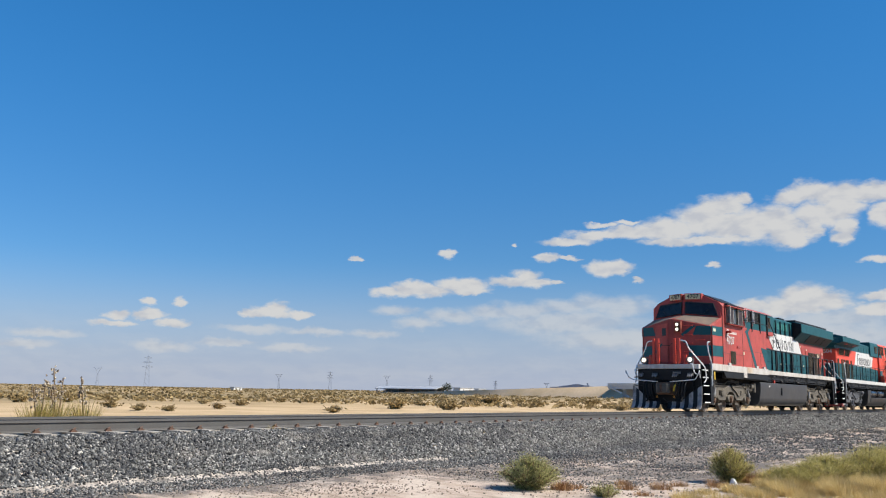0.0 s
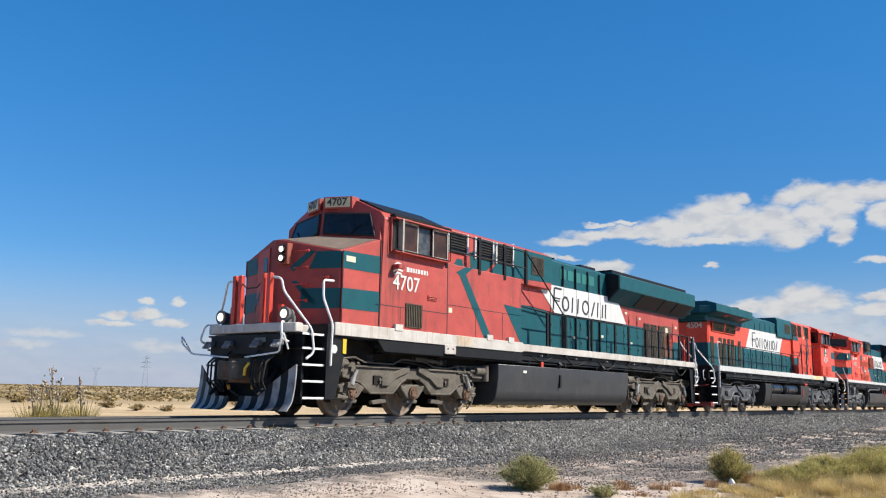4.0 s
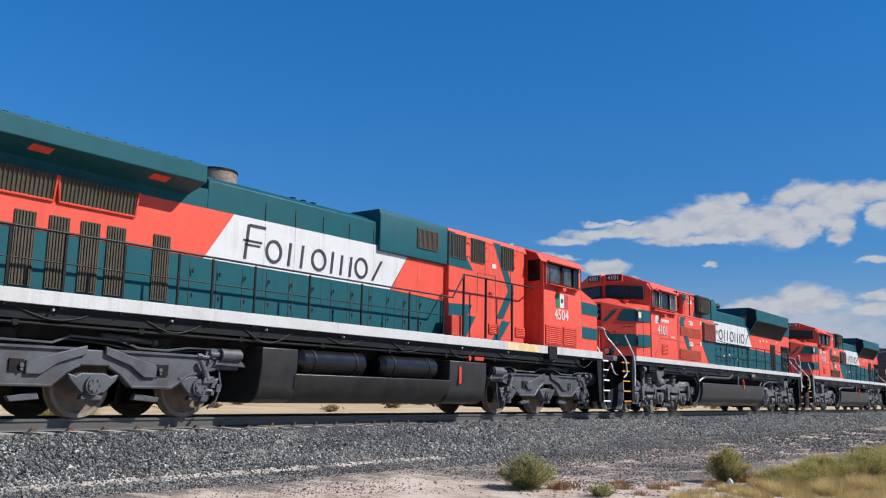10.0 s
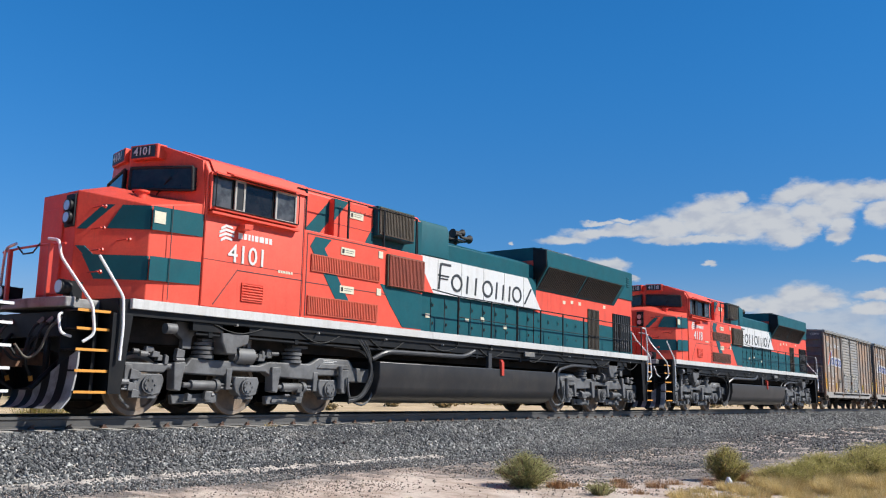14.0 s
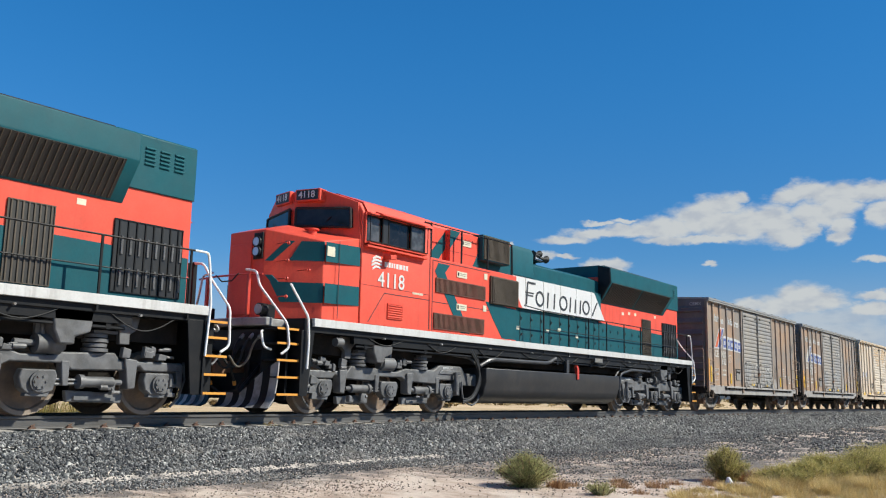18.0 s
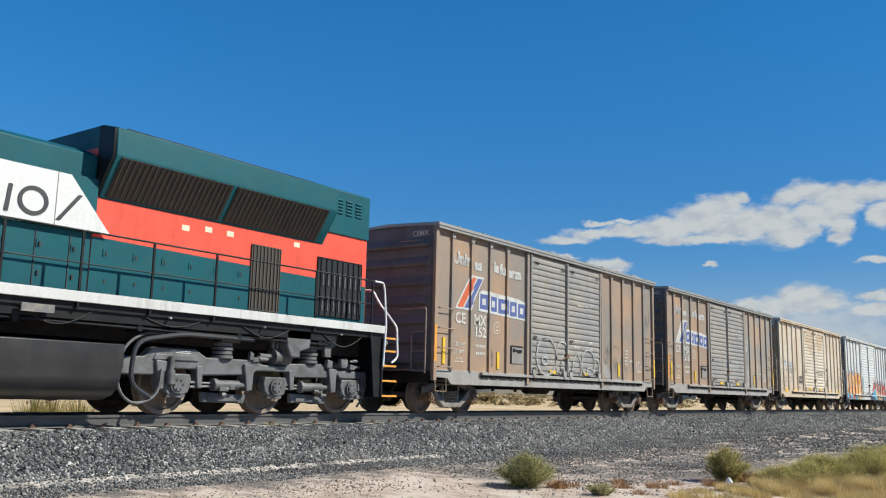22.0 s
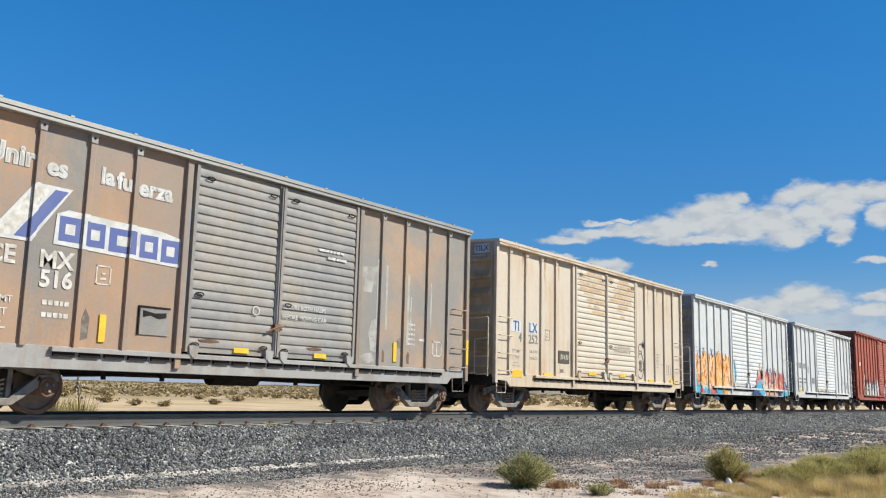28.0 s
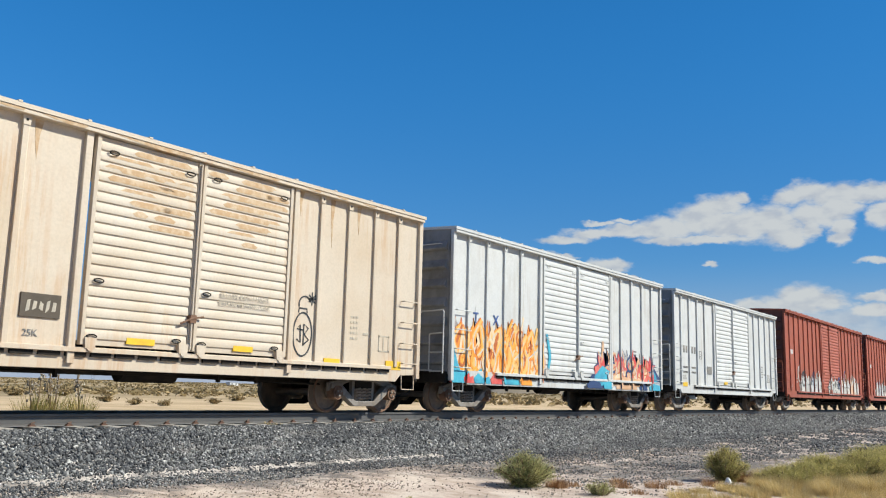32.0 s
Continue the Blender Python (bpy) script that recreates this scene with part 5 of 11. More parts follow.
def painted(car, pts, half, layer, material, name="graffiti", label="", ribs=RIBS, doors=(4.28, 8.52), door_proud=0.073):
    """Paint that lies on the side panels, over the posts and on the door ribs, as one part; layer counts coats from 1."""
    mb = Mesh()
    COATS[0] += 1
    edges = sorted([-1.0, 30.0] + [x + d for x in ribs for d in (-0.046, 0.046)] + list(doors))
    for a, b in zip(edges, edges[1:]):
        c = clip_x(list(pts), a, b)
        if len(c) < 3:
            continue
        m = (a + b) / 2
        base = door_proud if doors[0] < m < doors[1] else 0.0555 if any(abs(m - x) < 0.05 for x in ribs) else 0.009
        y = -half - base - 0.0012 * layer - 0.00004 * (COATS[0] % 400)
        mb.add([(x, y, z) for x, z in c] + [(x, y + 0.008, z) for x, z in c],
               [tuple(range(len(c))), tuple(range(2 * len(c) - 1, len(c) - 1, -1))] + [(i, (i + 1) % len(c), len(c) + (i + 1) % len(c), len(c) + i) for i in range(len(c))])
    return part(name, mb, material, car, label) if mb.v else None


def cement_car(place, number, label, faded, seed):
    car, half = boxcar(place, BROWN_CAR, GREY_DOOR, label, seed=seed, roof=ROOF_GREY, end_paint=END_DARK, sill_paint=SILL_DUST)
    y = -half
    words("CEMX", -0.018, 4.22, 0.13, -1.05, STENCIL, car, front=True)
    words("CE", 1.10, 2.27, 0.26, y - 0.010, STENCIL, car, bold=0.04)
    words("MX", 1.94, 2.27, 0.26, y - 0.010, STENCIL, car, bold=0.04)
    words(number, 1.96, 1.98, 0.25, y - 0.010, STENCIL, car, bold=0.04)
    for text, x, z, h in (("Unir", 1.10, 3.72, 0.29), ("es", 1.82, 3.66, 0.27), ("la", 2.66, 3.70, 0.26), ("fu", 2.97, 3.68, 0.27), ("erza", 3.56, 3.65, 0.27)):
        words(text, x, z, h, y - 0.010, SPRAY_WHITE, car, bold=0.06)
        words(text, x, z, h * 0.99, y - 0.0135, SPRAY_HAZE if text == "Unir" else SPRAY_WHITE, car, bold=-0.012)
    words("LD LMT", 1.10, 1.64, 0.10, y - 0.008, STENCIL, car)
    words("LT WT", 1.06, 1.46, 0.10, y - 0.008, STENCIL, car)
    # slanted two-stripe emblem and a block wordmark
    first = STENCIL if faded else ORANGE_RED
    painted(car, [(0.86, 2.50), (1.50, 2.50), (2.10, 3.38), (1.50, 3.38)], half, 1, SPRAY_WHITE, "emblem", "white-edged slanted stripe emblem")
    painted(car, [(0.95, 2.55), (1.19, 2.55), (1.76, 3.33), (1.53, 3.33)], half, 2, first, "emblem")
    painted(car, [(1.25, 2.55), (1.47, 2.55), (2.03, 3.33), (1.82, 3.33)], half, 2, BLUE, "emblem")
    painted(car, [(1.86, 2.52), (4.14, 2.44), (4.16, 2.92), (3.72, 3.00), (2.06, 3.06), (1.88, 2.98)], half, 1, SPRAY_WHITE, "brand_mark", "white plate with plain blue shapes")
    for i, (x0, w) in enumerate(((1.93, 0.36), (2.36, 0.34), (2.77, 0.50), (3.33, 0.34), (3.74, 0.36))):
        z0 = 2.58 - 0.02 * i
        painted(car, rect(x0, x0 + w, z0, z0 + 0.38), half, 2, BLUE, "brand_mark")
        painted(car, rect(x0 + w * 0.28, x0 + w * 0.72, z0 + 0.11, z0 + 0.27), half, 3, SPRAY_WHITE, "brand_mark")
    data_panel(car, half, STENCIL)
    yellow_strips(car, half, ((0.38, 1.15, 0.10, 0.62), (2.72, 1.12, 0.11, 0.42), (9.82, 1.12, 0.11, 0.42), (5.35, 1.085, 0.34, 0.09), (7.35, 1.085, 0.34, 0.09)))
    part("reflector", Mesh().side(rect(-0.012, 0.085, 1.20, 2.05), -half - 0.076, -half), ORANGE, car, "orange reflective strip")
    part("reflector", Mesh().side(rect(12.515, 12.61, 1.15, 1.75), -half - 0.076, -half), YELLOW, car, "yellow reflective strip")
    board = part("placard", Mesh().side(rect(3.42, 3.98, 1.28, 1.72), -half - 0.02, -half), GREY_DOOR, car, "worn placard board", bevel=0.006)
    part("scuff", Mesh().side([(3.48, 1.56), (3.62, 1.60), (3.78, 1.55), (3.93, 1.58), (3.93, 1.66), (3.70, 1.64), (3.48, 1.68)], -half - 0.024, -half - 0.01), UNDER, board)
    part("placard_rim", Mesh().side(rect(3.40, 4.0, 1.72, 1.75), -half - 0.03, -half).side(rect(3.40, 3.425, 1.28, 1.72), -half - 0.03, -half), UNDER, board)
    for x, z, w, h in ((2.40, 1.12, 0.16, 0.50), (9.9, 1.4, 0.3, 0.25)):
        part("soot_patch", Mesh().side([(x, z), (x + w * 0.9, z + 0.04), (x + w, z + h * 0.7), (x + w * 0.5, z + h), (x + 0.02, z + h * 0.6)], -half - 0.005, -half), surface("sooty_patch", (0.13, 0.11, 0.095), 0.85, second=(0.25, 0.215, 0.18), amount=1.0, scale=9.0, bump=0.1), car, "sooty scrape on the side")
    return car, half


def spray_stroke(car, pts, width, y, material, name="graffiti"):
    mb = Mesh()
    n = len(pts)
    left, right = [], []
    for i, (x, z) in enumerate(pts):
        a, b = pts[max(i - 1, 0)], pts[min(i + 1, n - 1)]
        dx, dz = b[0] - a[0], b[1] - a[1]
        l = math.hypot(dx, dz) or 1
        left.append((x - dz / l * width / 2, z + dx / l * width / 2)), right.append((x + dz / l * width / 2, z - dx / l * width / 2))
    ring = [(x, y - 0.006, z) for x, z in left] + [(x, y - 0.006, z) for x, z in right] + [(x, y - 0.001, z) for x, z in left] + [(x, y - 0.001, z) for x, z in right]
    mb.add(ring, [f for i in range(n - 1) for f in ((i, i + 1, n + i + 1, n + i), (2 * n + i, 3 * n + i, 3 * n + i + 1, 2 * n + i + 1), (i, 2 * n + i, 2 * n + i + 1, i + 1), (n + i, n + i + 1, 3 * n + i + 1, 3 * n + i))])
    return part(name, mb, material, car)


def curvy(pts, rng):
    """Control points softened into a flowing line, slightly off true."""
    pts = [(x + rng.uniform(-0.06, 0.06), z + rng.uniform(-0.06, 0.06)) for x, z in pts]
    out = []
    for i in range(len(pts) - 1):
        p0, p1, p2, p3 = pts[max(i - 1, 0)], pts[i], pts[i + 1], pts[min(i + 2, len(pts) - 1)]
        for k in range(5):
            t = k / 5
            out.append(tuple(0.5 * (2 * b + (c - a) * t + (2 * a - 5 * b + 4 * c - d) * t * t + (3 * b - a - 3 * c + d) * t ** 3) for a, b, c, d in zip(p0, p1, p2, p3)))
    return out + [pts[-1]]


def ribbon(car, pts, width, half, layer, material, label="", **where):
    """A spray-can stroke with tapering ends, laid over panels, posts and doors."""
    n = len(pts)
    rim = []
    for i, (x, z) in enumerate(pts):
        a, b = pts[max(i - 1, 0)], pts[min(i + 1, n - 1)]
        dx, dz = b[0] - a[0], b[1] - a[1]
        l = math.hypot(dx, dz) or 1
        w = width / 2 * (0.55 + 0.45 * math.sin(math.pi * (i + 0.6) / (n + 0.2)))
        rim.append(((x - dz / l * w, z + dx / l * w), (x + dz / l * w, z - dx / l * w)))
    left, right = [p for p, q in rim], [q for p, q in rim]
    return painted(car, left + right[::-1], half, layer, material, "graffiti", label, **where)


def spiky_letter(a, w, z0, z1, rng):
    """Outline of one jagged letter with points at its top and foot."""
    h = z1 - z0
    pts = [(0.0, 0.05), (0.35, 0.12), (0.55, -0.04), (1.0, 0.0), (0.86, 0.40), (1.12, 0.74), (0.78, 0.66), (0.62, 1.0), (0.46, 0.70), (0.08, 0.94), (0.16, 0.50), (-0.14, 0.44)]
    return [(a + w * (x + rng.uniform(-0.07, 0.07)), z0 + h * (z + rng.uniform(-0.06, 0.06))) for x, z in pts]


def wild_piece(car, half, x0, x1, z0, z1, step, fills, lines, lights, rng, label, **where):
    """A row of jagged letters, filled, outlined and struck through with lights."""
    n = max(1, round((x1 - x0) / step))
    for i in range(n):
        a = x0 + (x1 - x0) * i / n
        pts = spiky_letter(a, step * 1.12, z0, z1 - rng.uniform(0, 0.25) * (z1 - z0), rng)
        painted(car, pts, half, 1, fills[i % len(fills)], "graffiti", label, **where)
        for k in range(2):
            b, c = a + step * rng.uniform(0.1, 0.6), z0 + (z1 - z0) * rng.uniform(0.1, 0.5)
            ribbon(car, curvy([(b, c), (b + step * rng.uniform(0.0, 0.5), c + 0.2), (b + step * rng.uniform(0.0, 0.6), c + rng.uniform(0.3, 0.6))], rng), 0.16, half, 1, fills[(i + k + 1) % len(fills)], **where)
        ribbon(car, pts[3:8], 0.05, half, 1, lines, **where)
        ribbon(car, pts[8:12], 0.05, half, 1, lines, **where)
        ribbon(car, curvy([pts[10], (a + step * 0.5, z0 + (z1 - z0) * 0.35), pts[4]], rng), 0.045, half, 1, lines, **where)
        ribbon(car, curvy([pts[9], (a + step * 0.32, z0 + (z1 - z0) * 0.55), pts[1]], rng), 0.05, half, 1, lights, **where)


def arc(cx, cz, rx, rz, a0, a1, n=14):
    return [(cx + rx * math.cos(radians(a0 + (a1 - a0) * i / n)), cz + rz * math.sin(radians(a0 + (a1 - a0) * i / n))) for i in range(n + 1)]


def build_boxcars():
    y = -1.46 - 0.084
    car, half = cement_car(91.70, "152", "weathered brown boxcar with orange and blue stripe emblem and white graffiti", False, 1)
    for pts in (arc(5.15, 1.55, 0.55, 0.52, 20, 330), arc(6.05, 1.60, 0.36, 0.40, -20, 200), [(5.70, 1.60), (5.72, 1.15), (5.98, 1.12), (6.02, 1.45)], [(6.40, 1.45), (6.45, 1.1), (6.62, 1.08), (6.70, 1.5), (6.95, 1.72), (7.15, 1.5), (7.18, 1.1)],
                arc(7.65, 1.45, 0.42, 0.40, -50, 240), arc(5.05, 1.42, 0.16, 0.10, 0, 360), arc(7.75, 1.22, 0.20, 0.10, 0, 360), arc(8.15, 1.30, 0.22, 0.30, -90, 120), [(4.65, 1.9), (4.9, 2.02), (5.3, 2.04)]):
        spray_stroke(car, pts, 0.050, y, SPRAY_HAZE)
    haze = surface("grey_white_spray_film", (0.33, 0.31, 0.29), 0.75, second=(0.26, 0.235, 0.21), amount=1.0, scale=3.0, bump=0.0)
    painted(car, [(8.66, 1.05), (9.28, 1.05), (9.30, 1.22), (9.16, 1.36), (8.98, 1.50), (8.82, 1.62), (8.66, 1.58)], half, 1, haze, "spray_film", "thin white spray film")
    scrawl = random.Random(5)
    for pts in ([(8.92, 1.78), (9.02, 1.98), (9.06, 1.70), (9.14, 2.02), (9.20, 1.72)], [(8.90, 1.62), (9.10, 1.74), (9.28, 1.66)], [(8.76, 1.50), (8.80, 1.64), (8.88, 1.50), (8.96, 1.62), (9.04, 1.52), (9.16, 1.60)], [(9.50, 1.95), (9.62, 2.06), (9.78, 1.96), (9.90, 2.00)],
                [(9.46, 1.30), (9.56, 1.62), (9.62, 1.28), (9.74, 1.66)], [(10.24, 1.42), (10.32, 1.60), (10.42, 1.40), (10.50, 1.36)], [(11.98, 2.92), (12.06, 3.22), (12.10, 2.90), (12.20, 3.14), (12.26, 3.30)]):
        spray_stroke(car, curvy(pts, scrawl), 0.013, -half - 0.016, STENCIL_DARK)
    words("SECURE BOTH HASPS", 7.35, 2.05, 0.085, -half - 0.086, STENCIL, car)
    words("BEFORE MOVING CAR", 7.35, 1.88, 0.085, -half - 0.086, STENCIL, car)
    bars(car, 6.95, 3.10, (0.28, 0.06, 0.06, 0.10, 0.10), 0.05, 0.03, -half - 0.076, STENCIL_FAINT)
    car, half = cement_car(105.50, "516", "weathered grey-brown boxcar with faded white and blue stripe emblem", True, 2)
    words("SECURE BOTH HASPS", 7.04, 2.01, 0.085, -half - 0.086, SPRAY_WHITE, car)
    words("BEFORE MOVING CAR", 7.04, 1.82, 0.085, -half - 0.086, SPRAY_WHITE, car)
    bars(car, 7.35, 3.20, (0.28, 0.06, 0.06, 0.10, 0.10), 0.05, 0.03, -half - 0.086, STENCIL)
    bars(car, 7.60, 3.06, (0.22, 0.30), 0.05, 0.03, -half - 0.086, STENCIL)
    spray_stroke(car, arc(5.8, 1.87, 0.08, 0.08, 0, 360), 0.02, -half - 0.086, SPRAY_WHITE)
    for pts in ([(8.66, 3.05), (8.72, 2.86), (8.9, 2.84), (9.18, 2.72), (9.26, 2.95), (9.24, 3.14), (8.95, 3.10)], [(9.0, 1.70), (9.08, 1.32), (9.26, 1.30), (9.28, 2.02), (9.10, 1.96)], [(8.72, 1.18), (8.95, 1.04), (9.22, 1.10), (9.10, 1.28), (8.86, 1.24)]):
        part("paint_patch", Mesh().side(pts, -half - 0.006, -half), surface("flaked_white_patch", (0.40, 0.385, 0.36), 0.8, second=(0.27, 0.25, 0.22), amount=1.0, scale=5.0, bump=0.1), car, "pale flaked paint patch")
    primer = surface("grey_primer_patch", (0.235, 0.226, 0.212), 0.75, second=(0.46, 0.285, 0.165), amount=0.9, scale=0.62, streak=0.45, streak_color=(0.34, 0.21, 0.12), bump=0.05, dust=0.2, dust_color=(0.33, 0.32, 0.30), rnd=0.12)
    for a, b in ((8.69, 9.274), (9.426, 10.094), (10.246, 10.924), (11.076, 11.724), (11.876, 12.50)):
        part("primer_patch", Mesh().side(rect(a, b, 1.03, 4.31), -half - 0.0035, -half + 0.002), primer, car, "grey primer over the rusty paint")
    for x in (9.35, 10.17, 11.0, 11.8):
        part("primer_patch", Mesh().side(rect(x - 0.047, x + 0.047, 1.01, 4.16), -half - 0.0575, -half - 0.02), primer, car)
    rng = random.Random(31)
    pale = surface("pale_scraped_primer", (0.42, 0.41, 0.39), 0.75, second=(0.30, 0.285, 0.26), amount=1.0, scale=2.5, streak=0.4, streak_color=(0.24, 0.20, 0.17), bump=0.04)
    for x, z0, z1, w in ((8.95, 2.55, 3.05, 0.20), (9.26, 2.0, 3.3, 0.03), (9.56, 1.8, 3.2, 0.04), (10.32, 1.5, 3.1, 0.05), (10.42, 1.9, 2.6, 0.03), (11.16, 1.9, 3.0, 0.03)):
        run = [(x + w * rng.uniform(0.6, 1.0), z0 + (z1 - z0) * k / 6) for k in range(7)] + [(x - w * rng.uniform(0.6, 1.0), z1 - (z1 - z0) * k / 6) for k in range(7)]
        part("paint_run", Mesh().side(run, -half - 0.0055, -half), pale, car, "pale run of scraped paint")
    for x in (9.48, 10.34):
        part("rust_spot", Mesh().side([(x - 0.03, 1.10), (x + 0.05, 1.09), (x + 0.06, 1.30), (x + 0.01, 1.36), (x - 0.04, 1.26)], -half - 0.006, -half), RUST, car, "rusty foot of the post")
    part("stile_patch", Mesh().side(rect(6.255, 6.325, 1.10, 3.05), -half - 0.089, -half - 0.08), SPRAY_WHITE, car, "pale paint on the door stile")
    for x, w in ((4.62, 0.34), (7.20, 0.30)):
        part("door_dent", Mesh().side([(x, 1.235), (x + w * 0.6, 1.225), (x + w * 1.2, 1.25), (x + w * 1.1, 1.275), (x + w * 0.5, 1.29), (x - 0.05, 1.27)], -half - 0.0745, -half - 0.06), RUST, car, "rusty scrape at the door foot")
    # cream car
    car, half = boxcar(119.35, CREAM_CAR, CREAM_DOOR, "rust-stained cream boxcar with blue reporting marks", seed=3, end_paint=END_RUST)
    stain = surface("orange_rust_wash", (0.44, 0.285, 0.15), 0.75, second=(0.54, 0.42, 0.29), amount=1.0, scale=6.0, bump=0.05)
    rng = random.Random(12)
    for a, b in ((4.39, 6.23), (6.45, 8.41)):
        for k in range(34):
            # thin rust runs along the faces of the upper ribs
            z = 1.14 + 0.164 * min(18, 11 + int(8 * rng.random() ** 0.7))
            u, w = a + rng.uniform(0.0, 1.5), rng.uniform(0.2, 0.9)
            v, d = min(u + w, b), 0.0003 * (k % 9)
            face = ((0.030, 0.0712, 0.05), (0.074, 0.0676, 0.0), (0.130, 0.0578, 0.10))[rng.choice((0, 0, 1)):]
            rows_ = [((u + i, v - i), -half - p - d, z + h) for h, p, i in face]
            part("rust_wash", Mesh().add([(x, q, h) for xs, q, h in rows_ for x in xs], [(2 * i, 2 * i + 1, 2 * i + 3, 2 * i + 2) for i in range(len(rows_) - 1)]), stain, car, "rust wash on a door rib")
    part("end_mark_patch", Mesh().box(-0.012, 0.0, -1.28, -0.82, 4.12, 4.36), PATCH, car, "pale patch with reporting marks on the end")
    words("TILX", -0.016, 4.24, 0.15, -1.05, LETTER_BLUE, car, front=True)
    for a, w, h, hang in ((0.10, 0.9, 0.05, 0.10), (1.3, 0.7, 0.04, 0.07), (2.5, 0.6, 0.04, 0.16), (3.3, 0.8, 0.05, 0.12), (4.5, 1.6, 0.06, 0.05), (6.6, 1.5, 0.05, 0.05), (8.7, 0.5, 0.04, 0.10), (9.6, 0.4, 0.04, 0.20), (10.4, 0.5, 0.04, 0.12)):
        # rust that weeps from the eave strip and the tops of the posts
        part("eave_rust", Mesh().side([(a, 4.385), (a + w, 4.385), (a + w * 0.94, 4.385 - h), (a + w * 0.6, 4.385 - h * 1.2), (a + w * 0.3, 4.385 - h * 0.8)], -half - 0.139, -half - 0.03), stain, car, "rust along the eave")
        part("rust_run", Mesh().side([(a + 0.02, 4.31), (a + 0.16, 4.31), (a + 0.11, 4.31 - hang * 2), (a + 0.09, 4.31 - hang * 5), (a + 0.05, 4.31 - hang * 3)], -half - 0.004, -half + 0.002), stain, car, "rust run below the eave")
    for tx, tz, tw in ((0.82, 2.12, 0.48), (1.70, 2.12, 0.48)):
        part("mark_patch", Mesh().side(rect(tx, tx + tw, tz, tz + 0.30), -half - 0.006, -half), PATCH, car, "pale repainted patch")
    words("TI", 1.07, 2.27, 0.26, -half - 0.010, LETTER_BLUE, car)
    words("LX", 1.94, 2.27, 0.26, -half - 0.010, LETTER_BLUE, car)
    words("4", 1.28, 1.98, 0.24, -half - 0.005, STENCIL_DARK, car)
    words("252", 1.95, 1.96, 0.24, -half - 0.005, STENCIL_DARK, car)
    words("LD LMT", 1.10, 1.62, 0.09, -half - 0.005, STENCIL_FAINT, car)
    words("LT WT", 1.06, 1.45, 0.09, -half - 0.005, STENCIL_FAINT, car)
    words("25K", 3.55, 1.17, 0.10, -half - 0.008, STENCIL_DARK, car)
    words("SECURE BOTH HASPS", 7.45, 2.06, 0.085, -half - 0.086, STENCIL_FAINT, car)
    words("BEFORE MOVING CAR", 7.45, 1.92, 0.085, -half - 0.086, STENCIL_FAINT, car)
    data_panel(car, half, STENCIL_FAINT)
    yellow_strips(car, half, ((0.85, 0.93, 0.50, 0.19), (2.50, 0.99, 0.50, 0.09), (5.10, 1.10, 0.52, 0.10), (7.25, 1.10, 0.45, 0.10), (9.60, 0.99, 0.45, 0.10), (11.5, 0.93, 0.5, 0.19)))
    part("placard", Mesh().side(rect(3.36, 3.98, 1.40, 1.75), -half - 0.025, -half), GRILLE_BROWN, car, "grey placard board with scratches", bevel=0.006)
    for i in range(5):
        part("scratch", Mesh().side([(3.44 + 0.10 * i, 1.47 + 0.03 * (i % 3)), (3.50 + 0.10 * i, 1.50 + 0.03 * (i % 2)), (3.51 + 0.10 * i, 1.66 - 0.03 * (i % 3)), (3.46 + 0.10 * i, 1.64)], -half - 0.029, -half - 0.02), STENCIL_FAINT, car)
    for pts in (arc(8.99, 1.52, 0.25, 0.42, 0, 360, 22), arc(9.02, 2.10, 0.16, 0.16, 200, 20, 8), [(8.86, 1.93), (8.87, 2.02), (9.08, 2.02), (9.09, 1.93)], [(8.84, 1.42), (8.94, 1.36), (8.92, 1.70), (8.84, 1.62), (9.0, 1.60)], [(9.02, 1.30), (9.02, 1.72), (9.14, 1.64), (9.04, 1.52), (9.16, 1.42), (9.02, 1.32)],
                [(9.12, 2.16), (9.30, 2.30)], [(9.12, 2.30), (9.30, 2.14)], [(9.21, 2.10), (9.21, 2.36)], [(9.10, 2.22), (9.31, 2.23)]):
        spray_stroke(car, pts, 0.030, -half - 0.003, LETTER)
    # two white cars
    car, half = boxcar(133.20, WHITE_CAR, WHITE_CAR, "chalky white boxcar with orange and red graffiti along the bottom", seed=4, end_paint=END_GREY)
    coat = lambda pts, layer, m, label="": painted(car, pts, half, layer, m, "graffiti", label)
    rng = random.Random(21)
    # piece over the front panels: cyan and orange ground, then fat flame letters with dark rims and pale lights
    coat([(0.02, 0.86), (4.25, 0.86), (4.25, 1.02), (3.2, 1.10), (2.2, 0.98), (1.1, 1.2), (0.4, 1.45), (0.02, 1.30)], 1, SPRAY_CYAN, "cyan spray-painted ground")
    coat([(0.02, 0.72), (1.0, 0.72), (0.9, 0.95), (0.3, 1.02), (0.02, 1.0)], 2, SPRAY_RED)
    coat([(1.5, 0.80), (2.4, 0.80), (2.2, 0.98), (1.7, 1.0)], 2, SPRAY_RED)
    wild_piece(car, half, 0.10, 4.25, 0.84, 2.40, 0.52, (SPRAY_ORANGE, SPRAY_YELLOW, SPRAY_ORANGE, SPRAY_CREAM), SPRAY_RUST, SPRAY_WHITE, rng, "orange flame-lettered graffiti")
    fat_letter = lambda a, n: ([(a, 1.05), (a + 0.10, 1.5), (a - 0.05, 1.9), (a + 0.30, 2.30 + 0.1 * (n % 2))], [(a + 0.30, 2.30), (a + 0.38, 1.7), (a + 0.62, 1.25)],
                               [(a + 0.05, 1.55), (a + 0.40, 1.65 + 0.1 * (n % 3)), (a + 0.75, 1.95 + 0.2 * (n % 2))], [(a + 0.55, 1.12), (a + 0.80, 1.45), (a + 0.72, 2.05)])
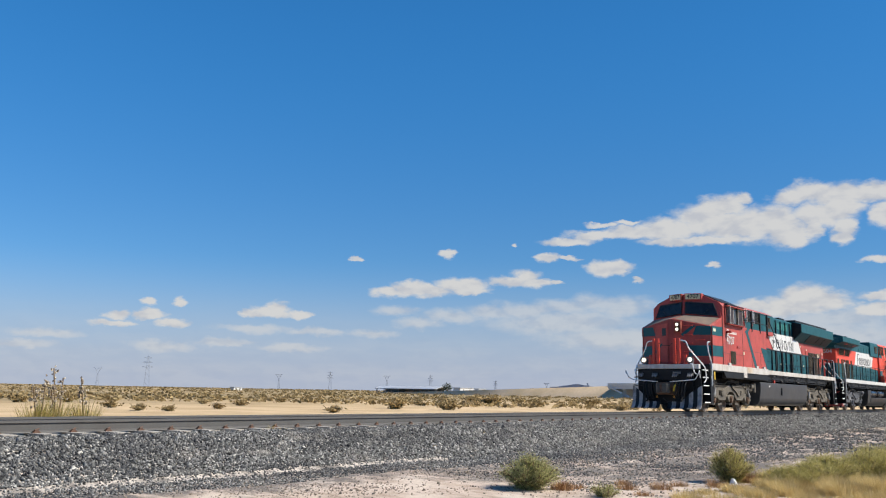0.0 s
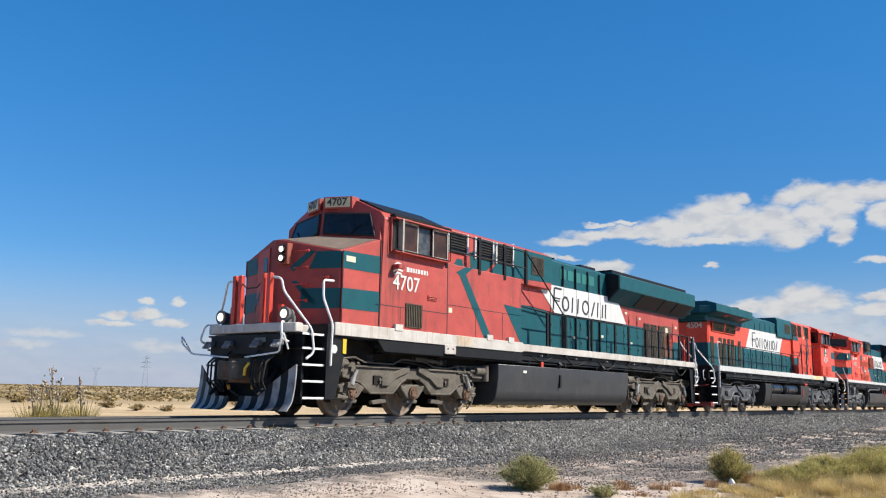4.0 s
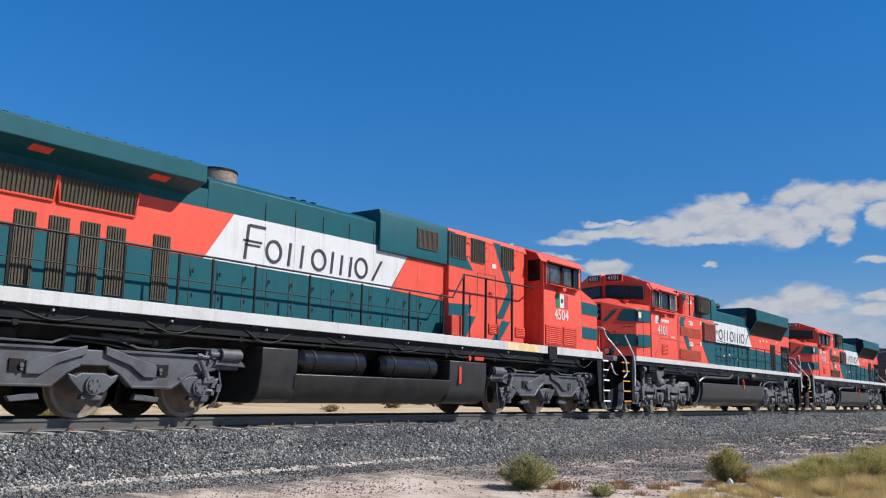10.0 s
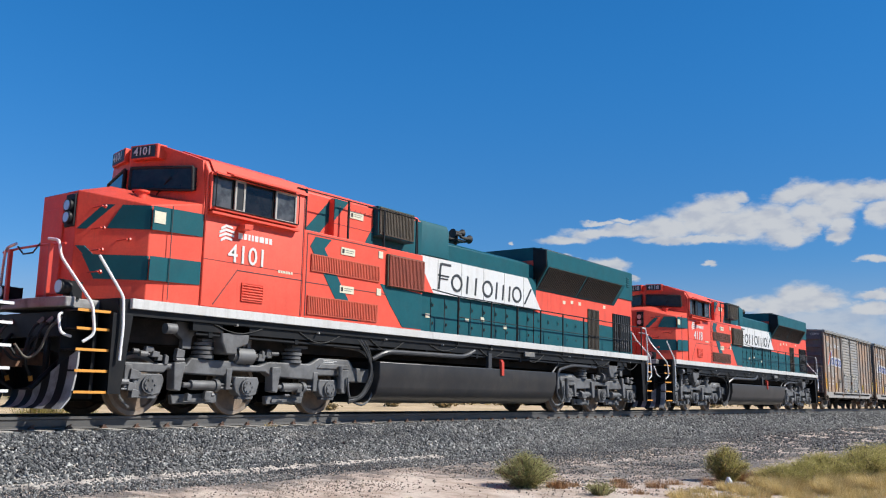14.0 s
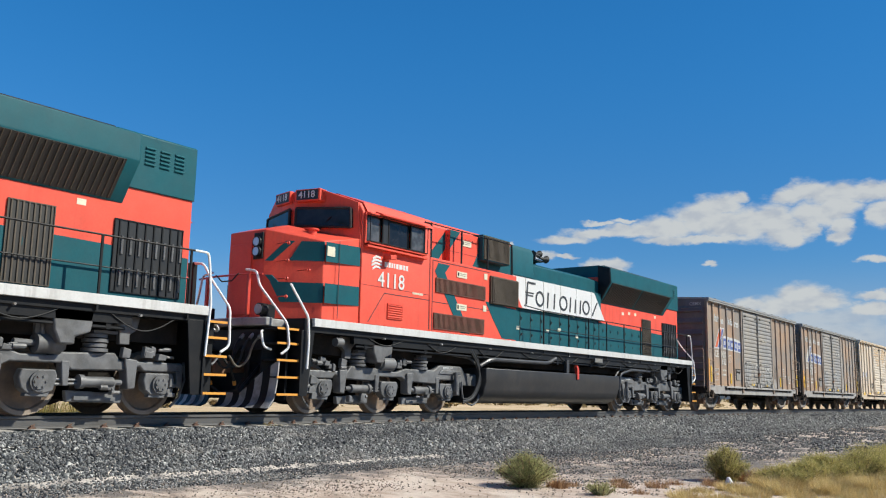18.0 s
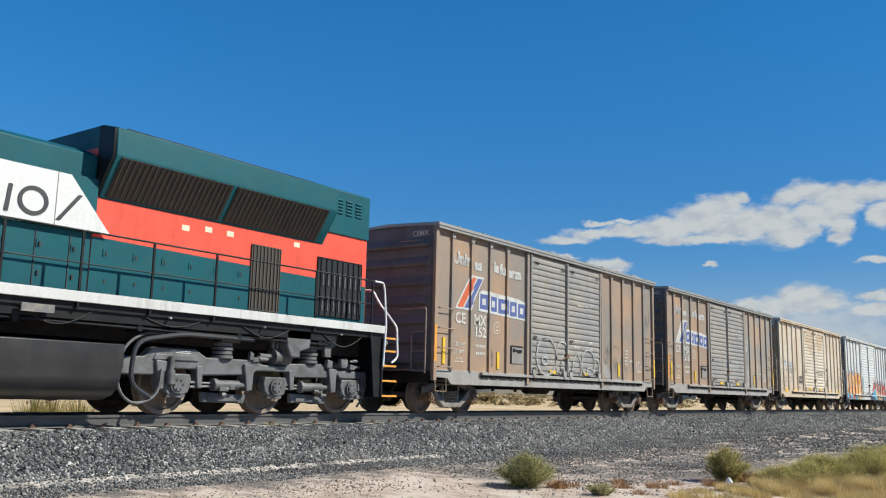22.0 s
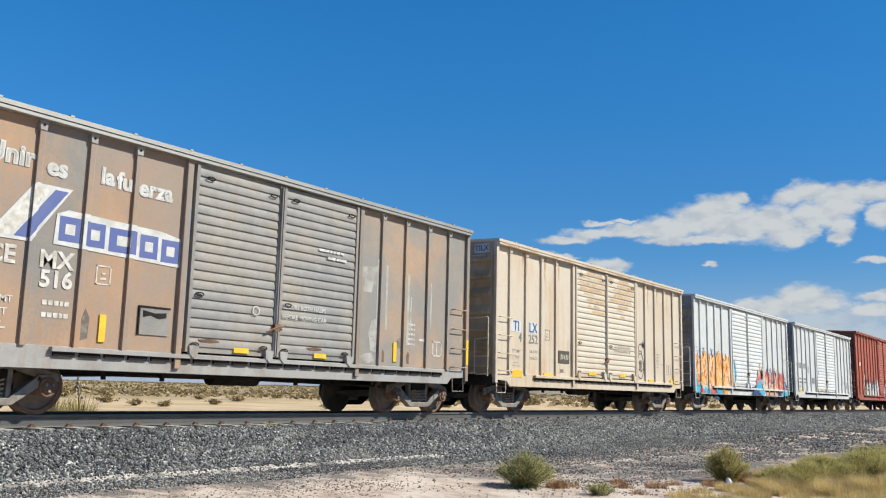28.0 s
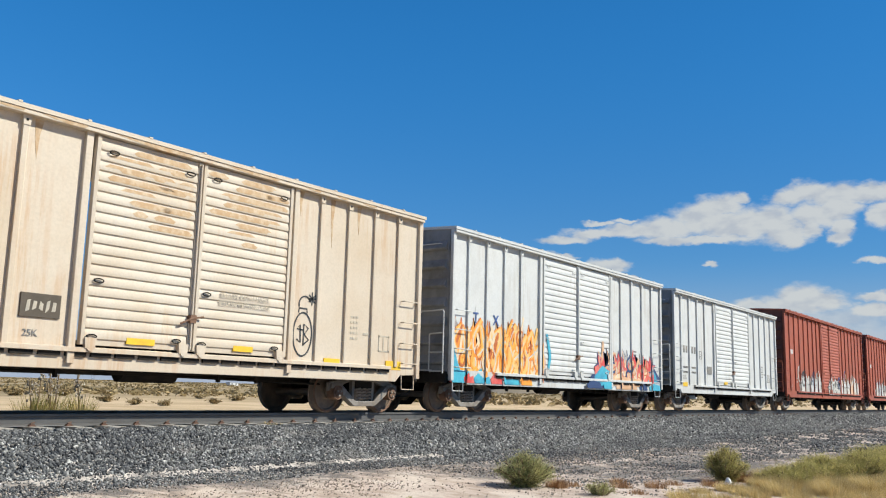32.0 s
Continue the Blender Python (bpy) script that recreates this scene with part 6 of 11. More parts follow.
    for n, a in enumerate((0.20, 1.00, 1.80, 2.60, 3.40)):
        lines = [curvy([(x * 1.03, z - 0.14) for x, z in pts], rng) for pts in fat_letter(a, n)]
        for layer, width, m in ((3, 0.27, SPRAY_RUST), (4, 0.24, SPRAY_ORANGE), (5, 0.13, SPRAY_YELLOW)):
            for pts in lines:
                ribbon(car, pts, width, half, layer, m, "orange flame-lettered graffiti" if layer == 4 else "")
        for pts in lines[:3]:
            ribbon(car, pts[1:-2], 0.04, half, 6, SPRAY_WHITE)
        for k in range(4):
            x0, z0 = a + rng.uniform(-0.1, 0.8), rng.uniform(1.1, 1.9)
            ribbon(car, curvy([(x0, z0), (x0 + 0.12, z0 + 0.25), (x0 + rng.uniform(0.0, 0.35), z0 + rng.uniform(0.4, 0.65))], rng), 0.11, half, 5, (SPRAY_ORANGE, SPRAY_YELLOW, SPRAY_CREAM, SPRAY_RUST)[k])
    for k in range(16):
        # loops and curls over the letters, then blue drips down to the sill
        cx, cz, r = 0.35 + 3.7 * rng.random(), rng.uniform(1.15, 1.95), rng.uniform(0.12, 0.26)
        ribbon(car, arc(cx, cz, r * 0.8, r, rng.uniform(0, 180), rng.uniform(250, 420), 10), rng.uniform(0.05, 0.10), half, 6, (SPRAY_RUST, SPRAY_CREAM, SPRAY_ORANGE, SPRAY_YELLOW)[k % 4])
    coat([(0.02, 0.86), (0.85, 0.86), (0.7, 1.0), (0.42, 1.02), (0.25, 1.30), (0.12, 1.62), (0.02, 1.55)], 14, SPRAY_CYAN, "cyan spray-painted foot")
    for a, w, m in ((0.10, 0.5, SPRAY_CYAN), (0.62, 0.4, SPRAY_RED), (1.05, 0.7, SPRAY_CYAN), (1.8, 0.5, SPRAY_RED), (2.35, 0.8, SPRAY_CYAN), (3.2, 0.6, SPRAY_ORANGE)):
        coat([(a, 0.72), (a + w, 0.72), (a + w * 0.9, 0.90), (a + w * 0.5, 0.86), (a + w * 0.2, 0.97), (a - 0.05, 0.84)], 14, m, "spray paint over the side sill")
    ribbon(car, curvy([(4.55, 1.15), (4.62, 1.6), (4.50, 2.1)], rng), 0.14, half, 2, SPRAY_CYAN)
    # piece over the rear panels: navy and cyan ground, red and tan letters
    coat([(6.9, 0.74), (12.55, 0.74), (12.55, 1.10), (11.9, 1.55), (11.4, 1.2), (9.0, 1.0), (8.0, 1.25), (7.2, 1.12)], 1, SPRAY_NAVY, "navy spray-painted ground")
    coat([(7.3, 0.80), (8.8, 0.82), (8.6, 1.2), (7.9, 1.42), (7.4, 1.1)], 2, SPRAY_CYAN)
    coat([(11.2, 0.85), (12.4, 0.85), (12.1, 1.3), (11.6, 1.45)], 2, SPRAY_CYAN)
    wild_piece(car, half, 7.5, 11.9, 0.95, 2.15, 0.62, (SPRAY_RED, SPRAY_TAN, SPRAY_RED, SPRAY_HAZE), SPRAY_NAVY, SPRAY_TAN, rng, "red and tan jagged graffiti")
    wild_piece(car, half, 8.4, 11.4, 0.95, 1.62, 0.50, (SPRAY_TAN, SPRAY_CREAM, SPRAY_RED), SPRAY_RUST, SPRAY_WHITE, rng, "tan jagged graffiti")
    for k in range(10):
        cx, cz, r = 8.3 + 3.2 * rng.random(), rng.uniform(1.15, 1.75), rng.uniform(0.14, 0.24)
        ribbon(car, arc(cx, cz, r, r, rng.uniform(0, 180), rng.uniform(240, 400), 10), 0.09, half, 6, (SPRAY_RED, SPRAY_NAVY, SPRAY_TAN)[k % 3])
    for a, w, m in ((6.9, 0.9, SPRAY_NAVY), (8.0, 0.7, SPRAY_CYAN), (9.0, 1.6, SPRAY_TAN), (10.8, 0.6, SPRAY_NAVY), (11.6, 0.9, SPRAY_CYAN)):
        coat([(a, 0.72), (a + w, 0.72), (a + w * 0.92, 0.90), (a + w * 0.4, 0.95), (a - 0.05, 0.84)], 14, m, "spray paint over the side sill")
    coat([(8.4, 0.82), (11.2, 0.82), (11.0, 1.06), (9.6, 1.12), (8.7, 1.02)], 7, SPRAY_TAN, "tan spray-painted foot")
    part("reporting_patch", Mesh().side(rect(1.05, 1.35, 2.0, 2.6), -half - 0.006, -half), WHITE_CAR, car)
    words("T", 1.07, 2.32, 0.26, -half - 0.012, LETTER_BLUE, car)
    words("X", 1.98, 2.32, 0.26, -half - 0.012, LETTER_BLUE, car)
    data_panel(car, half, STENCIL_DARK)
    car, half = boxcar(147.00, WHITE_CAR, WHITE_CAR, "chalky white boxcar with grey stencils", seed=5, end_paint=END_GREY)
    bars(car, 0.95, 2.18, (0.16, 0.16), 0.26, 0.10, -half - 0.004, STENCIL_DARK)
    bars(car, 1.80, 2.18, (0.16, 0.16), 0.26, 0.10, -half - 0.004, STENCIL_DARK)
    bars(car, 3.42, 1.45, (0.5,), 0.30, 0.1, -half - 0.012, STENCIL_DARK)
    data_panel(car, half, STENCIL_DARK)
    yellow_strips(car, half, ((0.85, 0.93, 0.45, 0.16), (5.2, 1.09, 0.4, 0.10)))
    # tall oxide-red cars
    for place, label in ((161.20, "tall oxide-red boxcar with silver graffiti"), (180.3, "tall oxide-red boxcar with faded graffiti")):
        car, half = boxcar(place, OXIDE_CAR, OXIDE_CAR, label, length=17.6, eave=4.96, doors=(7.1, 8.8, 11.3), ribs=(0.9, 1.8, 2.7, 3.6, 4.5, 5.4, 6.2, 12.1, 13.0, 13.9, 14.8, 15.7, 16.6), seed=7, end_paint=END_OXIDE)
        rng = random.Random(int(place))
        where = dict(ribs=(0.9, 1.8, 2.7, 3.6, 4.5, 5.4, 6.2, 12.1, 13.0, 13.9, 14.8, 15.7, 16.6), doors=(7.1, 11.3))
        for x0, x1, top, fills in ((2.6, 6.9, 2.35, (STENCIL, SPRAY_HAZE, SPRAY_WHITE)), (8.4, 11.0, 2.25, (SPRAY_HAZE, STENCIL)), (11.5, 16.2, 2.45, (SPRAY_WHITE, STENCIL, SPRAY_TAN))):
            painted(car, [(x0, 0.90), (x1, 0.92), (x1 + 0.1, 1.5), (x1 - 0.6, 1.75), ((x0 + x1) / 2, 1.6), (x0 + 0.5, 1.8), (x0 - 0.1, 1.4)], half, 1, fills[1], "graffiti", "silver spray-painted ground", **where)
            wild_piece(car, half, x0, x1, 0.92, top - 0.25, 1.05, fills, LETTER, SPRAY_WHITE, rng, "silver jagged graffiti with dark outlines", **where)
            for k in range(9):
                cx, cz, r = x0 + (x1 - x0) * rng.random(), rng.uniform(1.15, top - 0.45), rng.uniform(0.16, 0.34)
                ribbon(car, arc(cx, cz, r, r * 1.2, rng.uniform(0, 180), rng.uniform(230, 420), 10), 0.11, half, 1, (LETTER, fills[0], SPRAY_NAVY, fills[1])[k % 4], **where)
        bars(car, 1.05, 2.85, (0.5,), 0.22, 0.1, -half - 0.004, SPRAY_WHITE)
        data_panel(car, half, STENCIL)


build_boxcars()


# ---- locomotives ----
def truck_bits(parent, x, z, s, metal, rng, n=7, dx=0.35, dz=0.12):
    """Small valves, brackets and unions that crowd the ends of a truck frame."""
    for i in range(n):
        a, b = x + rng.uniform(-dx, dx), z + rng.uniform(-dz, dz)
        w, h = rng.uniform(0.03, 0.10), rng.uniform(0.03, 0.09)
        if i % 3 == 0:
            part("pipe_union", Mesh().rod((a - w, s * 1.20, b), (a + w, s * 1.20, b), h * 0.55, 8), metal, parent)
        else:
            part("valve_block", Mesh().side([(a - w, b - h), (a + w * 0.8, b - h), (a + w, b + h * 0.6), (a - w * 0.7, b + h)], s * 1.14, s * (1.20 + 0.05 * rng.random())), metal, parent, bevel=0.01)


def loco_truck(parent, axles, style, metal, r=0.52, tank_side=1):
    """Three-axle truck: cast side frames, journal boxes, springs, dampers, brake cylinders, sand pipes and wheel pairs."""
    c = axles[1]
    rng = random.Random(int(c * 100) + len(style))
    g = lambda u: c + u * tank_side
    poly = lambda pts: [(g(a), b) for a, b in pts]
    for s in (-1, 1):
        y0, y1 = s * 1.00, s * 1.18
        if style == "wave":
            outline = [(-2.9, 0.84), (-2.9, 0.98), (-2.5, 1.06), (-0.6, 1.07), (0.6, 1.07), (2.5, 1.06), (2.9, 0.98), (2.9, 0.84), (2.35, 0.84), (1.80, 0.72), (1.45, 0.50), (0.70, 0.50), (0.45, 0.72), (0.25, 0.82),
                       (-0.25, 0.82), (-0.45, 0.72), (-0.70, 0.50), (-1.45, 0.50), (-1.80, 0.72), (-2.35, 0.84)]
            frame_part = part("truck_frame", Mesh().side(poly(outline), y0, y1), metal, parent, "deep cast steel truck side frame", bevel=0.02)
            for d in (-1, 1):
                # inclined ribs that meet over the middle axle, and a boss at their foot
                rib = [(-1.12 * d, 0.66), (-1.12 * d, 0.86), (-0.16 * d, 1.13), (-0.16 * d, 0.99), (-0.62 * d, 0.84), (-0.88 * d, 0.66)]
                part("frame_rib", Mesh().side(poly(rib), s * 1.17, s * 1.235), metal, frame_part, "inclined casting rib", bevel=0.014)
                part("frame_boss", Mesh().side(poly([(-1.36 * d, 0.70), (-1.14 * d, 0.70), (-1.14 * d, 0.88), (-1.36 * d, 0.88)]), s * 1.17, s * 1.21), UNDER, frame_part)
                part("bolt_head", Mesh().rod((g(-1.19 * d), s * 1.20, 0.79), (g(-1.19 * d), s * 1.25, 0.79), 0.035, 8).rod((g(-1.19 * d), s * 1.20, 0.73), (g(-1.19 * d), s * 1.25, 0.73), 0.022, 8), metal, frame_part)
                lip = [(g(a * d), s * 1.185, b) for a, b in ((0.25, 0.825), (0.45, 0.725), (0.70, 0.505), (1.45, 0.505), (1.80, 0.725), (2.35, 0.845))]
                part("frame_lip", Mesh().tube(lip, 0.026, 6), metal, frame_part)
                part("top_flange", Mesh().side(poly([(0.25 * d, 1.05), (2.5 * d, 1.04), (2.5 * d, 1.075), (0.25 * d, 1.09)]), s * 1.0, s * 1.225), metal, frame_part)
                dp = Mesh().rod((g(d * 1.98), s * 1.26, 0.98), (g(d * 2.08), s * 1.26, 0.80), 0.042, 10).rod((g(d * 2.08), s * 1.26, 0.80), (g(d * 2.14), s * 1.26, 0.66), 0.060, 10)
                part("damper", dp, PLOW if metal is TRUCK_TAN else TRUCK_GREY, parent, "slanted shock absorber")
                part("damper_foot", Mesh().side(poly([(d * 2.02, 0.58), (d * 2.30, 0.60), (d * 2.26, 0.72), (d * 2.06, 0.70)]), s * 1.16, s * 1.30), metal, parent, bevel=0.015)
                cyl = Mesh().rod((g(d * 2.42), s * 1.20, 1.10), (g(d * 2.86), s * 1.20, 1.10), 0.125, 16).rod((g(d * 2.86), s * 1.20, 1.10), (g(d * 2.90), s * 1.20, 1.10), 0.09, 14).rod((g(d * 2.22), s * 1.20, 1.10), (g(d * 2.42), s * 1.20, 1.10), 0.06, 12)
                part("brake_cylinder", cyl, metal, parent, "brake air cylinder")
                part("cylinder_bracket", Mesh().side(poly([(d * 2.30, 0.92), (d * 3.02, 0.90), (d * 2.92, 1.00), (d * 2.36, 1.02)]), s * 1.10, s * 1.24), metal, parent, bevel=0.012)
                truck_bits(parent, g(d * 2.05), 1.06, s, metal, rng, 8, 0.30, 0.10)
                truck_bits(parent, g(d * 2.28), 0.48, s, metal, rng, 6, 0.16, 0.14)
                hanger = [(g(d * 2.50), s * 1.10, 0.86), (g(d * 2.54), s * 1.14, 0.55), (g(d * 2.46), s * 1.12, 0.30), (g(d * 2.34), s * 1.05, 0.16)]
                part("sand_pipe", Mesh().tube(hanger, 0.024, 6), metal, parent)
                part("brake_shoe", Mesh().side(poly([(d * 2.36, 0.30), (d * 2.50, 0.32), (d * 2.52, 0.72), (d * 2.42, 0.72)]), s * 0.72, s * 0.90), UNDER, parent)
                part("brake_beam", Mesh().side(poly([(d * 0.80, 0.30), (d * 1.25, 0.26), (d * 1.30, 0.34), (d * 0.84, 0.40)]), s * 1.0, s * 1.10), metal, parent, bevel=0.01)
            cy = Mesh().rod((g(0.10), s * 1.12, 1.30), (g(0.62), s * 1.12, 1.28), 0.065, 12).rod((g(0.62), s * 1.12, 1.28), (g(1.05), s * 1.12, 1.25), 0.048, 12).rod((g(1.05), s * 1.12, 1.25), (g(1.14), s * 1.12, 1.245), 0.07, 10)
            part("yaw_damper", cy, metal, parent, "horizontal yaw damper")
            for a in (-1.35, 1.35):
                stack = Mesh()
                for k in range(5):
                    stack.rod((g(a), s * 0.92, 1.06 + k * 0.055), (g(a), s * 0.92, 1.105 + k * 0.055), 0.19 - 0.012 * (k % 2), 16)
                part("rubber_spring", stack, RUBBER, parent, "stacked rubber spring")
            pipe = [(-2.5, 1.20), (-2.0, 1.24), (-1.7, 1.15), (-0.75, 1.14), (-0.45, 1.26), (0.35, 1.24), (0.75, 1.13), (1.3, 1.12), (1.75, 1.19), (2.6, 1.20)]
            part("brake_pipe", Mesh().tube([(g(a), s * 1.22, b) for a, b in pipe], 0.020, 6), metal, parent, "bent brake pipe along the frame")
            part("cable", Mesh().tube([(g(a - 0.1), s * 1.17, b - 0.05 + 0.03 * math.sin(i * 2.3)) for i, (a, b) in enumerate(pipe)], 0.016, 6), RUBBER, parent)
            wing = [(-0.44, 0.70), (-0.30, 0.66), (-0.20, 0.71), (0.20, 0.71), (0.30, 0.66), (0.44, 0.70), (0.40, 0.60), (0.20, 0.40), (-0.20, 0.40), (-0.40, 0.60)]
        else:
            # cast beam with a raised head block beside the fuel tank
            outline = [(-3.42, 0.66), (-3.42, 0.95), (-2.92, 0.97), (-2.78, 1.13), (-1.88, 1.13), (-1.64, 1.00), (-0.55, 1.00), (-0.30, 0.92), (0.20, 0.92), (0.30, 0.97), (1.25, 1.00), (1.35, 0.88), (2.55, 0.88), (2.60, 0.72),
                       (1.80, 0.72), (1.72, 0.80), (1.45, 0.72), (0.52, 0.70), (0.40, 0.80), (-0.45, 0.80), (-0.60, 0.72), (-1.73, 0.68), (-1.85, 0.78), (-2.60, 0.78), (-2.72, 0.66)]
            frame_part = part("truck_frame", Mesh().side(poly(outline), y0, y1), metal, parent, "cast steel beam truck frame with a raised head block", bevel=0.025)
            part("head_block", Mesh().side(poly([(-2.70, 1.02), (-1.92, 1.02), (-1.82, 0.92), (-2.76, 0.92)]), s * 1.17, s * 1.21), metal, frame_part, bevel=0.015)
            for k, zz in enumerate((1.075, 1.045)):
                part("plain_marking_bar", Mesh().side(poly([(-2.40 + 0.1 * k, zz), (-2.0, zz), (-2.0, zz + 0.012), (-2.40 + 0.1 * k, zz + 0.012)]), s * 1.179, s * 1.185), LETTER_WHITE, frame_part)
            for a in (-2.62, -0.72, 1.50):
                leg = [(a - 0.10, 0.92), (a + 0.14, 0.90), (a + 0.12, 0.44), (a - 0.02, 0.42), (a - 0.06, 0.70)]
                part("pedestal_leg", Mesh().side(poly(leg), s * 1.02, s * 1.235), metal, frame_part, bevel=0.018)
            for a in (-1.78, 0.42, 2.50):
                part("pedestal_leg", Mesh().side(poly([(a - 0.08, 0.84), (a + 0.06, 0.84), (a + 0.06, 0.46), (a - 0.04, 0.46)]), s * 1.02, s * 1.20), metal, frame_part, bevel=0.015)
            for a in (-1.22, 0.95):
                stack = Mesh()
                for k in range(4):
                    stack.rod((g(a), s * 1.06, 1.00 + k * 0.075), (g(a), s * 1.06, 1.055 + k * 0.075), 0.205 - 0.02 * (k % 2), 18)
                stack.box(g(a) - 0.12, g(a) + 0.30, s * 0.95, s * 1.20, 1.29, 1.34)
                part("rubber_spring", stack, metal, parent, "stacked rubber spring")
            for a in (-1.15, 0.98):
                part("brake_cylinder", Mesh().rod((g(a - 0.25), s * 1.16, 0.53), (g(a + 0.26), s * 1.16, 0.53), 0.085, 14).rod((g(a + 0.26), s * 1.16, 0.53), (g(a + 0.42), s * 1.16, 0.53), 0.045, 10).rod((g(a - 0.33), s * 1.16, 0.53), (g(a - 0.25), s * 1.16, 0.53), 0.11, 14), metal, parent, "horizontal brake cylinder")
                part("brake_link", Mesh().rod((g(a - 0.80), s * 1.14, 0.56), (g(a - 0.3), s * 1.14, 0.55), 0.022, 8).rod((g(a - 0.80), s * 1.14, 0.48), (g(a - 0.3), s * 1.14, 0.50), 0.022, 8), metal, parent)
                part("brake_beam", Mesh().side(poly([(a - 0.42, 0.22), (a + 0.52, 0.20), (a + 0.55, 0.36), (a - 0.46, 0.40)]), s * 0.95, s * 1.05), metal, parent, bevel=0.015)
                part("beam_plate", Mesh().side(poly([(a - 0.32, 0.25), (a + 0.40, 0.24), (a + 0.40, 0.30), (a - 0.32, 0.31)]), s * 1.04, s * 1.08), metal, parent)
                truck_bits(parent, g(a), 0.42, s, metal, rng, 5, 0.35, 0.10)
            cyl = Mesh().rod((g(-0.10), s * 1.16, 1.08), (g(0.30), s * 1.16, 1.08), 0.15, 18).rod((g(0.30), s * 1.16, 1.08), (g(0.36), s * 1.16, 1.08), 0.10, 14).rod((g(-0.42), s * 1.16, 1.09), (g(-0.10), s * 1.16, 1.08), 0.05, 10)
            part("air_cylinder", cyl, metal, parent, "round brake air cylinder")
            part("cylinder_mast", Mesh().side(poly([(-0.10, 1.18), (0.10, 1.18), (0.10, 1.42), (-0.10, 1.42)]), s * 1.08, s * 1.16).rod((g(0.0), s * 1.18, 1.22), (g(0.0), s * 1.18, 1.40), 0.035, 8), metal, parent, bevel=0.01)
            truck_bits(parent, g(-0.45), 1.08, s, metal, rng, 7, 0.22, 0.08)
            truck_bits(parent, g(1.9), 1.03, s, metal, rng, 11, 0.55, 0.09)
            truck_bits(parent, g(2.45), 0.55, s, metal, rng, 6, 0.14, 0.20)
            part("sand_box", Mesh().side(poly([(1.15, 1.60), (1.65, 1.60), (1.60, 1.38), (1.48, 1.30), (1.48, 1.14), (1.30, 1.14), (1.28, 1.36), (1.18, 1.42)]), s * 1.10, s * 1.20), metal, parent, bevel=0.01)
            dp = Mesh().rod((g(-2.44), s * 1.26, 0.52), (g(-2.44), s * 1.26, 0.76), 0.075, 12).rod((g(-2.44), s * 1.26, 0.76), (g(-2.43), s * 1.26, 0.98), 0.05, 10)
            part("damper", dp, metal, parent, "upright shock absorber")
            hose = [(-2.2, 1.38), (-3.04, 1.34), (-3.36, 1.12), (-3.48, 0.77), (-3.42, 0.38), (-3.15, 0.17), (-2.80, 0.26), (-2.66, 0.42), (-2.64, 0.76)]
            part("sand_hose", Mesh().tube(round_corner([(g(a), s * 1.28, b) for a, b in hose], 0.18, 3), 0.026, 7), metal, parent, "looped sanding hose")
            tail = [(2.62, 0.90), (2.66, 0.60), (2.56, 0.30), (2.40, 0.15)]
            part("sand_pipe", Mesh().tube([(g(a), s * 1.12, b) for a, b in tail], 0.024, 6), metal, parent)
            wing = [(-0.26, 0.70), (0.26, 0.70), (0.30, 0.60), (0.24, 0.38), (0.10, 0.34), (-0.16, 0.34), (-0.26, 0.42), (-0.30, 0.58)]
        for x in axles:
            jb = part("journal_box", Mesh().side([(x + a, b) for a, b in wing], s * 1.02, s * 1.20), metal, parent, "cast axle journal box", bevel=0.02)
            part("axle_cap", Mesh().rod((x, s * 1.19, r), (x, s * 1.245, r), 0.15, 20).rod((x, s * 1.245, r), (x, s * 1.265, r), 0.115, 18), RUST if metal is TRUCK_TAN else metal, jb, "round axle cap")
            for k in range(6):
                a = k * math.tau / 6
                part("cap_bolt", Mesh().rod((x + 0.085 * math.cos(a), s * 1.262, r + 0.085 * math.sin(a)), (x + 0.085 * math.cos(a), s * 1.282, r + 0.085 * math.sin(a)), 0.018, 6), metal, jb)
            part("box_retainer", Mesh().side([(x - 0.19, 0.30), (x + 0.17, 0.29), (x + 0.20, 0.36), (x - 0.16, 0.38)], s * 1.06, s * 1.18), metal, jb, bevel=0.012)
    part("truck_bolster", Mesh().box(axles[0] - 0.7, axles[2] + 0.7, -0.62, 0.62, 0.62, 0.98), UNDER, parent)
    for x in axles:
        part("traction_motor", Mesh().rod((x + 0.55, -0.55, 0.50), (x + 0.55, 0.55, 0.50), 0.34, 14), UNDER, parent)
        part("motor_case", Mesh().side([(x - 0.35, 0.22), (x + 0.85, 0.22), (x + 0.9, 0.9), (x - 0.4, 0.9)], -0.55, 0.55), UNDER, parent, bevel=0.03)
        wheelset(parent, x, r, WHEEL)


def stanchions(parent, xs, z0, z1, y, material, wide=0.045, deep=0.03):
    for x in xs:
        part("stanchion", Mesh().box(x - wide / 2, x + wide / 2, -y - deep / 2, -y + deep / 2, z0, z1).both(), material, parent, bevel=0.004)


def rail_line(parent, pts, material, r=0.017, label="", both=True, name="handrail"):
    mb = Mesh().tube(pts, r, 8)
    if both:
        mb.both()
    part(name, mb, material, parent, label)


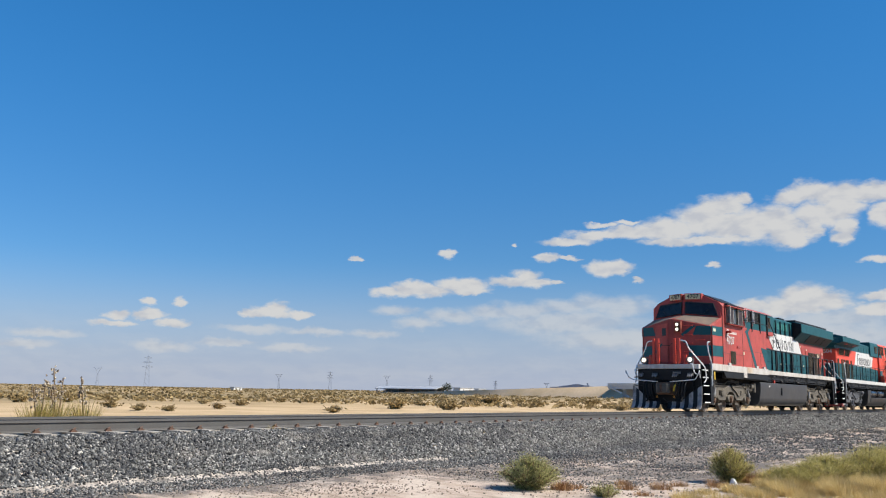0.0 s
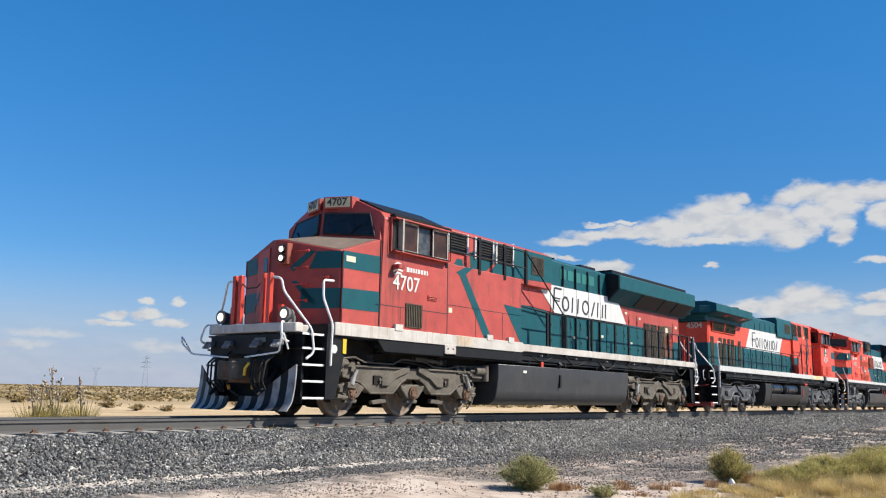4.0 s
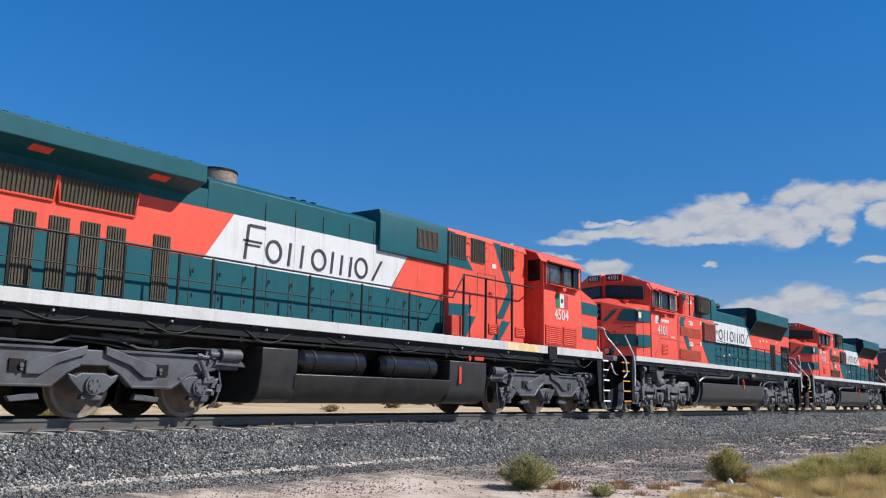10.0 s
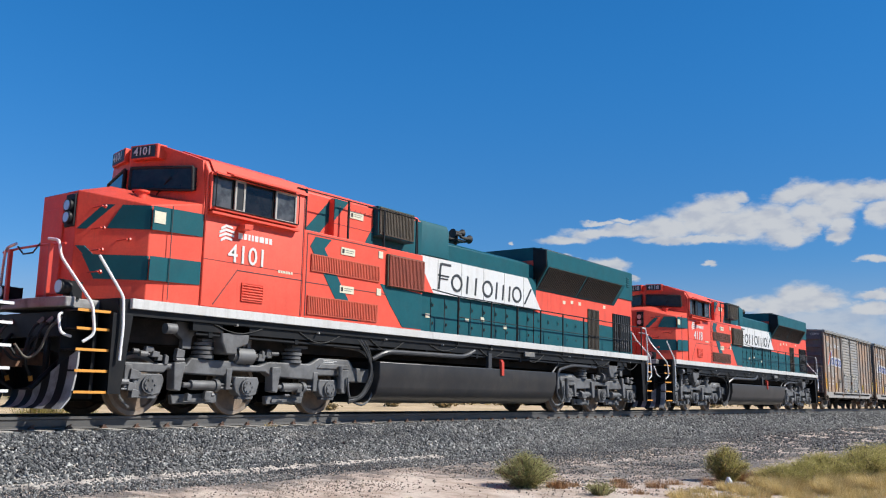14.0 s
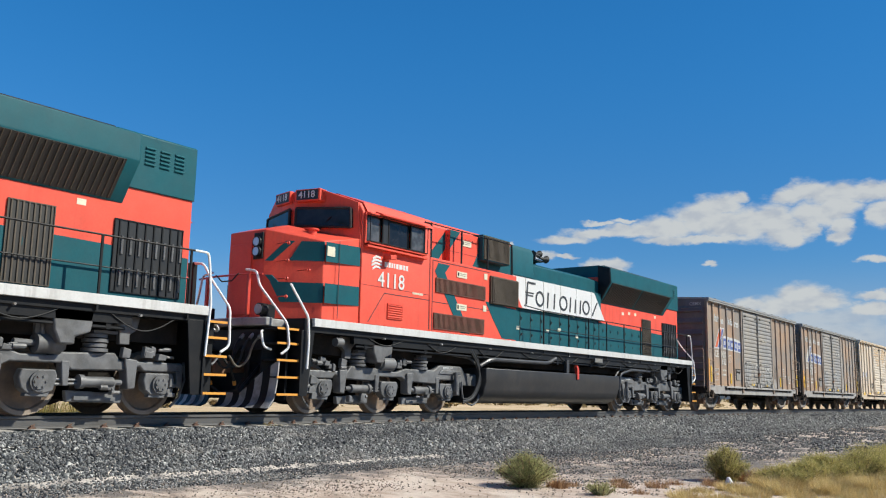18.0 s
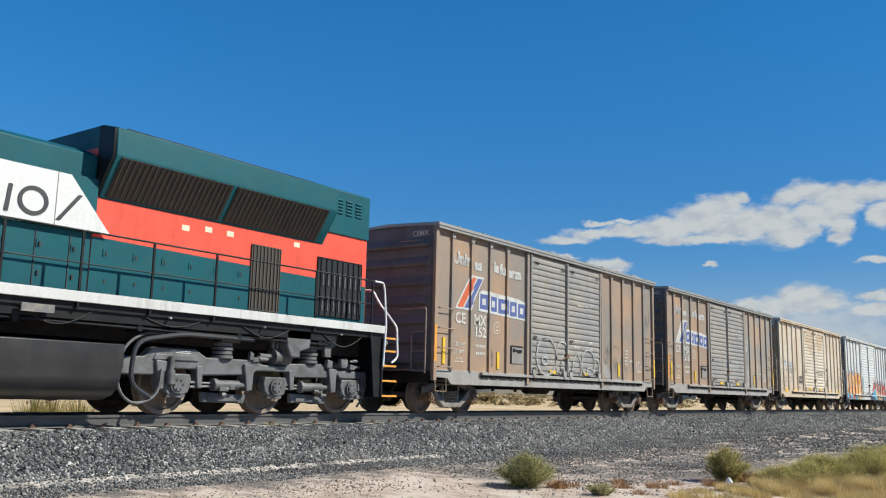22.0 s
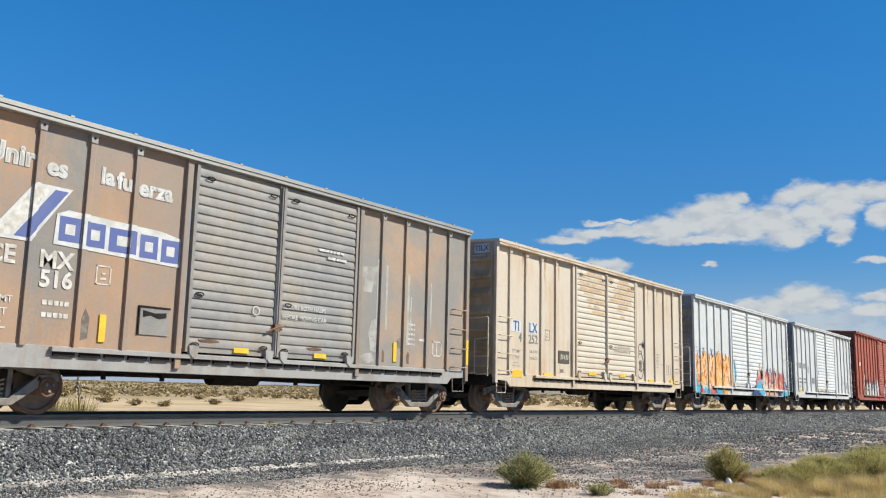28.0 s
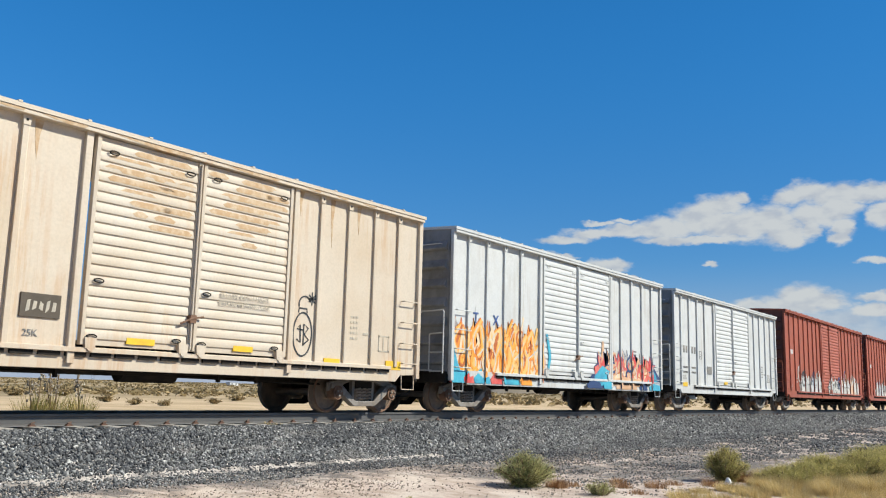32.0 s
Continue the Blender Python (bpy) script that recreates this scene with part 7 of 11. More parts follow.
def step_well(parent, x0, x1, way, edge, top=1.62, plate=(0.22, 0.36), levels=(0.40, 0.72, 1.04, 1.36, 1.64)):
    """Corner steps between platform and rail on both sides; way -1 at the front end."""
    for s in (-1, 1):
        back = Mesh().box(x0, x1, s * 0.98, s * 1.02, 0.38, top)
        part("step_back", back, BLACK, parent)
        outer = x1 if way < 0 else x0
        part("step_side", Mesh().side([(outer - 0.02, 0.36), (outer + 0.02, 0.36), (outer + 0.02, top), (outer - 0.02, top)], s * 0.98, s * 1.50), BLACK, parent)
        side_plate = [(outer, 0.36), (outer - way * plate[0], 0.36), (outer - way * plate[1], top), (outer, top)]
        part("step_plate", Mesh().side(side_plate, s * 1.44, s * 1.47), BLACK, parent, "black plate beside the steps", bevel=0.006)
        for z in levels:
            inset = 0.05 * (z - 0.40)
            st = part("step", Mesh().box(x0 + 0.01, x1 - 0.01, s * 1.0, s * (1.47 - inset), z - 0.03, z), BLACK, parent, "steel step")
            part("step_edge", Mesh().box(x0 + 0.01, x1 - 0.01, s * (1.46 - inset), s * (1.475 - inset), z - 0.035, z + 0.006), edge, st, "painted step edge")


def plow(parent, x, way, material):
    """Open pilot beam with hoses above a two-winged, striped plow blade at rail level."""
    lo, hi = sorted((x, x + way * 0.06))
    part("pilot_beam", Mesh().box(lo, hi, -1.05, 1.05, 1.22, 1.62), BLACK, parent, "black pilot beam", bevel=0.01)
    for s in (-1, 1):
        part("pilot_post", Mesh().box(lo, hi, s * 0.62 - 0.05, s * 0.62 + 0.05, 0.5, 1.24), BLACK, parent, bevel=0.01)
        part("plow_brace", Mesh().rod((x - way * 0.5, s * 0.7, 1.2), (x + way * 0.30, s * 0.7, 0.42), 0.04, 8), BLACK, parent)
        # each wing curls forward and sweeps back to the outer end
        nu, nv = 9, 7
        grid, under = [], []
        for v in range(nv):
            k = v / (nv - 1)
            for u in range(nu):
                w = u / (nu - 1)
                yy = s * (0.16 + 1.26 * w)
                rise = max(0.0, (w - 0.45) / 0.55)
                bow = 0.22 * (1 - math.sqrt(max(0.0, 1 - k * k))) + 0.10 * (1 - rise) + 0.04
                top = 0.40 + 0.62 * rise ** 0.7
                xx = x + way * (bow + 0.14 * (1 - w) - 0.06 * w)
                zz = top + (0.13 - top) * k
                grid.append((xx, yy, zz))
                under.append((xx - way * 0.03, yy, zz))
        for first in range(nu - 1):
            strip = [g[v * nu + first + e] for g in (grid, under) for v in range(nv) for e in (0, 1)]
            m, faces = 2 * nv, []
            for v in range(nv - 1):
                a = 2 * v
                faces += [(a, a + 1, a + 3, a + 2), (m + a + 2, m + a + 3, m + a + 1, m + a), (a, a + 2, m + a + 2, m + a), (a + 1, m + a + 1, m + a + 3, a + 3)]
            faces += [(0, m, m + 1, 1), (m - 2, m - 1, 2 * m - 1, 2 * m - 2)]
            part("plow_blade", Mesh().add(strip, faces), material if first % 2 else BLACK, parent, "worn grey and black plow blade")
        part("air_hose", Mesh().tube([(x + way * 0.06, s * 0.42, 1.30), (x + way * 0.22, s * 0.42, 1.12), (x + way * 0.24, s * 0.40, 0.80), (x + way * 0.12, s * 0.36, 0.62)], 0.024, 7), RUBBER, parent, "hanging brake hose")
        part("hose_coupling", Mesh().rod((x + way * 0.12, s * 0.36, 0.62), (x + way * 0.10, s * 0.35, 0.54), 0.035, 8), ORANGE, parent)


def louvre(parent, x0, x1, z0, z1, y, slats, bar, back=GRILLE, upright=False, name="grille", label="louvred grille"):
    g = part(name, Mesh().side(rect(x0, x1, z0, z1), -y - 0.010, -y + 0.004), back, parent, label)
    e = 0.016
    rim = Mesh().side(rect(x0 - e, x1 + e, z1, z1 + e), -y - 0.024, -y).side(rect(x0 - e, x1 + e, z0 - e, z0), -y - 0.024, -y)
    rim.side(rect(x0 - e, x0, z0, z1), -y - 0.024, -y).side(rect(x1, x1 + e, z0, z1), -y - 0.024, -y)
    part("grille_frame", rim, bar, g)
    for i in range(slats):
        if upright:
            x = x0 + (x1 - x0) * (i + 0.5) / slats
            part("slat", Mesh().box(x - 0.012, x + 0.012, -y - 0.028, -y - 0.008, z0, z1), bar, g)
        else:
            z = z0 + (z1 - z0) * (i + 0.5) / slats
            part("slat", Mesh().extrude([(0.0, z + 0.02), (-0.030, z - 0.012), (-0.036, z - 0.004), (-0.006, z + 0.028)], lambda p: (x0, -y + p[0], p[1]), lambda p: (x1, -y + p[0], p[1])), bar, g)
    return g


def hood_doors(parent, xs, z0, z1, y, paint_, handles=True):
    """Seams and latches of the engine-room doors."""
    for x in xs:
        part("door_seam", Mesh().side(rect(x - 0.008, x + 0.008, z0, z1), -y - 0.007, -y), LETTER, parent)
        if handles:
            for z in (z0 + 0.18, z0 + 0.62):
                part("door_latch", Mesh().side(rect(x + 0.06, x + 0.09, z, z + 0.065), -y - 0.02, -y), GRILLE, parent)
            part("door_hinge", Mesh().rod((x + 0.02, -y - 0.012, z1 - 0.28), (x + 0.02, -y - 0.012, z1 - 0.16), 0.012, 6), paint_, parent)


def hood(parent, name, x0, x1, half, z0, z1, chamfer, paint_, drop=0.14):
    pts = [(-half, z0), (-half, z1 - drop), (-half + chamfer, z1), (half - chamfer, z1), (half, z1 - drop), (half, z0)]
    return part(name, Mesh().cross(pts, x0, x1), paint_, parent, bevel=0.02)


def chimes(parent, x, y, z, n=3):
    horn = part("horn", Mesh().rod((x, y, z - 0.30), (x, y, z), 0.05, 8).box(x - 0.20, x + 0.20, y - 0.22, y + 0.22, z - 0.02, z + 0.03), GRILLE, parent, "black air horn cluster")
    for i in range(n):
        d = -1 if i % 2 else 1
        yy = y - 0.24 + 0.48 * i / (n - 1)
        h = z + 0.08 + 0.09 * (i % 3)
        part("trumpet", Mesh().rod((x - d * 0.1, yy, h), (x + d * 0.18, yy, h), 0.035, 10, 0.05).rod((x + d * 0.18, yy, h), (x + d * 0.30, yy, h), 0.05, 12, 0.12), GRILLE, horn)


def tank_box(parent, x0, x1, z0, z1, roundness, paint_=TANK, label="dusty dark grey fuel tank"):
    """Fuel tank with bowed lower sides."""
    half = 1.50
    low = [(-half, z1), (-half, z1 - 0.35), (-half + 0.05, z0 + 0.38)] + [(-half + 0.05 + roundness * (1 - math.cos(radians(a))), z0 + 0.36 * (1 - math.sin(radians(a)))) for a in (0, 25, 50, 75, 90)]
    pts = low + [(-y, z) for y, z in reversed(low)]
    t = part("fuel_tank", Mesh().cross(pts, x0, x1), paint_, parent, label, bevel=0.02)
    return t


def ring_shape(parent, x, z, w, h, y, thick, material, name="brand_mark"):
    """A plain oval ring."""
    n = 20
    outer = [(x + w / 2 + w / 2 * math.cos(i * math.tau / n), z + h / 2 + h / 2 * math.sin(i * math.tau / n)) for i in range(n)]
    inner = [(x + w / 2 + (w / 2 - thick) * math.cos(i * math.tau / n), z + h / 2 + (h / 2 - thick) * math.sin(i * math.tau / n)) for i in range(n)]
    mb = Mesh().add([(a, d, b) for d in (y - 0.012, y) for loop in (outer, inner) for a, b in loop],
                    [f for i in range(n) for j in ((i + 1) % n,) for f in ((i, j, n + j, n + i), (2 * n + i, 3 * n + i, 3 * n + j, 2 * n + j), (i, 2 * n + i, 2 * n + j, j), (n + i, n + j, 3 * n + j, 3 * n + i))])
    return part(name, mb, material, parent)


def wordmark(parent, x, z, xh, y, marks, step):
    """A railway's wordmark as plain dark shapes: one tall bar with dashes, then rings, stems and a slanted bar."""
    bar = lambda pts: part("brand_mark", Mesh().side(pts, y - 0.012, y), LETTER, parent)
    t = 0.062
    lean = lambda x0, z0, z1: [(x0 + 0.10 * (z0 - z), z0), (x0 + t + 0.10 * (z0 - z), z0), (x0 + t + 0.10 * (z1 - z), z1), (x0 + 0.10 * (z1 - z), z1)]
    bar(lean(x + 0.04, z, z + xh * 1.42))
    bar(rect(x + 0.16, x + 0.56, z + xh * 1.34, z + xh * 1.46))
    bar(rect(x + 0.02, x + 0.48, z + xh * 0.72, z + xh * 0.80))
    bar(rect(x + 0.06, x + 0.44, z + xh * 0.56, z + xh * 0.63))
    x += 0.58
    for kind, w in marks:
        w *= step
        if kind == "ring":
            ring_shape(parent, x, z, w, xh, y, t, LETTER)
        elif kind == "stem":
            bar(lean(x + 0.03, z, z + xh))
        elif kind == "slant":
            bar([(x, z), (x + t * 1.2, z), (x + w, z + xh), (x + w - t * 1.2, z + xh)])
        else:
            n = int(kind)
            for i in range(n):
                bar(lean(x + (w - t) * i / (n - 1), z, z + xh * (1.0 if i == 0 else 0.92)))
        x += w + step * 0.22


def emblem_disc(parent, x, z, r, y):
    """Round striped company emblem as plain curved bars."""
    for i in range(4):
        z0 = z + r * (0.62 - 0.42 * i)
        w = math.sqrt(max(0.05, 1 - ((z0 - z) / r) ** 2)) * r
        pts = [(x - w, z0 - 0.03), (x - w * 0.2, z0 + 0.035), (x + w, z0 + 0.01), (x + w, z0 - 0.030), (x - w * 0.1, z0 - 0.012), (x - w, z0 - 0.075)]
        part("brand_emblem", Mesh().side(pts, y - 0.010, y), LETTER_WHITE, parent)


def side_windows(parent, x0, x1, z0, z1, y, splits, rim, glasses=None, edge=BLACK):
    """Sliding cab windows behind a projecting frame; glasses are dealt out pane by pane."""
    # grey and brown panes carry painted reflections, black ones the dark of open sashes
    glasses = glasses or (GLASS_GREY, SIGN_SHADE_BLACK, GLASS, GLASS_GREY)
    f = part("window_frame", Mesh().side(rect(x0, x1, z1, z1 + 0.05), -y - 0.14, -y).side(rect(x0, x1, z0 - 0.05, z0), -y - 0.14, -y).side(rect(x0 - 0.04, x0, z0 - 0.05, z1 + 0.05), -y - 0.05, -y).side(rect(x1, x1 + 0.04, z0 - 0.05, z1 + 0.05), -y - 0.05, -y), rim, parent, "projecting cab window frame", bevel=0.008)
    edges = [x0, *splits, x1]
    for i, (a, b) in enumerate(zip(edges, edges[1:])):
        d = 0.02 + 0.045 * (i % 2)
        pane = part("window_pane", Mesh().side(rect(a + 0.035, b - 0.035, z0 + 0.04, z1 - 0.04), -y - d - 0.006, -y - d), glasses[i % len(glasses)], f, "cab pane, painted grey, brown or black")
        part("pane_rim", Mesh().side(rect(a, a + 0.04, z0, z1), -y - d - 0.015, -y - d + 0.01).side(rect(b - 0.04, b, z0, z1), -y - d - 0.015, -y - d + 0.01).side(rect(a, b, z1 - 0.04, z1), -y - d - 0.014, -y - d + 0.01).side(rect(a, b, z0, z0 + 0.04), -y - d - 0.014, -y - d + 0.01), edge if i % 2 else BLACK, pane)
    part("window_guard", Mesh().tube([(x0, -y - 0.15, z0), (x0, -y - 0.15, z1), (x1, -y - 0.15, z1), (x1, -y - 0.15, z0), (x0, -y - 0.15, z0)], 0.012, 6), BLACK, f)
    part("window_shade", Mesh().box(x0 + 0.02, x1 - 0.02, -y - 0.012, -y - 0.006, z1 - 0.16, z1), BLACK, f)


def mirror_box(parent, x, z, y, paint_):
    part("mirror", Mesh().side([(x, z), (x + 0.20, z + 0.02), (x + 0.20, z + 0.12), (x, z + 0.10)], -y - 0.20, -y).both(), paint_, parent, "small side mirror", bevel=0.01)


def lamp_pair(parent, x, y, z, lit, way=-1, gap=0.2, r=0.085):
    for d in (0, 1):
        h = part("headlight", Mesh().rod((x, y, z + d * gap), (x + way * 0.05, y, z + d * gap), r + 0.03, 18), BLACK, parent)
        part("lens", Mesh().rod((x + way * 0.05, y, z + d * gap), (x + way * 0.06, y, z + d * gap), r, 18), LAMP_ON if lit else LAMP_OFF, h, "round sealed-beam lens")


def frame_and_sill(loco, x0, x1, stripe0, stripe1, foot=1.66, sill=None):
    part("underframe", Mesh().box(x0 + 0.35, x1 - 0.35, -1.05, 1.05, 1.20, 1.66).box(x0 + 0.6, x1 - 0.6, -0.58, 0.58, 0.90, 1.22), UNDER, loco)
    part("platform", Mesh().box(x0, x1, -1.46, 1.46, 1.60, 1.86), BLACK, loco)
    part("sill_stripe", Mesh().side(rect(stripe0, stripe1, foot, 1.87), -1.53, -1.44).both(), sill or SILL_WHITE, loco, "grimy white sill stripe", bevel=0.006)
    part("cable_tray", Mesh().box(x0 + 1.5, x1 - 1.5, -1.42, -1.30, 1.45, 1.60).both(), BLACK, loco)
    for i in range(9):
        x = x0 + 1.9 + i * (x1 - x0 - 3.8) / 8
        part("hanging_cable", Mesh().tube([(x + 1.2 * k / 10, -1.435, 1.60 - (0.14 + 0.05 * (i % 3)) * math.sin(math.pi * k / 10)) for k in range(11)], 0.011, 5), RUBBER, loco, "sagging black cable")
        part("sill_bolt", Mesh().rod((x + 0.5, -1.44, 1.60), (x + 0.5, -1.51, 1.60), 0.022, 6), PLOW, loco)
        part("frame_bracket", Mesh().side([(x - 0.04, 1.35), (x + 0.04, 1.35), (x + 0.07, 1.62), (x - 0.07, 1.62)], -1.40, -1.05), BLACK, loco)
    part("air_pipe", Mesh().tube([(x0 + 1.6, -1.36, 1.40), (x0 + 6, -1.37, 1.38), (x0 + 12, -1.36, 1.41), (x1 - 1.6, -1.37, 1.38)], 0.03, 7), BLACK, loco)


def ge_cab_front(loco, paint_, x, number, way=-1, board=SIGN_LIT):
    """Angled two-pane windshield, visor and number boards. x: base of the windshield at the cab's side."""
    f = lambda a: x + (-way) * a
    bs, bc, ts, tm, tc = (0.0, 1.46, 3.80), (-0.36, 0.0, 3.94), (0.12, 1.34, 4.46), (0.04, 0.68, 4.78), (-0.26, 0.0, 4.80)
    for s in (-1, 1):
        q = [(f(a), s * b, c) for a, b, c in (bs, bc, tc, tm, ts)]
        part("windshield_wall", Mesh().add(q + [(f(1.0), s * b, c) for a, b, c in (bs, bc, tc, tm, ts)], [(0, 1, 2, 3, 4), (9, 8, 7, 6, 5), (0, 5, 6, 1), (1, 6, 7, 2), (2, 7, 8, 3), (3, 8, 9, 4), (4, 9, 5, 0)]), paint_, loco)

        def on(u, v, off):
            lo = Vector(bs).lerp(Vector(bc), u)
            hi = Vector((0.12, 1.34, 4.46)).lerp(Vector((-0.29, 0.0, 4.62)), u)
            p = lo.lerp(hi, v)
            return (f(p.x - off), s * p.y, p.z)
        part("windshield", Mesh().add([on(u, v, 0.035) for u, v in ((0.08, 0.12), (0.94, 0.12), (0.94, 0.80), (0.16, 0.88))] + [on(u, v, 0.01) for u, v in ((0.08, 0.12), (0.94, 0.12), (0.94, 0.80), (0.16, 0.88))],
                                      [(0, 1, 2, 3), (7, 6, 5, 4), (0, 4, 5, 1), (1, 5, 6, 2), (2, 6, 7, 3), (3, 7, 4, 0)]), GLASS, loco, "dark windshield")
        for e0, e1 in (((0.08, 0.12), (0.94, 0.12)), ((0.94, 0.12), (0.94, 0.80)), ((0.94, 0.80), (0.16, 0.88)), ((0.16, 0.88), (0.08, 0.12))):
            part("windshield_seal", Mesh().rod(on(*e0, 0.03), on(*e1, 0.03), 0.022, 6), RUBBER, loco)
        part("wiper", Mesh().rod(on(0.5, 0.08, 0.06), on(0.28, 0.5, 0.06), 0.010, 5), BLACK, loco)
        # number board, angled like the pane
        pts = [(f(-0.36), s * 0.06), (f(-0.10), s * 0.70), (f(0.14), s * 0.70), (f(0.0), s * 0.06)]
        part("board_box", Mesh().plan(pts, 4.56, 4.84), paint_, loco, bevel=0.008)
        g = [(p + way * 0.012, q) for p, q in ((f(-0.34), s * 0.11), (f(-0.12), s * 0.65), (f(-0.08), s * 0.65), (f(-0.30), s * 0.11))]
        part("number_board", Mesh().plan(g, 4.60, 4.81), board, loco, "number board")
        words(number, f(-0.23) + way * 0.028, 4.705, 0.17, s * 0.38, LETTER if board is SIGN_LIT else STICKER, loco, front=True, turn=-90 - s * 22)


def ge_nose(loco, x, seam, paint_, way=-1):
    """Wedge nose: centre door between two raked faces. x: the tip; seam: where it meets the cab."""
    f = lambda a: x - way * a
    depth = abs(seam - x)
    ring = [(0.02, -0.10, 3.67), (0.52, -1.42, 3.40), (depth, -1.47, 3.80), (depth, 1.47, 3.80), (0.52, 1.42, 3.40), (0.02, 0.10, 3.67)]
    mb = Mesh()
    mb.add([(f(a if abs(b) > 1 else 0.0), b, 1.86) for a, b, c in ring] + [(f(a), b, c) for a, b, c in ring] + [(f(depth - 0.30), 0.0, 3.95)],
           [(0, 1, 2, 3, 4, 5)] + [(i, (i + 1) % 6, 6 + (i + 1) % 6, 6 + i) for i in range(6)] + [(6 + i, 6 + (i + 1) % 6, 12) for i in range(6)])
    return part("nose", mb, paint_, loco, "raked short hood", bevel=0.02)


def nose_band(loco, x, way, z0, z1, paint_, slope):
    """Stripe across the raked nose face on the side towards -y."""
    f = lambda a: x - way * a
    e = 0.008
    pts = [(0.394 * (abs(y) - 0.10), y, z) for y, z in ((-0.62 - slope * 1.6, z0), (-1.425, z0), (-1.425, z1), (-0.62 - slope * 2.9, z1))]
    for s in (1, -1):
        m2 = Mesh().add([(f(a - e), s * b, c) for a, b, c in pts] + [(f(a + 0.01), s * b, c) for a, b, c in pts], [(0, 1, 2, 3), (7, 6, 5, 4), (0, 4, 5, 1), (1, 5, 6, 2), (2, 6, 7, 3), (3, 7, 4, 0)])
        part("livery_band", m2, paint_, loco)


def grab_pairs(loco, spots, way):
    for x, y, z in spots:
        part("grab_iron", Mesh().tube([(x, y - 0.17, z), (x + way * 0.07, y - 0.17, z), (x + way * 0.07, y + 0.17, z), (x, y + 0.17, z)], 0.012, 6).rod((x, y - 0.17, z), (x + way * 0.03, y - 0.17, z), 0.035, 8).rod((x, y + 0.17, z), (x + way * 0.03, y + 0.17, z), 0.035, 8), RED_POST, loco)


def rear_rails(loco, x, side):
    """Rear platform: white rails on both flanks of the steps and dark posts at the end."""
    for s in (-1, 1):
        flank = [(side - 0.35, s * 1.50, 2.80), (side - 0.06, s * 1.50, 2.80), (side - 0.03, s * 1.52, 2.55), (side + 0.03, s * 1.53, 1.90), (side - 0.03, s * 1.53, 1.02)]
        part("side_handrail", Mesh().tube(round_corner(flank, 0.07), 0.022, 8), CHROME, loco, "white side handrail")
        end = [(x - 0.02, s * 0.52, 2.74), (x + 0.02, s * 0.80, 2.72), (x + 0.10, s * 0.92, 2.45), (x + 0.22, s * 1.36, 1.90), (x + 0.20, s * 1.42, 1.22), (x + 0.02, s * 1.40, 1.10)]
        part("step_handrail", Mesh().tube(round_corner(end, 0.09), 0.024, 8), CHROME, loco, "white step handrail")
        loop = [(x + 0.02, s * 1.16, 1.66), (x + 0.20, s * 1.12, 1.52), (x + 0.24, s * 0.98, 1.48), (x + 0.16, s * 0.84, 1.66)]
        part("grab_loop", Mesh().tube(round_corner(loop, 0.08), 0.022, 7), CHROME, loco, "white curved grab loop")
        for yy in (0.36, 0.54):
            part("end_post", Mesh().box(x - 0.04, x + 0.05, s * yy - 0.045, s * yy + 0.045, 1.84, 2.76), BLACK, loco, "black platform post", bevel=0.01)
    part("chain", Mesh().tube([(x, -0.36, 2.66), (x, -0.15, 2.52), (x, 0.15, 2.52), (x, 0.36, 2.66)], 0.014, 6), RUBBER, loco, "sagging safety chain")
    part("end_beam", Mesh().box(x - 0.20, x - 0.06, -1.30, 1.30, 1.24, 1.66), BLACK, loco, "black end beam", bevel=0.01)
    for k, yy in enumerate((-1.0, -0.72, -0.45, 0.45, 0.72, 1.0)):
        part("loose_hose", Mesh().tube(round_corner([(x - 0.06, yy, 1.50), (x + 0.12, yy * 0.98, 1.38), (x + 0.18, yy * 0.92, 1.0 - 0.05 * (k % 3)), (x + 0.32, yy * 0.8, 0.86), (x + 0.52, yy * 0.8, 1.10)], 0.15), 0.022, 6), RUBBER if k % 2 else TRUCK_GREY, loco, "loose coupling hose")


def end_rails(loco, x, way, posts):
    """End platform: step handrails in white, red corner posts and chain."""
    for s in (-1, 1):
        rail = [(x - way * 0.05, s * 0.50, 2.79), (x - way * 0.05, s * 0.82, 2.74), (x - way * 0.06, s * 0.88, 2.48), (x - way * 0.33, s * 1.44, 1.72), (x - way * 0.39, s * 1.46, 1.26), (x - way * 0.22, s * 1.42, 1.14)]
        part("step_handrail", Mesh().tube(round_corner(rail, 0.10), 0.024, 8), CHROME, loco, "white step handrail")
        for yy in (0.34, 0.52) if posts else ():
            part("corner_post", Mesh().box(x - way * 0.02 - 0.05, x - way * 0.02 + 0.05, s * yy - 0.05, s * yy + 0.05, 1.86, 2.86), RED_POST, loco, "red platform post", bevel=0.01)
    part("chain", Mesh().tube([(x, -0.34, 2.72), (x, -0.15, 2.58), (x, 0.15, 2.58), (x, 0.34, 2.72)], 0.014, 6), RUBBER, loco, "sagging safety chain")


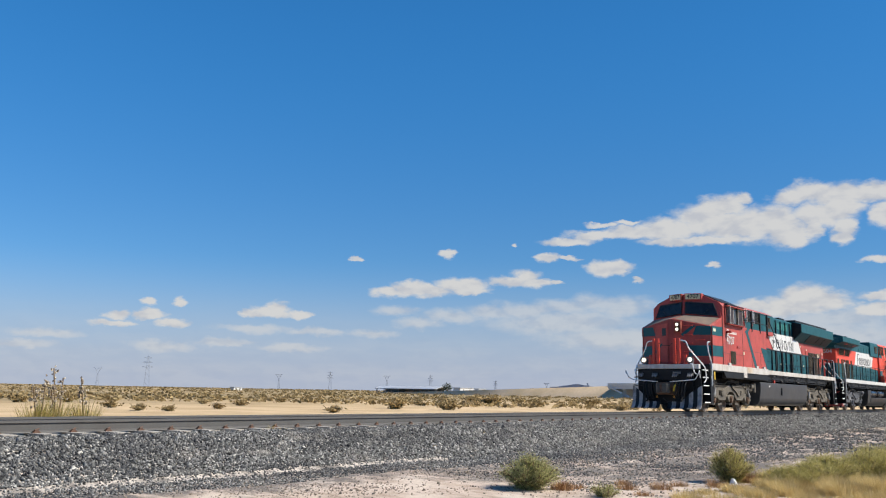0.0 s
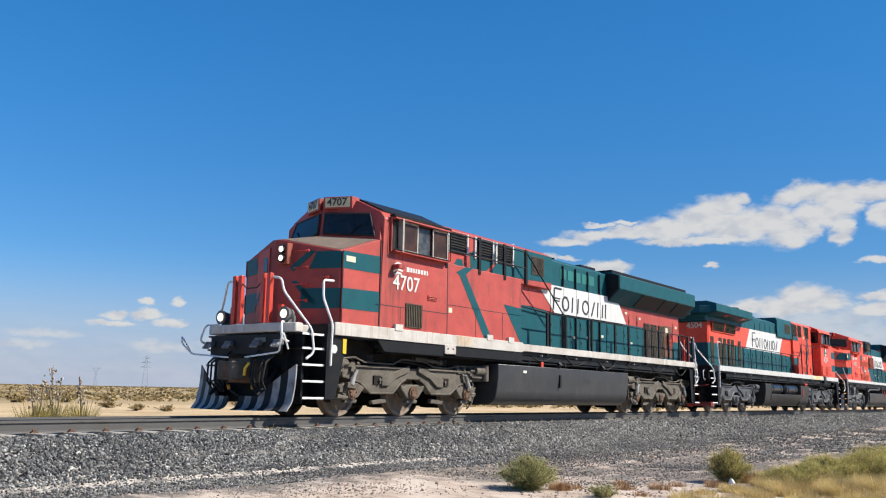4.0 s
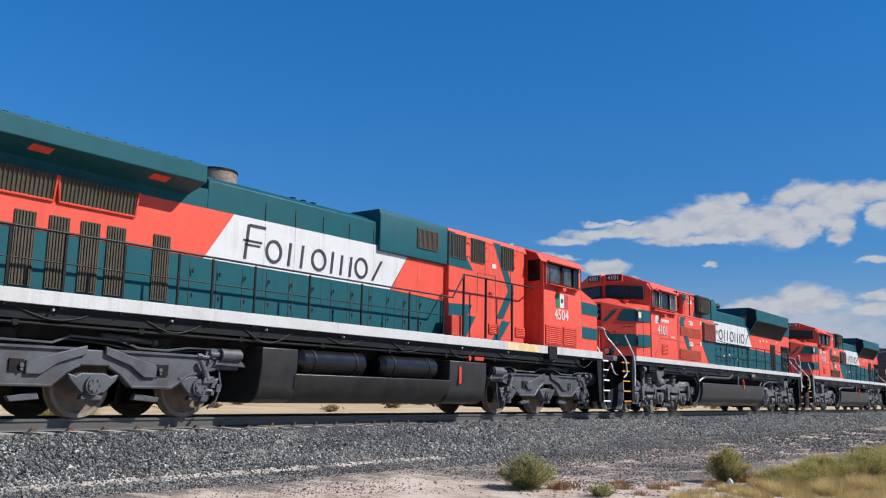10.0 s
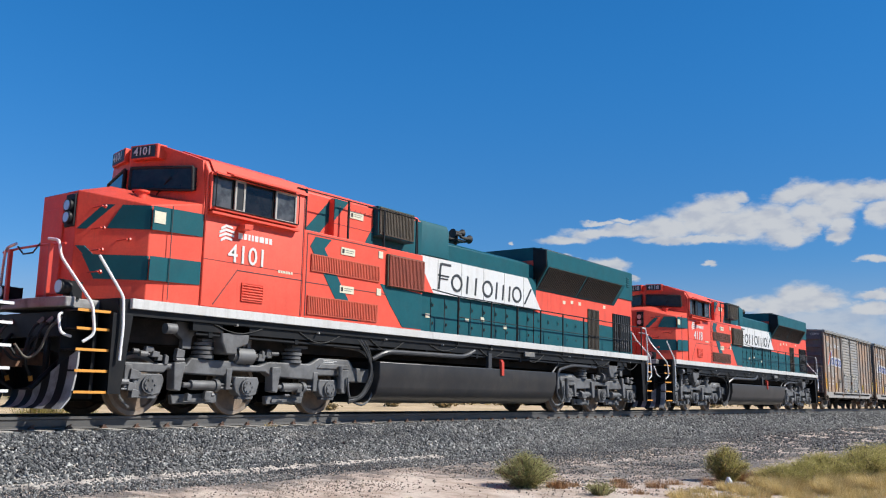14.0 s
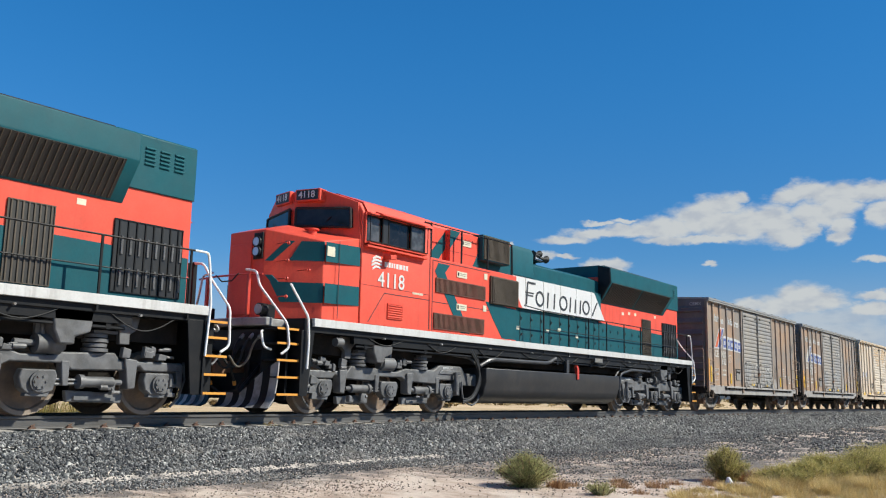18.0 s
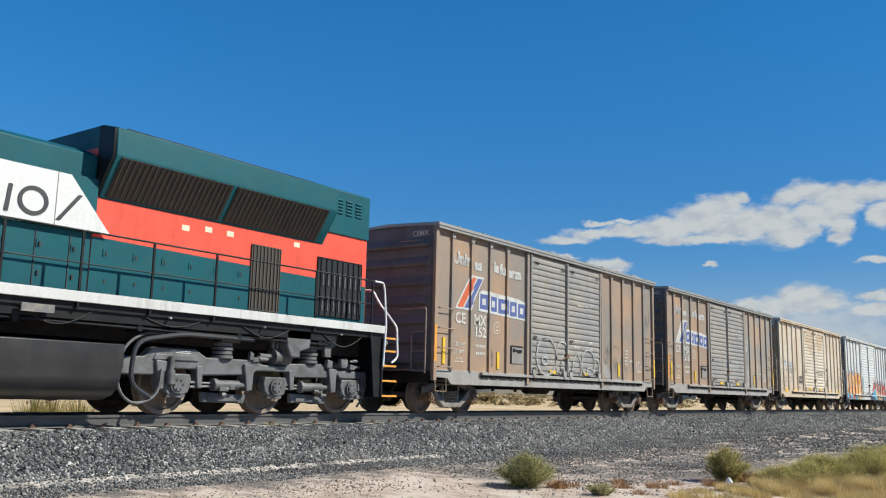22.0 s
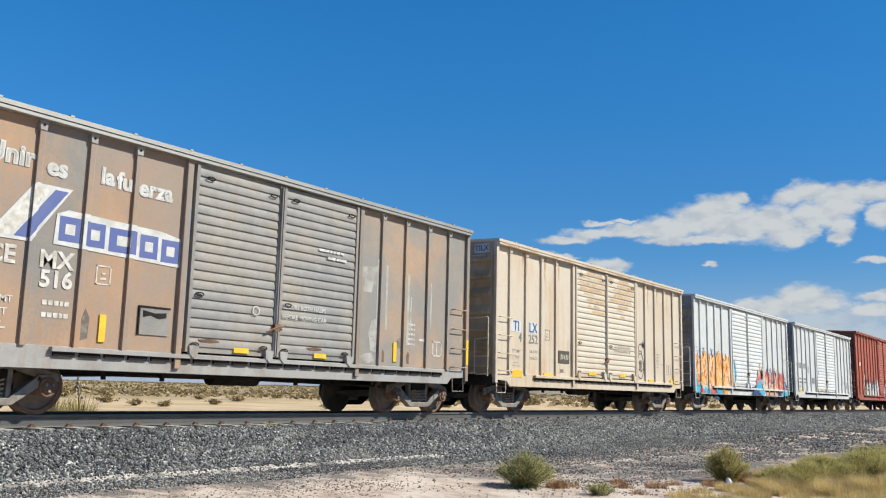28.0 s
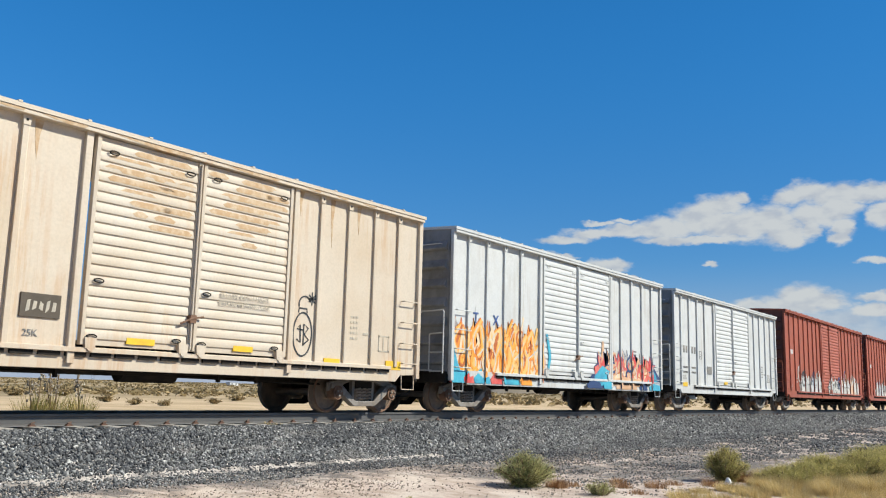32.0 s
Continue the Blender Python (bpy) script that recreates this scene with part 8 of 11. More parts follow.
# the leading engine: wide-cab unit in faded red, white and teal
def engine_lead(place):
    loco = thing("locomotive", "faded red, white and teal diesel locomotive with lit headlights", "locomotive", "engines of the train")
    frame_and_sill(loco, 1.15, 20.95, 8.48, 20.90, 1.68, SILL_OLD)
    part("cab_sill", Mesh().side(rect(1.28, 8.48, 1.64, 1.90), -1.545, -1.40).both(), SILL_OLD, loco, "grimy white sill stripe", bevel=0.008)
    part("cab_skirt", Mesh().side([(2.85, 1.38), (4.98, 1.38), (4.98, 1.63), (2.60, 1.63)], -1.52, -1.40).both(), BLACK, loco, "dark skirt below the stripe", bevel=0.008)
    part("cab_skirt", Mesh().side([(5.45, 1.40), (8.48, 1.40), (8.48, 1.63), (5.35, 1.63)], -1.52, -1.40).both(), BLACK, loco, "dark skirt below the stripe", bevel=0.008)
    part("jacking_pad", Mesh().side(rect(4.98, 5.42, 1.44, 1.66), -1.555, -1.40).both(), SILL_OLD, loco, "grimy jacking pad", bevel=0.01)
    for x in (5.10, 5.30):
        part("pad_hole", Mesh().rod((x, -1.558, 1.56), (x, -1.54, 1.56), 0.025, 10), BLACK, loco)
    part("rust_stain_plate", Mesh().side(rect(5.46, 6.15, 1.66, 1.89), -1.549, -1.53), surface("rust_stained_white", (0.58, 0.50, 0.40), 0.6, second=(0.42, 0.24, 0.10), amount=0.8, scale=2.0, streak=0.6, bump=0.05), loco)
    for x in (3.15, 6.75, 7.75):
        part("skirt_bracket", Mesh().side(rect(x, x + 0.26, 1.86, 2.0), -1.56, -1.50), SILL_OLD, loco)
    # nose and cab
    ge_nose(loco, 0.98, 2.66, RED_GRIME_SHADE)
    part("nose_cheek", Mesh().side([(1.52, 1.88), (2.66, 1.88), (2.66, 3.78), (1.52, 3.40)], -1.484, -1.44).both(), RED_OLD, loco, "faded red nose side", bevel=0.006)
    for s in (-1, 1):
        part("nose_top", Mesh().add([(1.06, s * 0.12, 3.685), (1.52, s * 1.36, 3.43), (2.60, s * 1.40, 3.80), (2.36, s * 0.06, 3.965), (1.06, s * 0.12, 3.66), (1.52, s * 1.36, 3.40), (2.60, s * 1.40, 3.76), (2.36, s * 0.06, 3.93)], [(0, 1, 2, 3), (7, 6, 5, 4), (0, 4, 5, 1), (1, 5, 6, 2), (2, 6, 7, 3), (3, 7, 4, 0)]), NOSE_TOP, loco, "dusty dull nose top")
    for z0, z1, sl in ((3.03, 3.39, 0.10), (2.20, 2.62, 0.0)):
        nose_band(loco, 0.98, -1, z0, z1, TEAL, sl)
        flat("livery_band", [(1.50, z0), (2.66, z0 + 0.01), (2.66, z1 + 0.03), (1.50, z1)], 1.484, TEAL, loco, "teal livery band")
    rake = lambda y, off=0.0: 0.98 + 0.394 * (abs(y) - 0.10) - off
    face = lambda pts, t: Mesh().add([(rake(y, t), y, z) for y, z in pts] + [(rake(y, -0.02), y, z) for y, z in pts],
                                     [tuple(range(len(pts))), tuple(reversed(range(len(pts), 2 * len(pts))))] + [(i, (i + 1) % len(pts), len(pts) + (i + 1) % len(pts), len(pts) + i) for i in range(len(pts))])
    door = part("nose_door", face([(0.16, 1.95), (0.78, 1.95), (0.78, 3.42), (0.16, 3.52)], 0.025), RED_OLD, loco, "nose door", bevel=0.01)
    part("door_window", face([(0.24, 3.02), (0.44, 3.02), (0.44, 3.32), (0.24, 3.32)], 0.035), GLASS, door, "small dark door window")
    for z in (2.2, 2.8, 3.3):
        part("door_hinge", Mesh().rod((rake(0.80, 0.02), 0.80, z), (rake(0.80, 0.02), 0.80, z + 0.14), 0.02, 8), RED_OLD, door)
    for pts in ([(-0.44, 2.98), (-0.90, 3.40), (-0.76, 3.42), (-0.36, 3.06)], [(-0.40, 2.78), (-0.52, 2.78), (-0.98, 2.30), (-0.82, 2.30)], [(0.40, 2.70), (0.52, 2.70), (0.94, 2.26), (0.80, 2.26)]):
        part("livery_band", face(pts, 0.008 if pts[0][0] < 0 else 0.030), TEAL, loco, "thin teal chevron")
    part("headlight_housing", Mesh().box(0.955, 1.12, -0.40, -0.13, 3.12, 3.57), GRILLE_RED, loco, "recessed headlight housing", bevel=0.012)
    lamp_pair(loco, 0.955, -0.265, 3.25, True, -1, 0.19, 0.062)
    grab_pairs(loco, [(rake(y, 0.0), y, z) for y, z in ((-0.62, 3.40), (-0.62, 3.05), (-0.62, 2.70), (-0.62, 2.36), (-1.05, 2.84))], -1)
    cabx = [(-1.5, 1.87), (-1.5, 4.30), (-1.34, 4.47), (-0.66, 4.79), (0.66, 4.79), (1.34, 4.47), (1.5, 4.30), (1.5, 1.87)]
    mb = Mesh().extrude(cabx, lambda p: (2.66 + max(0.0, p[1] - 3.80) * 0.18, p[0], p[1]), lambda p: (5.12, p[0], p[1]))
    part("cab", mb, RED_OLD, loco, "faded red crew cab", bevel=0.02)
    part("cab_roof", Mesh().cross([(-1.36, 4.475), (-0.67, 4.80), (0.67, 4.80), (1.36, 4.475), (1.36, 4.50), (0.67, 4.83), (-0.67, 4.83), (-1.36, 4.50)], 2.85, 5.10), BLACK, loco, "dark cab roof")
    ge_cab_front(loco, RED_OLD, 2.66, "4707", board=SIGN_LIT)
    side_windows(loco, 2.98, 5.00, 3.62, 4.30, 1.50, (3.26, 3.86, 4.40), RED_OLD, (SIGN_SHADE_BLACK, GLASS_BROWN, GLASS_GREY, GLASS_BROWN), MULLION)
    part("open_sash", Mesh().side(rect(3.20, 3.26, 3.58, 4.34), -1.66, -1.50), MULLION, loco, "pale edge of an open sash", bevel=0.006)
    part("window_gutter", Mesh().box(2.94, 5.06, -1.64, -1.49, 4.36, 4.40), BLACK, loco)
    mirror_box(loco, 3.05, 3.20, 1.5, RED_OLD)
    words("4707", 3.55, 2.91, 0.34, -1.512, LETTER_WHITE, loco, bold=0.010)
    emblem_disc(loco, 3.25, 3.24, 0.17, -1.502)
    bars(loco, 3.55, 3.20, (0.10, 0.07, 0.05, 0.05, 0.08, 0.07, 0.07, 0.05), 0.10, 0.035, -1.502, LETTER_WHITE, "brand_mark")
    for pts in (rect(2.55, 5.12, 2.375, 2.39), rect(5.10, 5.125, 1.9, 4.3), rect(2.66, 2.68, 1.9, 3.78), rect(3.36, 3.375, 1.9, 2.38), rect(6.30, 6.315, 1.9, 2.6), rect(7.52, 7.535, 1.9, 2.6), rect(5.12, 8.45, 2.60, 2.612)):
        flat("panel_seam", pts, 1.50, LETTER, loco)
    louvre(loco, 3.56, 4.12, 1.98, 2.48, 1.50, 9, GRILLE_OLIVE, back=GRILLE_OLIVE, upright=True, label="upright-barred cab vent")
    louvre(loco, 4.36, 4.66, 2.66, 2.74, 1.50, 2, RED_OLD, label="small cab vent")
    part("sticker", Mesh().side(rect(5.16, 5.30, 2.42, 2.54), -1.508, -1.5), STICKER, loco)
    part("sticker", Mesh().side(rect(1.58, 1.86, 3.18, 3.30), -1.500, -1.475), STICKER, loco)
    # equipment body behind the cab
    part("equipment_body", Mesh().box(5.12, 8.46, -1.50, 1.50, 1.87, 3.60), RED_OLD, loco, "wide equipment cabinet body", bevel=0.015)
    hood(loco, "equipment_hood", 5.12, 10.62, 1.20, 3.55, 4.66, 0.30, RED_OLD)
    part("rear_equipment_body", Mesh().box(8.46, 10.62, -1.06, 1.06, 1.87, 3.60), TEAL, loco, bevel=0.01)
    flat("livery_panel", [(6.50, 3.62), (7.10, 3.62), (7.75, 4.06), (8.30, 4.06), (8.30, 4.50), (6.65, 4.50), (6.72, 4.20), (6.45, 4.05)], 1.20, TEAL, loco, "teal livery panel")
    flat("livery_panel", [(7.35, 3.62), (10.62, 3.75), (10.62, 4.51), (8.2, 4.51)], 1.20, TEAL, loco, "teal livery panel")
    flat("livery_panel", [(8.46, 3.0), (9.62, 3.0), (9.62, 3.56), (8.46, 3.56)], 1.06, RED_OLD, loco, "red livery panel")
    flat("livery_panel", [(9.62, 3.0), (10.62, 3.0), (10.62, 3.56), (9.62, 3.56)], 1.06, WHITE, loco)
    part("red_panel", Mesh().side([(9.55, 3.58), (9.62, 3.0), (10.95, 2.93), (9.98, 3.74)], -1.069, -1.05), RED_OLD, loco)
    flat("livery_band", [(5.60, 3.35), (5.86, 3.41), (7.02, 1.92), (6.68, 1.92)], 1.50, TEAL, loco, "teal diagonal band")
    flat("livery_band", [(5.45, 3.42), (5.85, 3.595), (6.15, 3.595), (5.86, 3.41), (5.60, 3.35)], 1.50, TEAL, loco)
    flat("livery_band", [(5.72, 3.62), (5.9, 3.84), (6.12, 3.84), (6.18, 3.62)], 1.20, TEAL, loco)
    flat("livery_panel", [(7.58, 2.84), (8.455, 2.80), (8.455, 1.90), (8.40, 1.90)], 1.50, TEAL, loco, "teal livery wedge")
    for x in (5.52, 6.70, 7.68):
        louvre(loco, x, x + 0.72, 3.98, 4.46, 1.20, 7, UNDER, back=SIGN_SHADE_BLACK, label="dark intake louvre")
        for xx in (x - 0.07, x + 0.76):
            part("louvre_edge", Mesh().side(rect(xx, xx + 0.05, 3.94, 4.50), -1.245, -1.2), WHITE, loco)
    louvre(loco, 9.50, 10.12, 3.90, 4.38, 1.20, 10, GRILLE_BROWN, upright=True, label="upright-barred filter grille")
    for x in (5.05, 6.45, 7.62, 8.70):
        part("ledge_bracket", Mesh().box(x - 0.05, x + 0.05, -1.52, -1.46, 3.48, 4.42), BLACK, loco, "black ledge bracket", bevel=0.006)
    for z in (4.36, 3.92):
        rail_line(loco, [(5.05, -1.50, z), (8.72, -1.50, z)], BLACK, 0.016, both=False)
    part("ledge_strut", Mesh().tube([(8.72, -1.50, 4.36), (10.9, -1.45, 2.82)], 0.020, 7), BLACK, loco)
    part("door_frame_rail", Mesh().tube([(8.9, -1.14, 3.55), (8.9, -1.14, 2.95), (10.6, -1.14, 2.85)], 0.02, 6), BLACK, loco)
    # engine hood
    hood(loco, "engine_hood", 10.62, 14.5, 1.02, 1.87, 4.62, 0.32, TEAL)
    flat("livery_panel", [(9.96, 3.73), (11.0, 2.93), (15.88, 2.95), (15.20, 3.76)], 1.075, WHITE, loco, "white livery panel")
    for x in (10.75, 11.55, 12.35, 13.15, 13.95):
        part("door_seam", Mesh().side(rect(x, x + 0.015, 1.90, 4.40), -1.085, -1.02), LETTER, loco)
    for i in range(5):
        x = 11.45 + i * 0.46
        part("fresh_patch", Mesh().side(rect(x, x + 0.36, 4.00, 4.30), -1.029, -1.02), surface("fresh_teal_patch", (0.03, 0.19, 0.17), 0.4, bump=0.02), loco, "brighter teal touched-up patch")
    wordmark(loco, 10.85, 3.02, 0.46, -1.081, (("ring", 0.80), ("stem", 0.42), ("stem", 0.42), ("ring", 0.82), ("slant", 0.52), ("2", 0.72), ("stem", 0.42)), 0.56)
    hood_doors(loco, [8.95 + 0.62 * i for i in range(12)], 1.92, 2.90, 1.025, TEAL)
    for x in (11.3, 11.5, 11.7, 11.9):
        part("exhaust_lug", Mesh().rod((x, -0.5, 4.60), (x, -0.5, 4.72), 0.07, 10), BLACK, loco)
    part("roof_hatch", Mesh().box(13.4, 14.4, -0.7, 0.7, 4.60, 4.70), BLACK, loco, bevel=0.01)
    # radiator section
    part("radiator_hood", Mesh().box(14.5, 20.65, -1.02, 1.02, 1.87, 3.70), RED_OLD, loco, "red long hood end", bevel=0.012)
    wing = [(-1.03, 3.55), (-1.50, 4.00), (-1.50, 4.44), (-1.15, 4.56), (1.15, 4.56), (1.50, 4.44), (1.50, 4.00), (1.03, 3.55)]
    part("radiator_housing", Mesh().cross(wing, 14.55, 21.18), TEAL, loco, "flared teal radiator housing", bevel=0.015)
    part("radiator_top", Mesh().box(14.7, 21.15, -1.15, 1.15, 4.54, 4.66), BLACK, loco, bevel=0.01)
    part("radiator_front", Mesh().cross([(-1.48, 4.02), (-1.48, 4.42), (-1.05, 4.53), (-1.05, 3.6)], 14.50, 14.56).both(), BLACK, loco)
    for a, b in ((16.4, 18.2), (18.3, 19.4), (19.5, 20.9)):
        part("radiator_screen", Mesh().extrude([(-1.10, 3.60), (-1.115, 3.59), (-1.505, 3.98), (-1.49, 3.99)], lambda p: (a, p[0], p[1]), lambda p: (b, p[0], p[1])), GRILLE, loco, "dark sloping radiator screen")
    flat("livery_panel", [(15.88, 2.95), (20.64, 2.95), (20.64, 1.88), (14.5, 1.88), (14.5, 2.93)], 1.02, TEAL, loco, "teal lower hood side")
    for x in (17.45, 18.05, 18.7):
        louvre(loco, x, x + 0.44, 1.98, 3.10, 1.03, 8, GRILLE_BROWN, upright=True, name="hood_door", label="hood door with upright bars")
    part("open_door_bay", Mesh().side(rect(19.22, 19.95, 2.0, 3.15), -1.038, -1.02), GRILLE_WARM, loco, "brown-red handbrake bay, drawn flat")
    part("hood_end_door", Mesh().side(rect(20.02, 20.58, 2.0, 3.30), -1.040, -1.02).both(), RED_OLD, loco, "red hood door", bevel=0.006)
    part("livery_panel", Mesh().side(rect(20.02, 20.58, 2.0, 2.60), -1.046, -1.03).both(), TEAL, loco)
    part("sticker", Mesh().side(rect(20.22, 20.40, 3.10, 3.20), -1.047, -1.03), STICKER, loco)
    flat("grimy_door_panel", [(17.35, 1.89), (19.20, 1.89), (19.20, 2.94), (17.35, 2.94)], 1.026, TANK, loco, "soot-dark lower hood doors")
    wheel = Mesh()
    for rr, dy in ((0.27, -1.09), (0.19, -1.05)):
        wheel.tube([(19.60 + rr * 0.85 * math.cos(a), dy, 2.62 + rr * math.sin(a)) for a in (i * math.tau / 24 for i in range(25))], 0.022, 7)
    for a in (20, 80, 140):
        c, q = math.cos(radians(a)) * 0.22, math.sin(radians(a)) * 0.26
        wheel.rod((19.60 - c, -1.09, 2.62 - q), (19.60 + c, -1.09, 2.62 + q), 0.012, 6)
    part("handbrake_wheel", wheel.rod((19.60, -1.10, 2.62), (19.60, -1.03, 2.62), 0.05, 12), RED_POST, loco, "red spoked handbrake wheel")
    part("paper_notice", Mesh().side(rect(19.32, 19.52, 2.86, 3.08), -1.042, -1.03), STICKER, loco)
    hood_doors(loco, (16.2, 16.85, 20.1, 20.5), 1.92, 3.3, 1.028, RED_OLD)
    for x, z in ((12.2, 2.25), (13.1, 2.28), (15.9, 3.3), (16.3, 2.3), (14.1, 2.4), (17.0, 3.2)):
        part("sticker", Mesh().side(rect(x, x + 0.16, z, z + 0.08), -1.034, -1.02), STICKER, loco)
    lamp_pair(loco, 20.66, -0.55, 3.72, False, 1)
    # walkway rails
    stanchions(loco, (9.84, 10.90, 12.53, 14.13, 15.14, 16.53, 17.6, 18.46, 19.46, 20.3, 20.75), 1.62, 2.82, 1.50, BLACK, 0.10, 0.05)
    rail_line(loco, [(8.9, -1.50, 2.85), (9.8, -1.50, 2.81), (20.8, -1.50, 2.80)], BLACK, 0.018)
    # ends
    part("anticlimber", Mesh().plan([(0.30, -0.75), (0.42, -1.30), (0.62, -1.30), (0.62, -0.98), (1.3, -0.98), (1.3, 0.98), (0.62, 0.98), (0.62, 1.30), (0.42, 1.30), (0.30, 0.75)], 1.66, 1.84), SILL_OLD, loco, "pale front platform edge", bevel=0.02)
    for s in (-1, 1):
        d = part("ditch_light", Mesh().rod((0.62, s * 0.95, 2.02), (0.42, s * 0.95, 2.02), 0.10, 18, 0.15).box(0.50, 0.70, s * 0.95 - 0.05, s * 0.95 + 0.05, 1.84, 2.0), TRUCK_GREY, loco, "round ditch light on a bracket")
        part("light_bracket", Mesh().box(0.52, 0.60, s * 0.72 - 0.05, s * 0.72 + 0.05, 1.84, 2.22), RED_POST, loco, "red bracket beside the ditch light")
        part("lens", Mesh().rod((0.42, s * 0.95, 2.02), (0.405, s * 0.95, 2.02), 0.085, 18), LAMP_ON, d, "lit round lens")
    plow(loco, 0.35, -1, PLOW)
    coupler(loco, 0.75, -1, 0.90)
    for yy in (-1.02, -0.42, 0.42, 1.02):
        part("hose_rack", Mesh().box(0.20, 0.31, yy - 0.10, yy + 0.10, 1.40, 1.50), TRUCK_GREY, loco, "grey hose rack on the pilot beam", bevel=0.01)
        for k in range(3):
            part("gladhand", Mesh().rod((0.20, yy - 0.07 + 0.07 * k, 1.43), (0.13, yy - 0.07 + 0.07 * k, 1.36), 0.028, 8), PLOW, loco)
    part("beam_plate", Mesh().box(0.272, 0.292, -0.62, -0.30, 1.46, 1.55), STENCIL_DARK, loco, "worn plate on the pilot beam")
    part("coupler_pocket", Mesh().box(0.20, 0.62, -0.36, 0.36, 0.66, 1.14), RUST, loco, "rusty coupler pocket", bevel=0.02)
    part("coupler_head", Mesh().plan([(-0.22, -0.22), (-0.10, -0.30), (0.15, -0.24), (0.15, 0.24), (-0.10, 0.26), (-0.26, 0.14), (-0.12, 0.06), (-0.12, -0.06)], 0.72, 1.08), TRUCK_TAN, loco, "worn knuckle coupler head", bevel=0.03)
    part("hose_coupling", Mesh().tube([(-0.02, -0.52, 1.04), (-0.10, -0.50, 0.94), (-0.08, -0.46, 0.80)], 0.032, 7), YELLOW, loco, "yellow hose coupling")
    for s in (-1, 1):
        part("cut_lever", Mesh().tube(round_corner([(0.10, s * 0.25, 1.16), (0.05, s * 0.8, 1.20), (0.02, s * 1.30, 1.24), (-0.12, s * 1.48, 1.46), (-0.10, s * 1.52, 1.62), (0.10, s * 1.46, 1.30)], 0.08), 0.018, 7), CHROME, loco, "pale looped cut lever")
        part("grab_loop", Mesh().tube(round_corner([(0.40, s * 0.98, 1.86), (0.20, s * 1.14, 1.84), (0.14, s * 1.22, 1.52), (0.30, s * 1.24, 1.46)], 0.08), 0.022, 7), CHROME, loco, "white curved grab loop")
    for yy in (-0.86, -0.75, -0.62, -0.52, 0.52, 0.62, 0.75, 0.86):
        part("multiple_unit_hose", Mesh().tube([(0.30, yy, 1.20), (0.10, yy, 1.05), (0.06, yy * 0.95, 0.70), (0.22, yy * 0.9, 0.48)], 0.022, 7), RUBBER, loco, "hanging air hose")
    end_rails(loco, 0.40, -1, True)
    step_well(loco, 0.50, 1.12, -1, CHROME, plate=(0.30, 0.62))
    part("round_sticker", Mesh().rod((0.98 + 0.36, -1.474, 1.36), (0.98 + 0.36, -1.480, 1.36), 0.085, 18), LETTER_WHITE, loco, "round white sticker on the step plate")
    part("pilot_sheet", Mesh().box(0.62, 0.68, -1.30, 1.30, 0.28, 1.66), BLACK, loco, "black sheet behind the pilot")
    part("side_handrail", Mesh().tube(round_corner([(1.30, -1.43, 2.74), (0.98, -1.46, 2.72), (0.95, -1.50, 2.36), (1.20, -1.54, 1.86), (1.18, -1.54, 1.02)], 0.08), 0.024, 8), CHROME, loco, "white side handrail")
    part("yellow_tag", Mesh().side(rect(1.58, 1.68, 1.28, 1.58), -1.49, -1.465), YELLOW, loco)
    step_well(loco, 20.85, 21.40, 1, CHROME)
    part("rear_sheet", Mesh().box(20.9, 21.0, -1.4, 1.4, 0.55, 1.62), BLACK, loco)
    rear_rails(loco, 21.25, 20.92)
    coupler(loco, 20.95, 1, 0.90)
    # tank and trucks
    tank_box(loco, 7.35, 15.05, 0.26, 1.30, 0.35)
    part("tank_sight_glass", Mesh().box(10.5, 10.58, -1.53, -1.49, 0.75, 1.10), BLACK, loco)
    part("tank_label", Mesh().side(rect(8.55, 8.72, 1.10, 1.17), -1.512, -1.5), WHITE, loco)
    part("fuel_filler", Mesh().rod((10.5, -1.42, 1.30), (10.5, -1.55, 1.42), 0.07, 12), GRILLE, loco)
    part("fuel_filler", Mesh().rod((13.2, -1.42, 1.30), (13.2, -1.55, 1.42), 0.07, 12), GRILLE, loco)
    part("emergency_valve", Mesh().box(9.6, 9.72, -1.45, -1.38, 1.30, 1.44), RED_POST, loco)
    part("air_filter", Mesh().rod((7.1, -1.25, 0.85), (7.1, -1.25, 1.25), 0.10, 12), TRUCK_TAN, loco)
    loco_truck(loco, (2.2, 4.25, 6.35), "wave", TRUCK_TAN)
    loco_truck(loco, (16.3, 18.35, 20.4), "wave", TRUCK_TAN)
    ROLLING.append((loco, place))


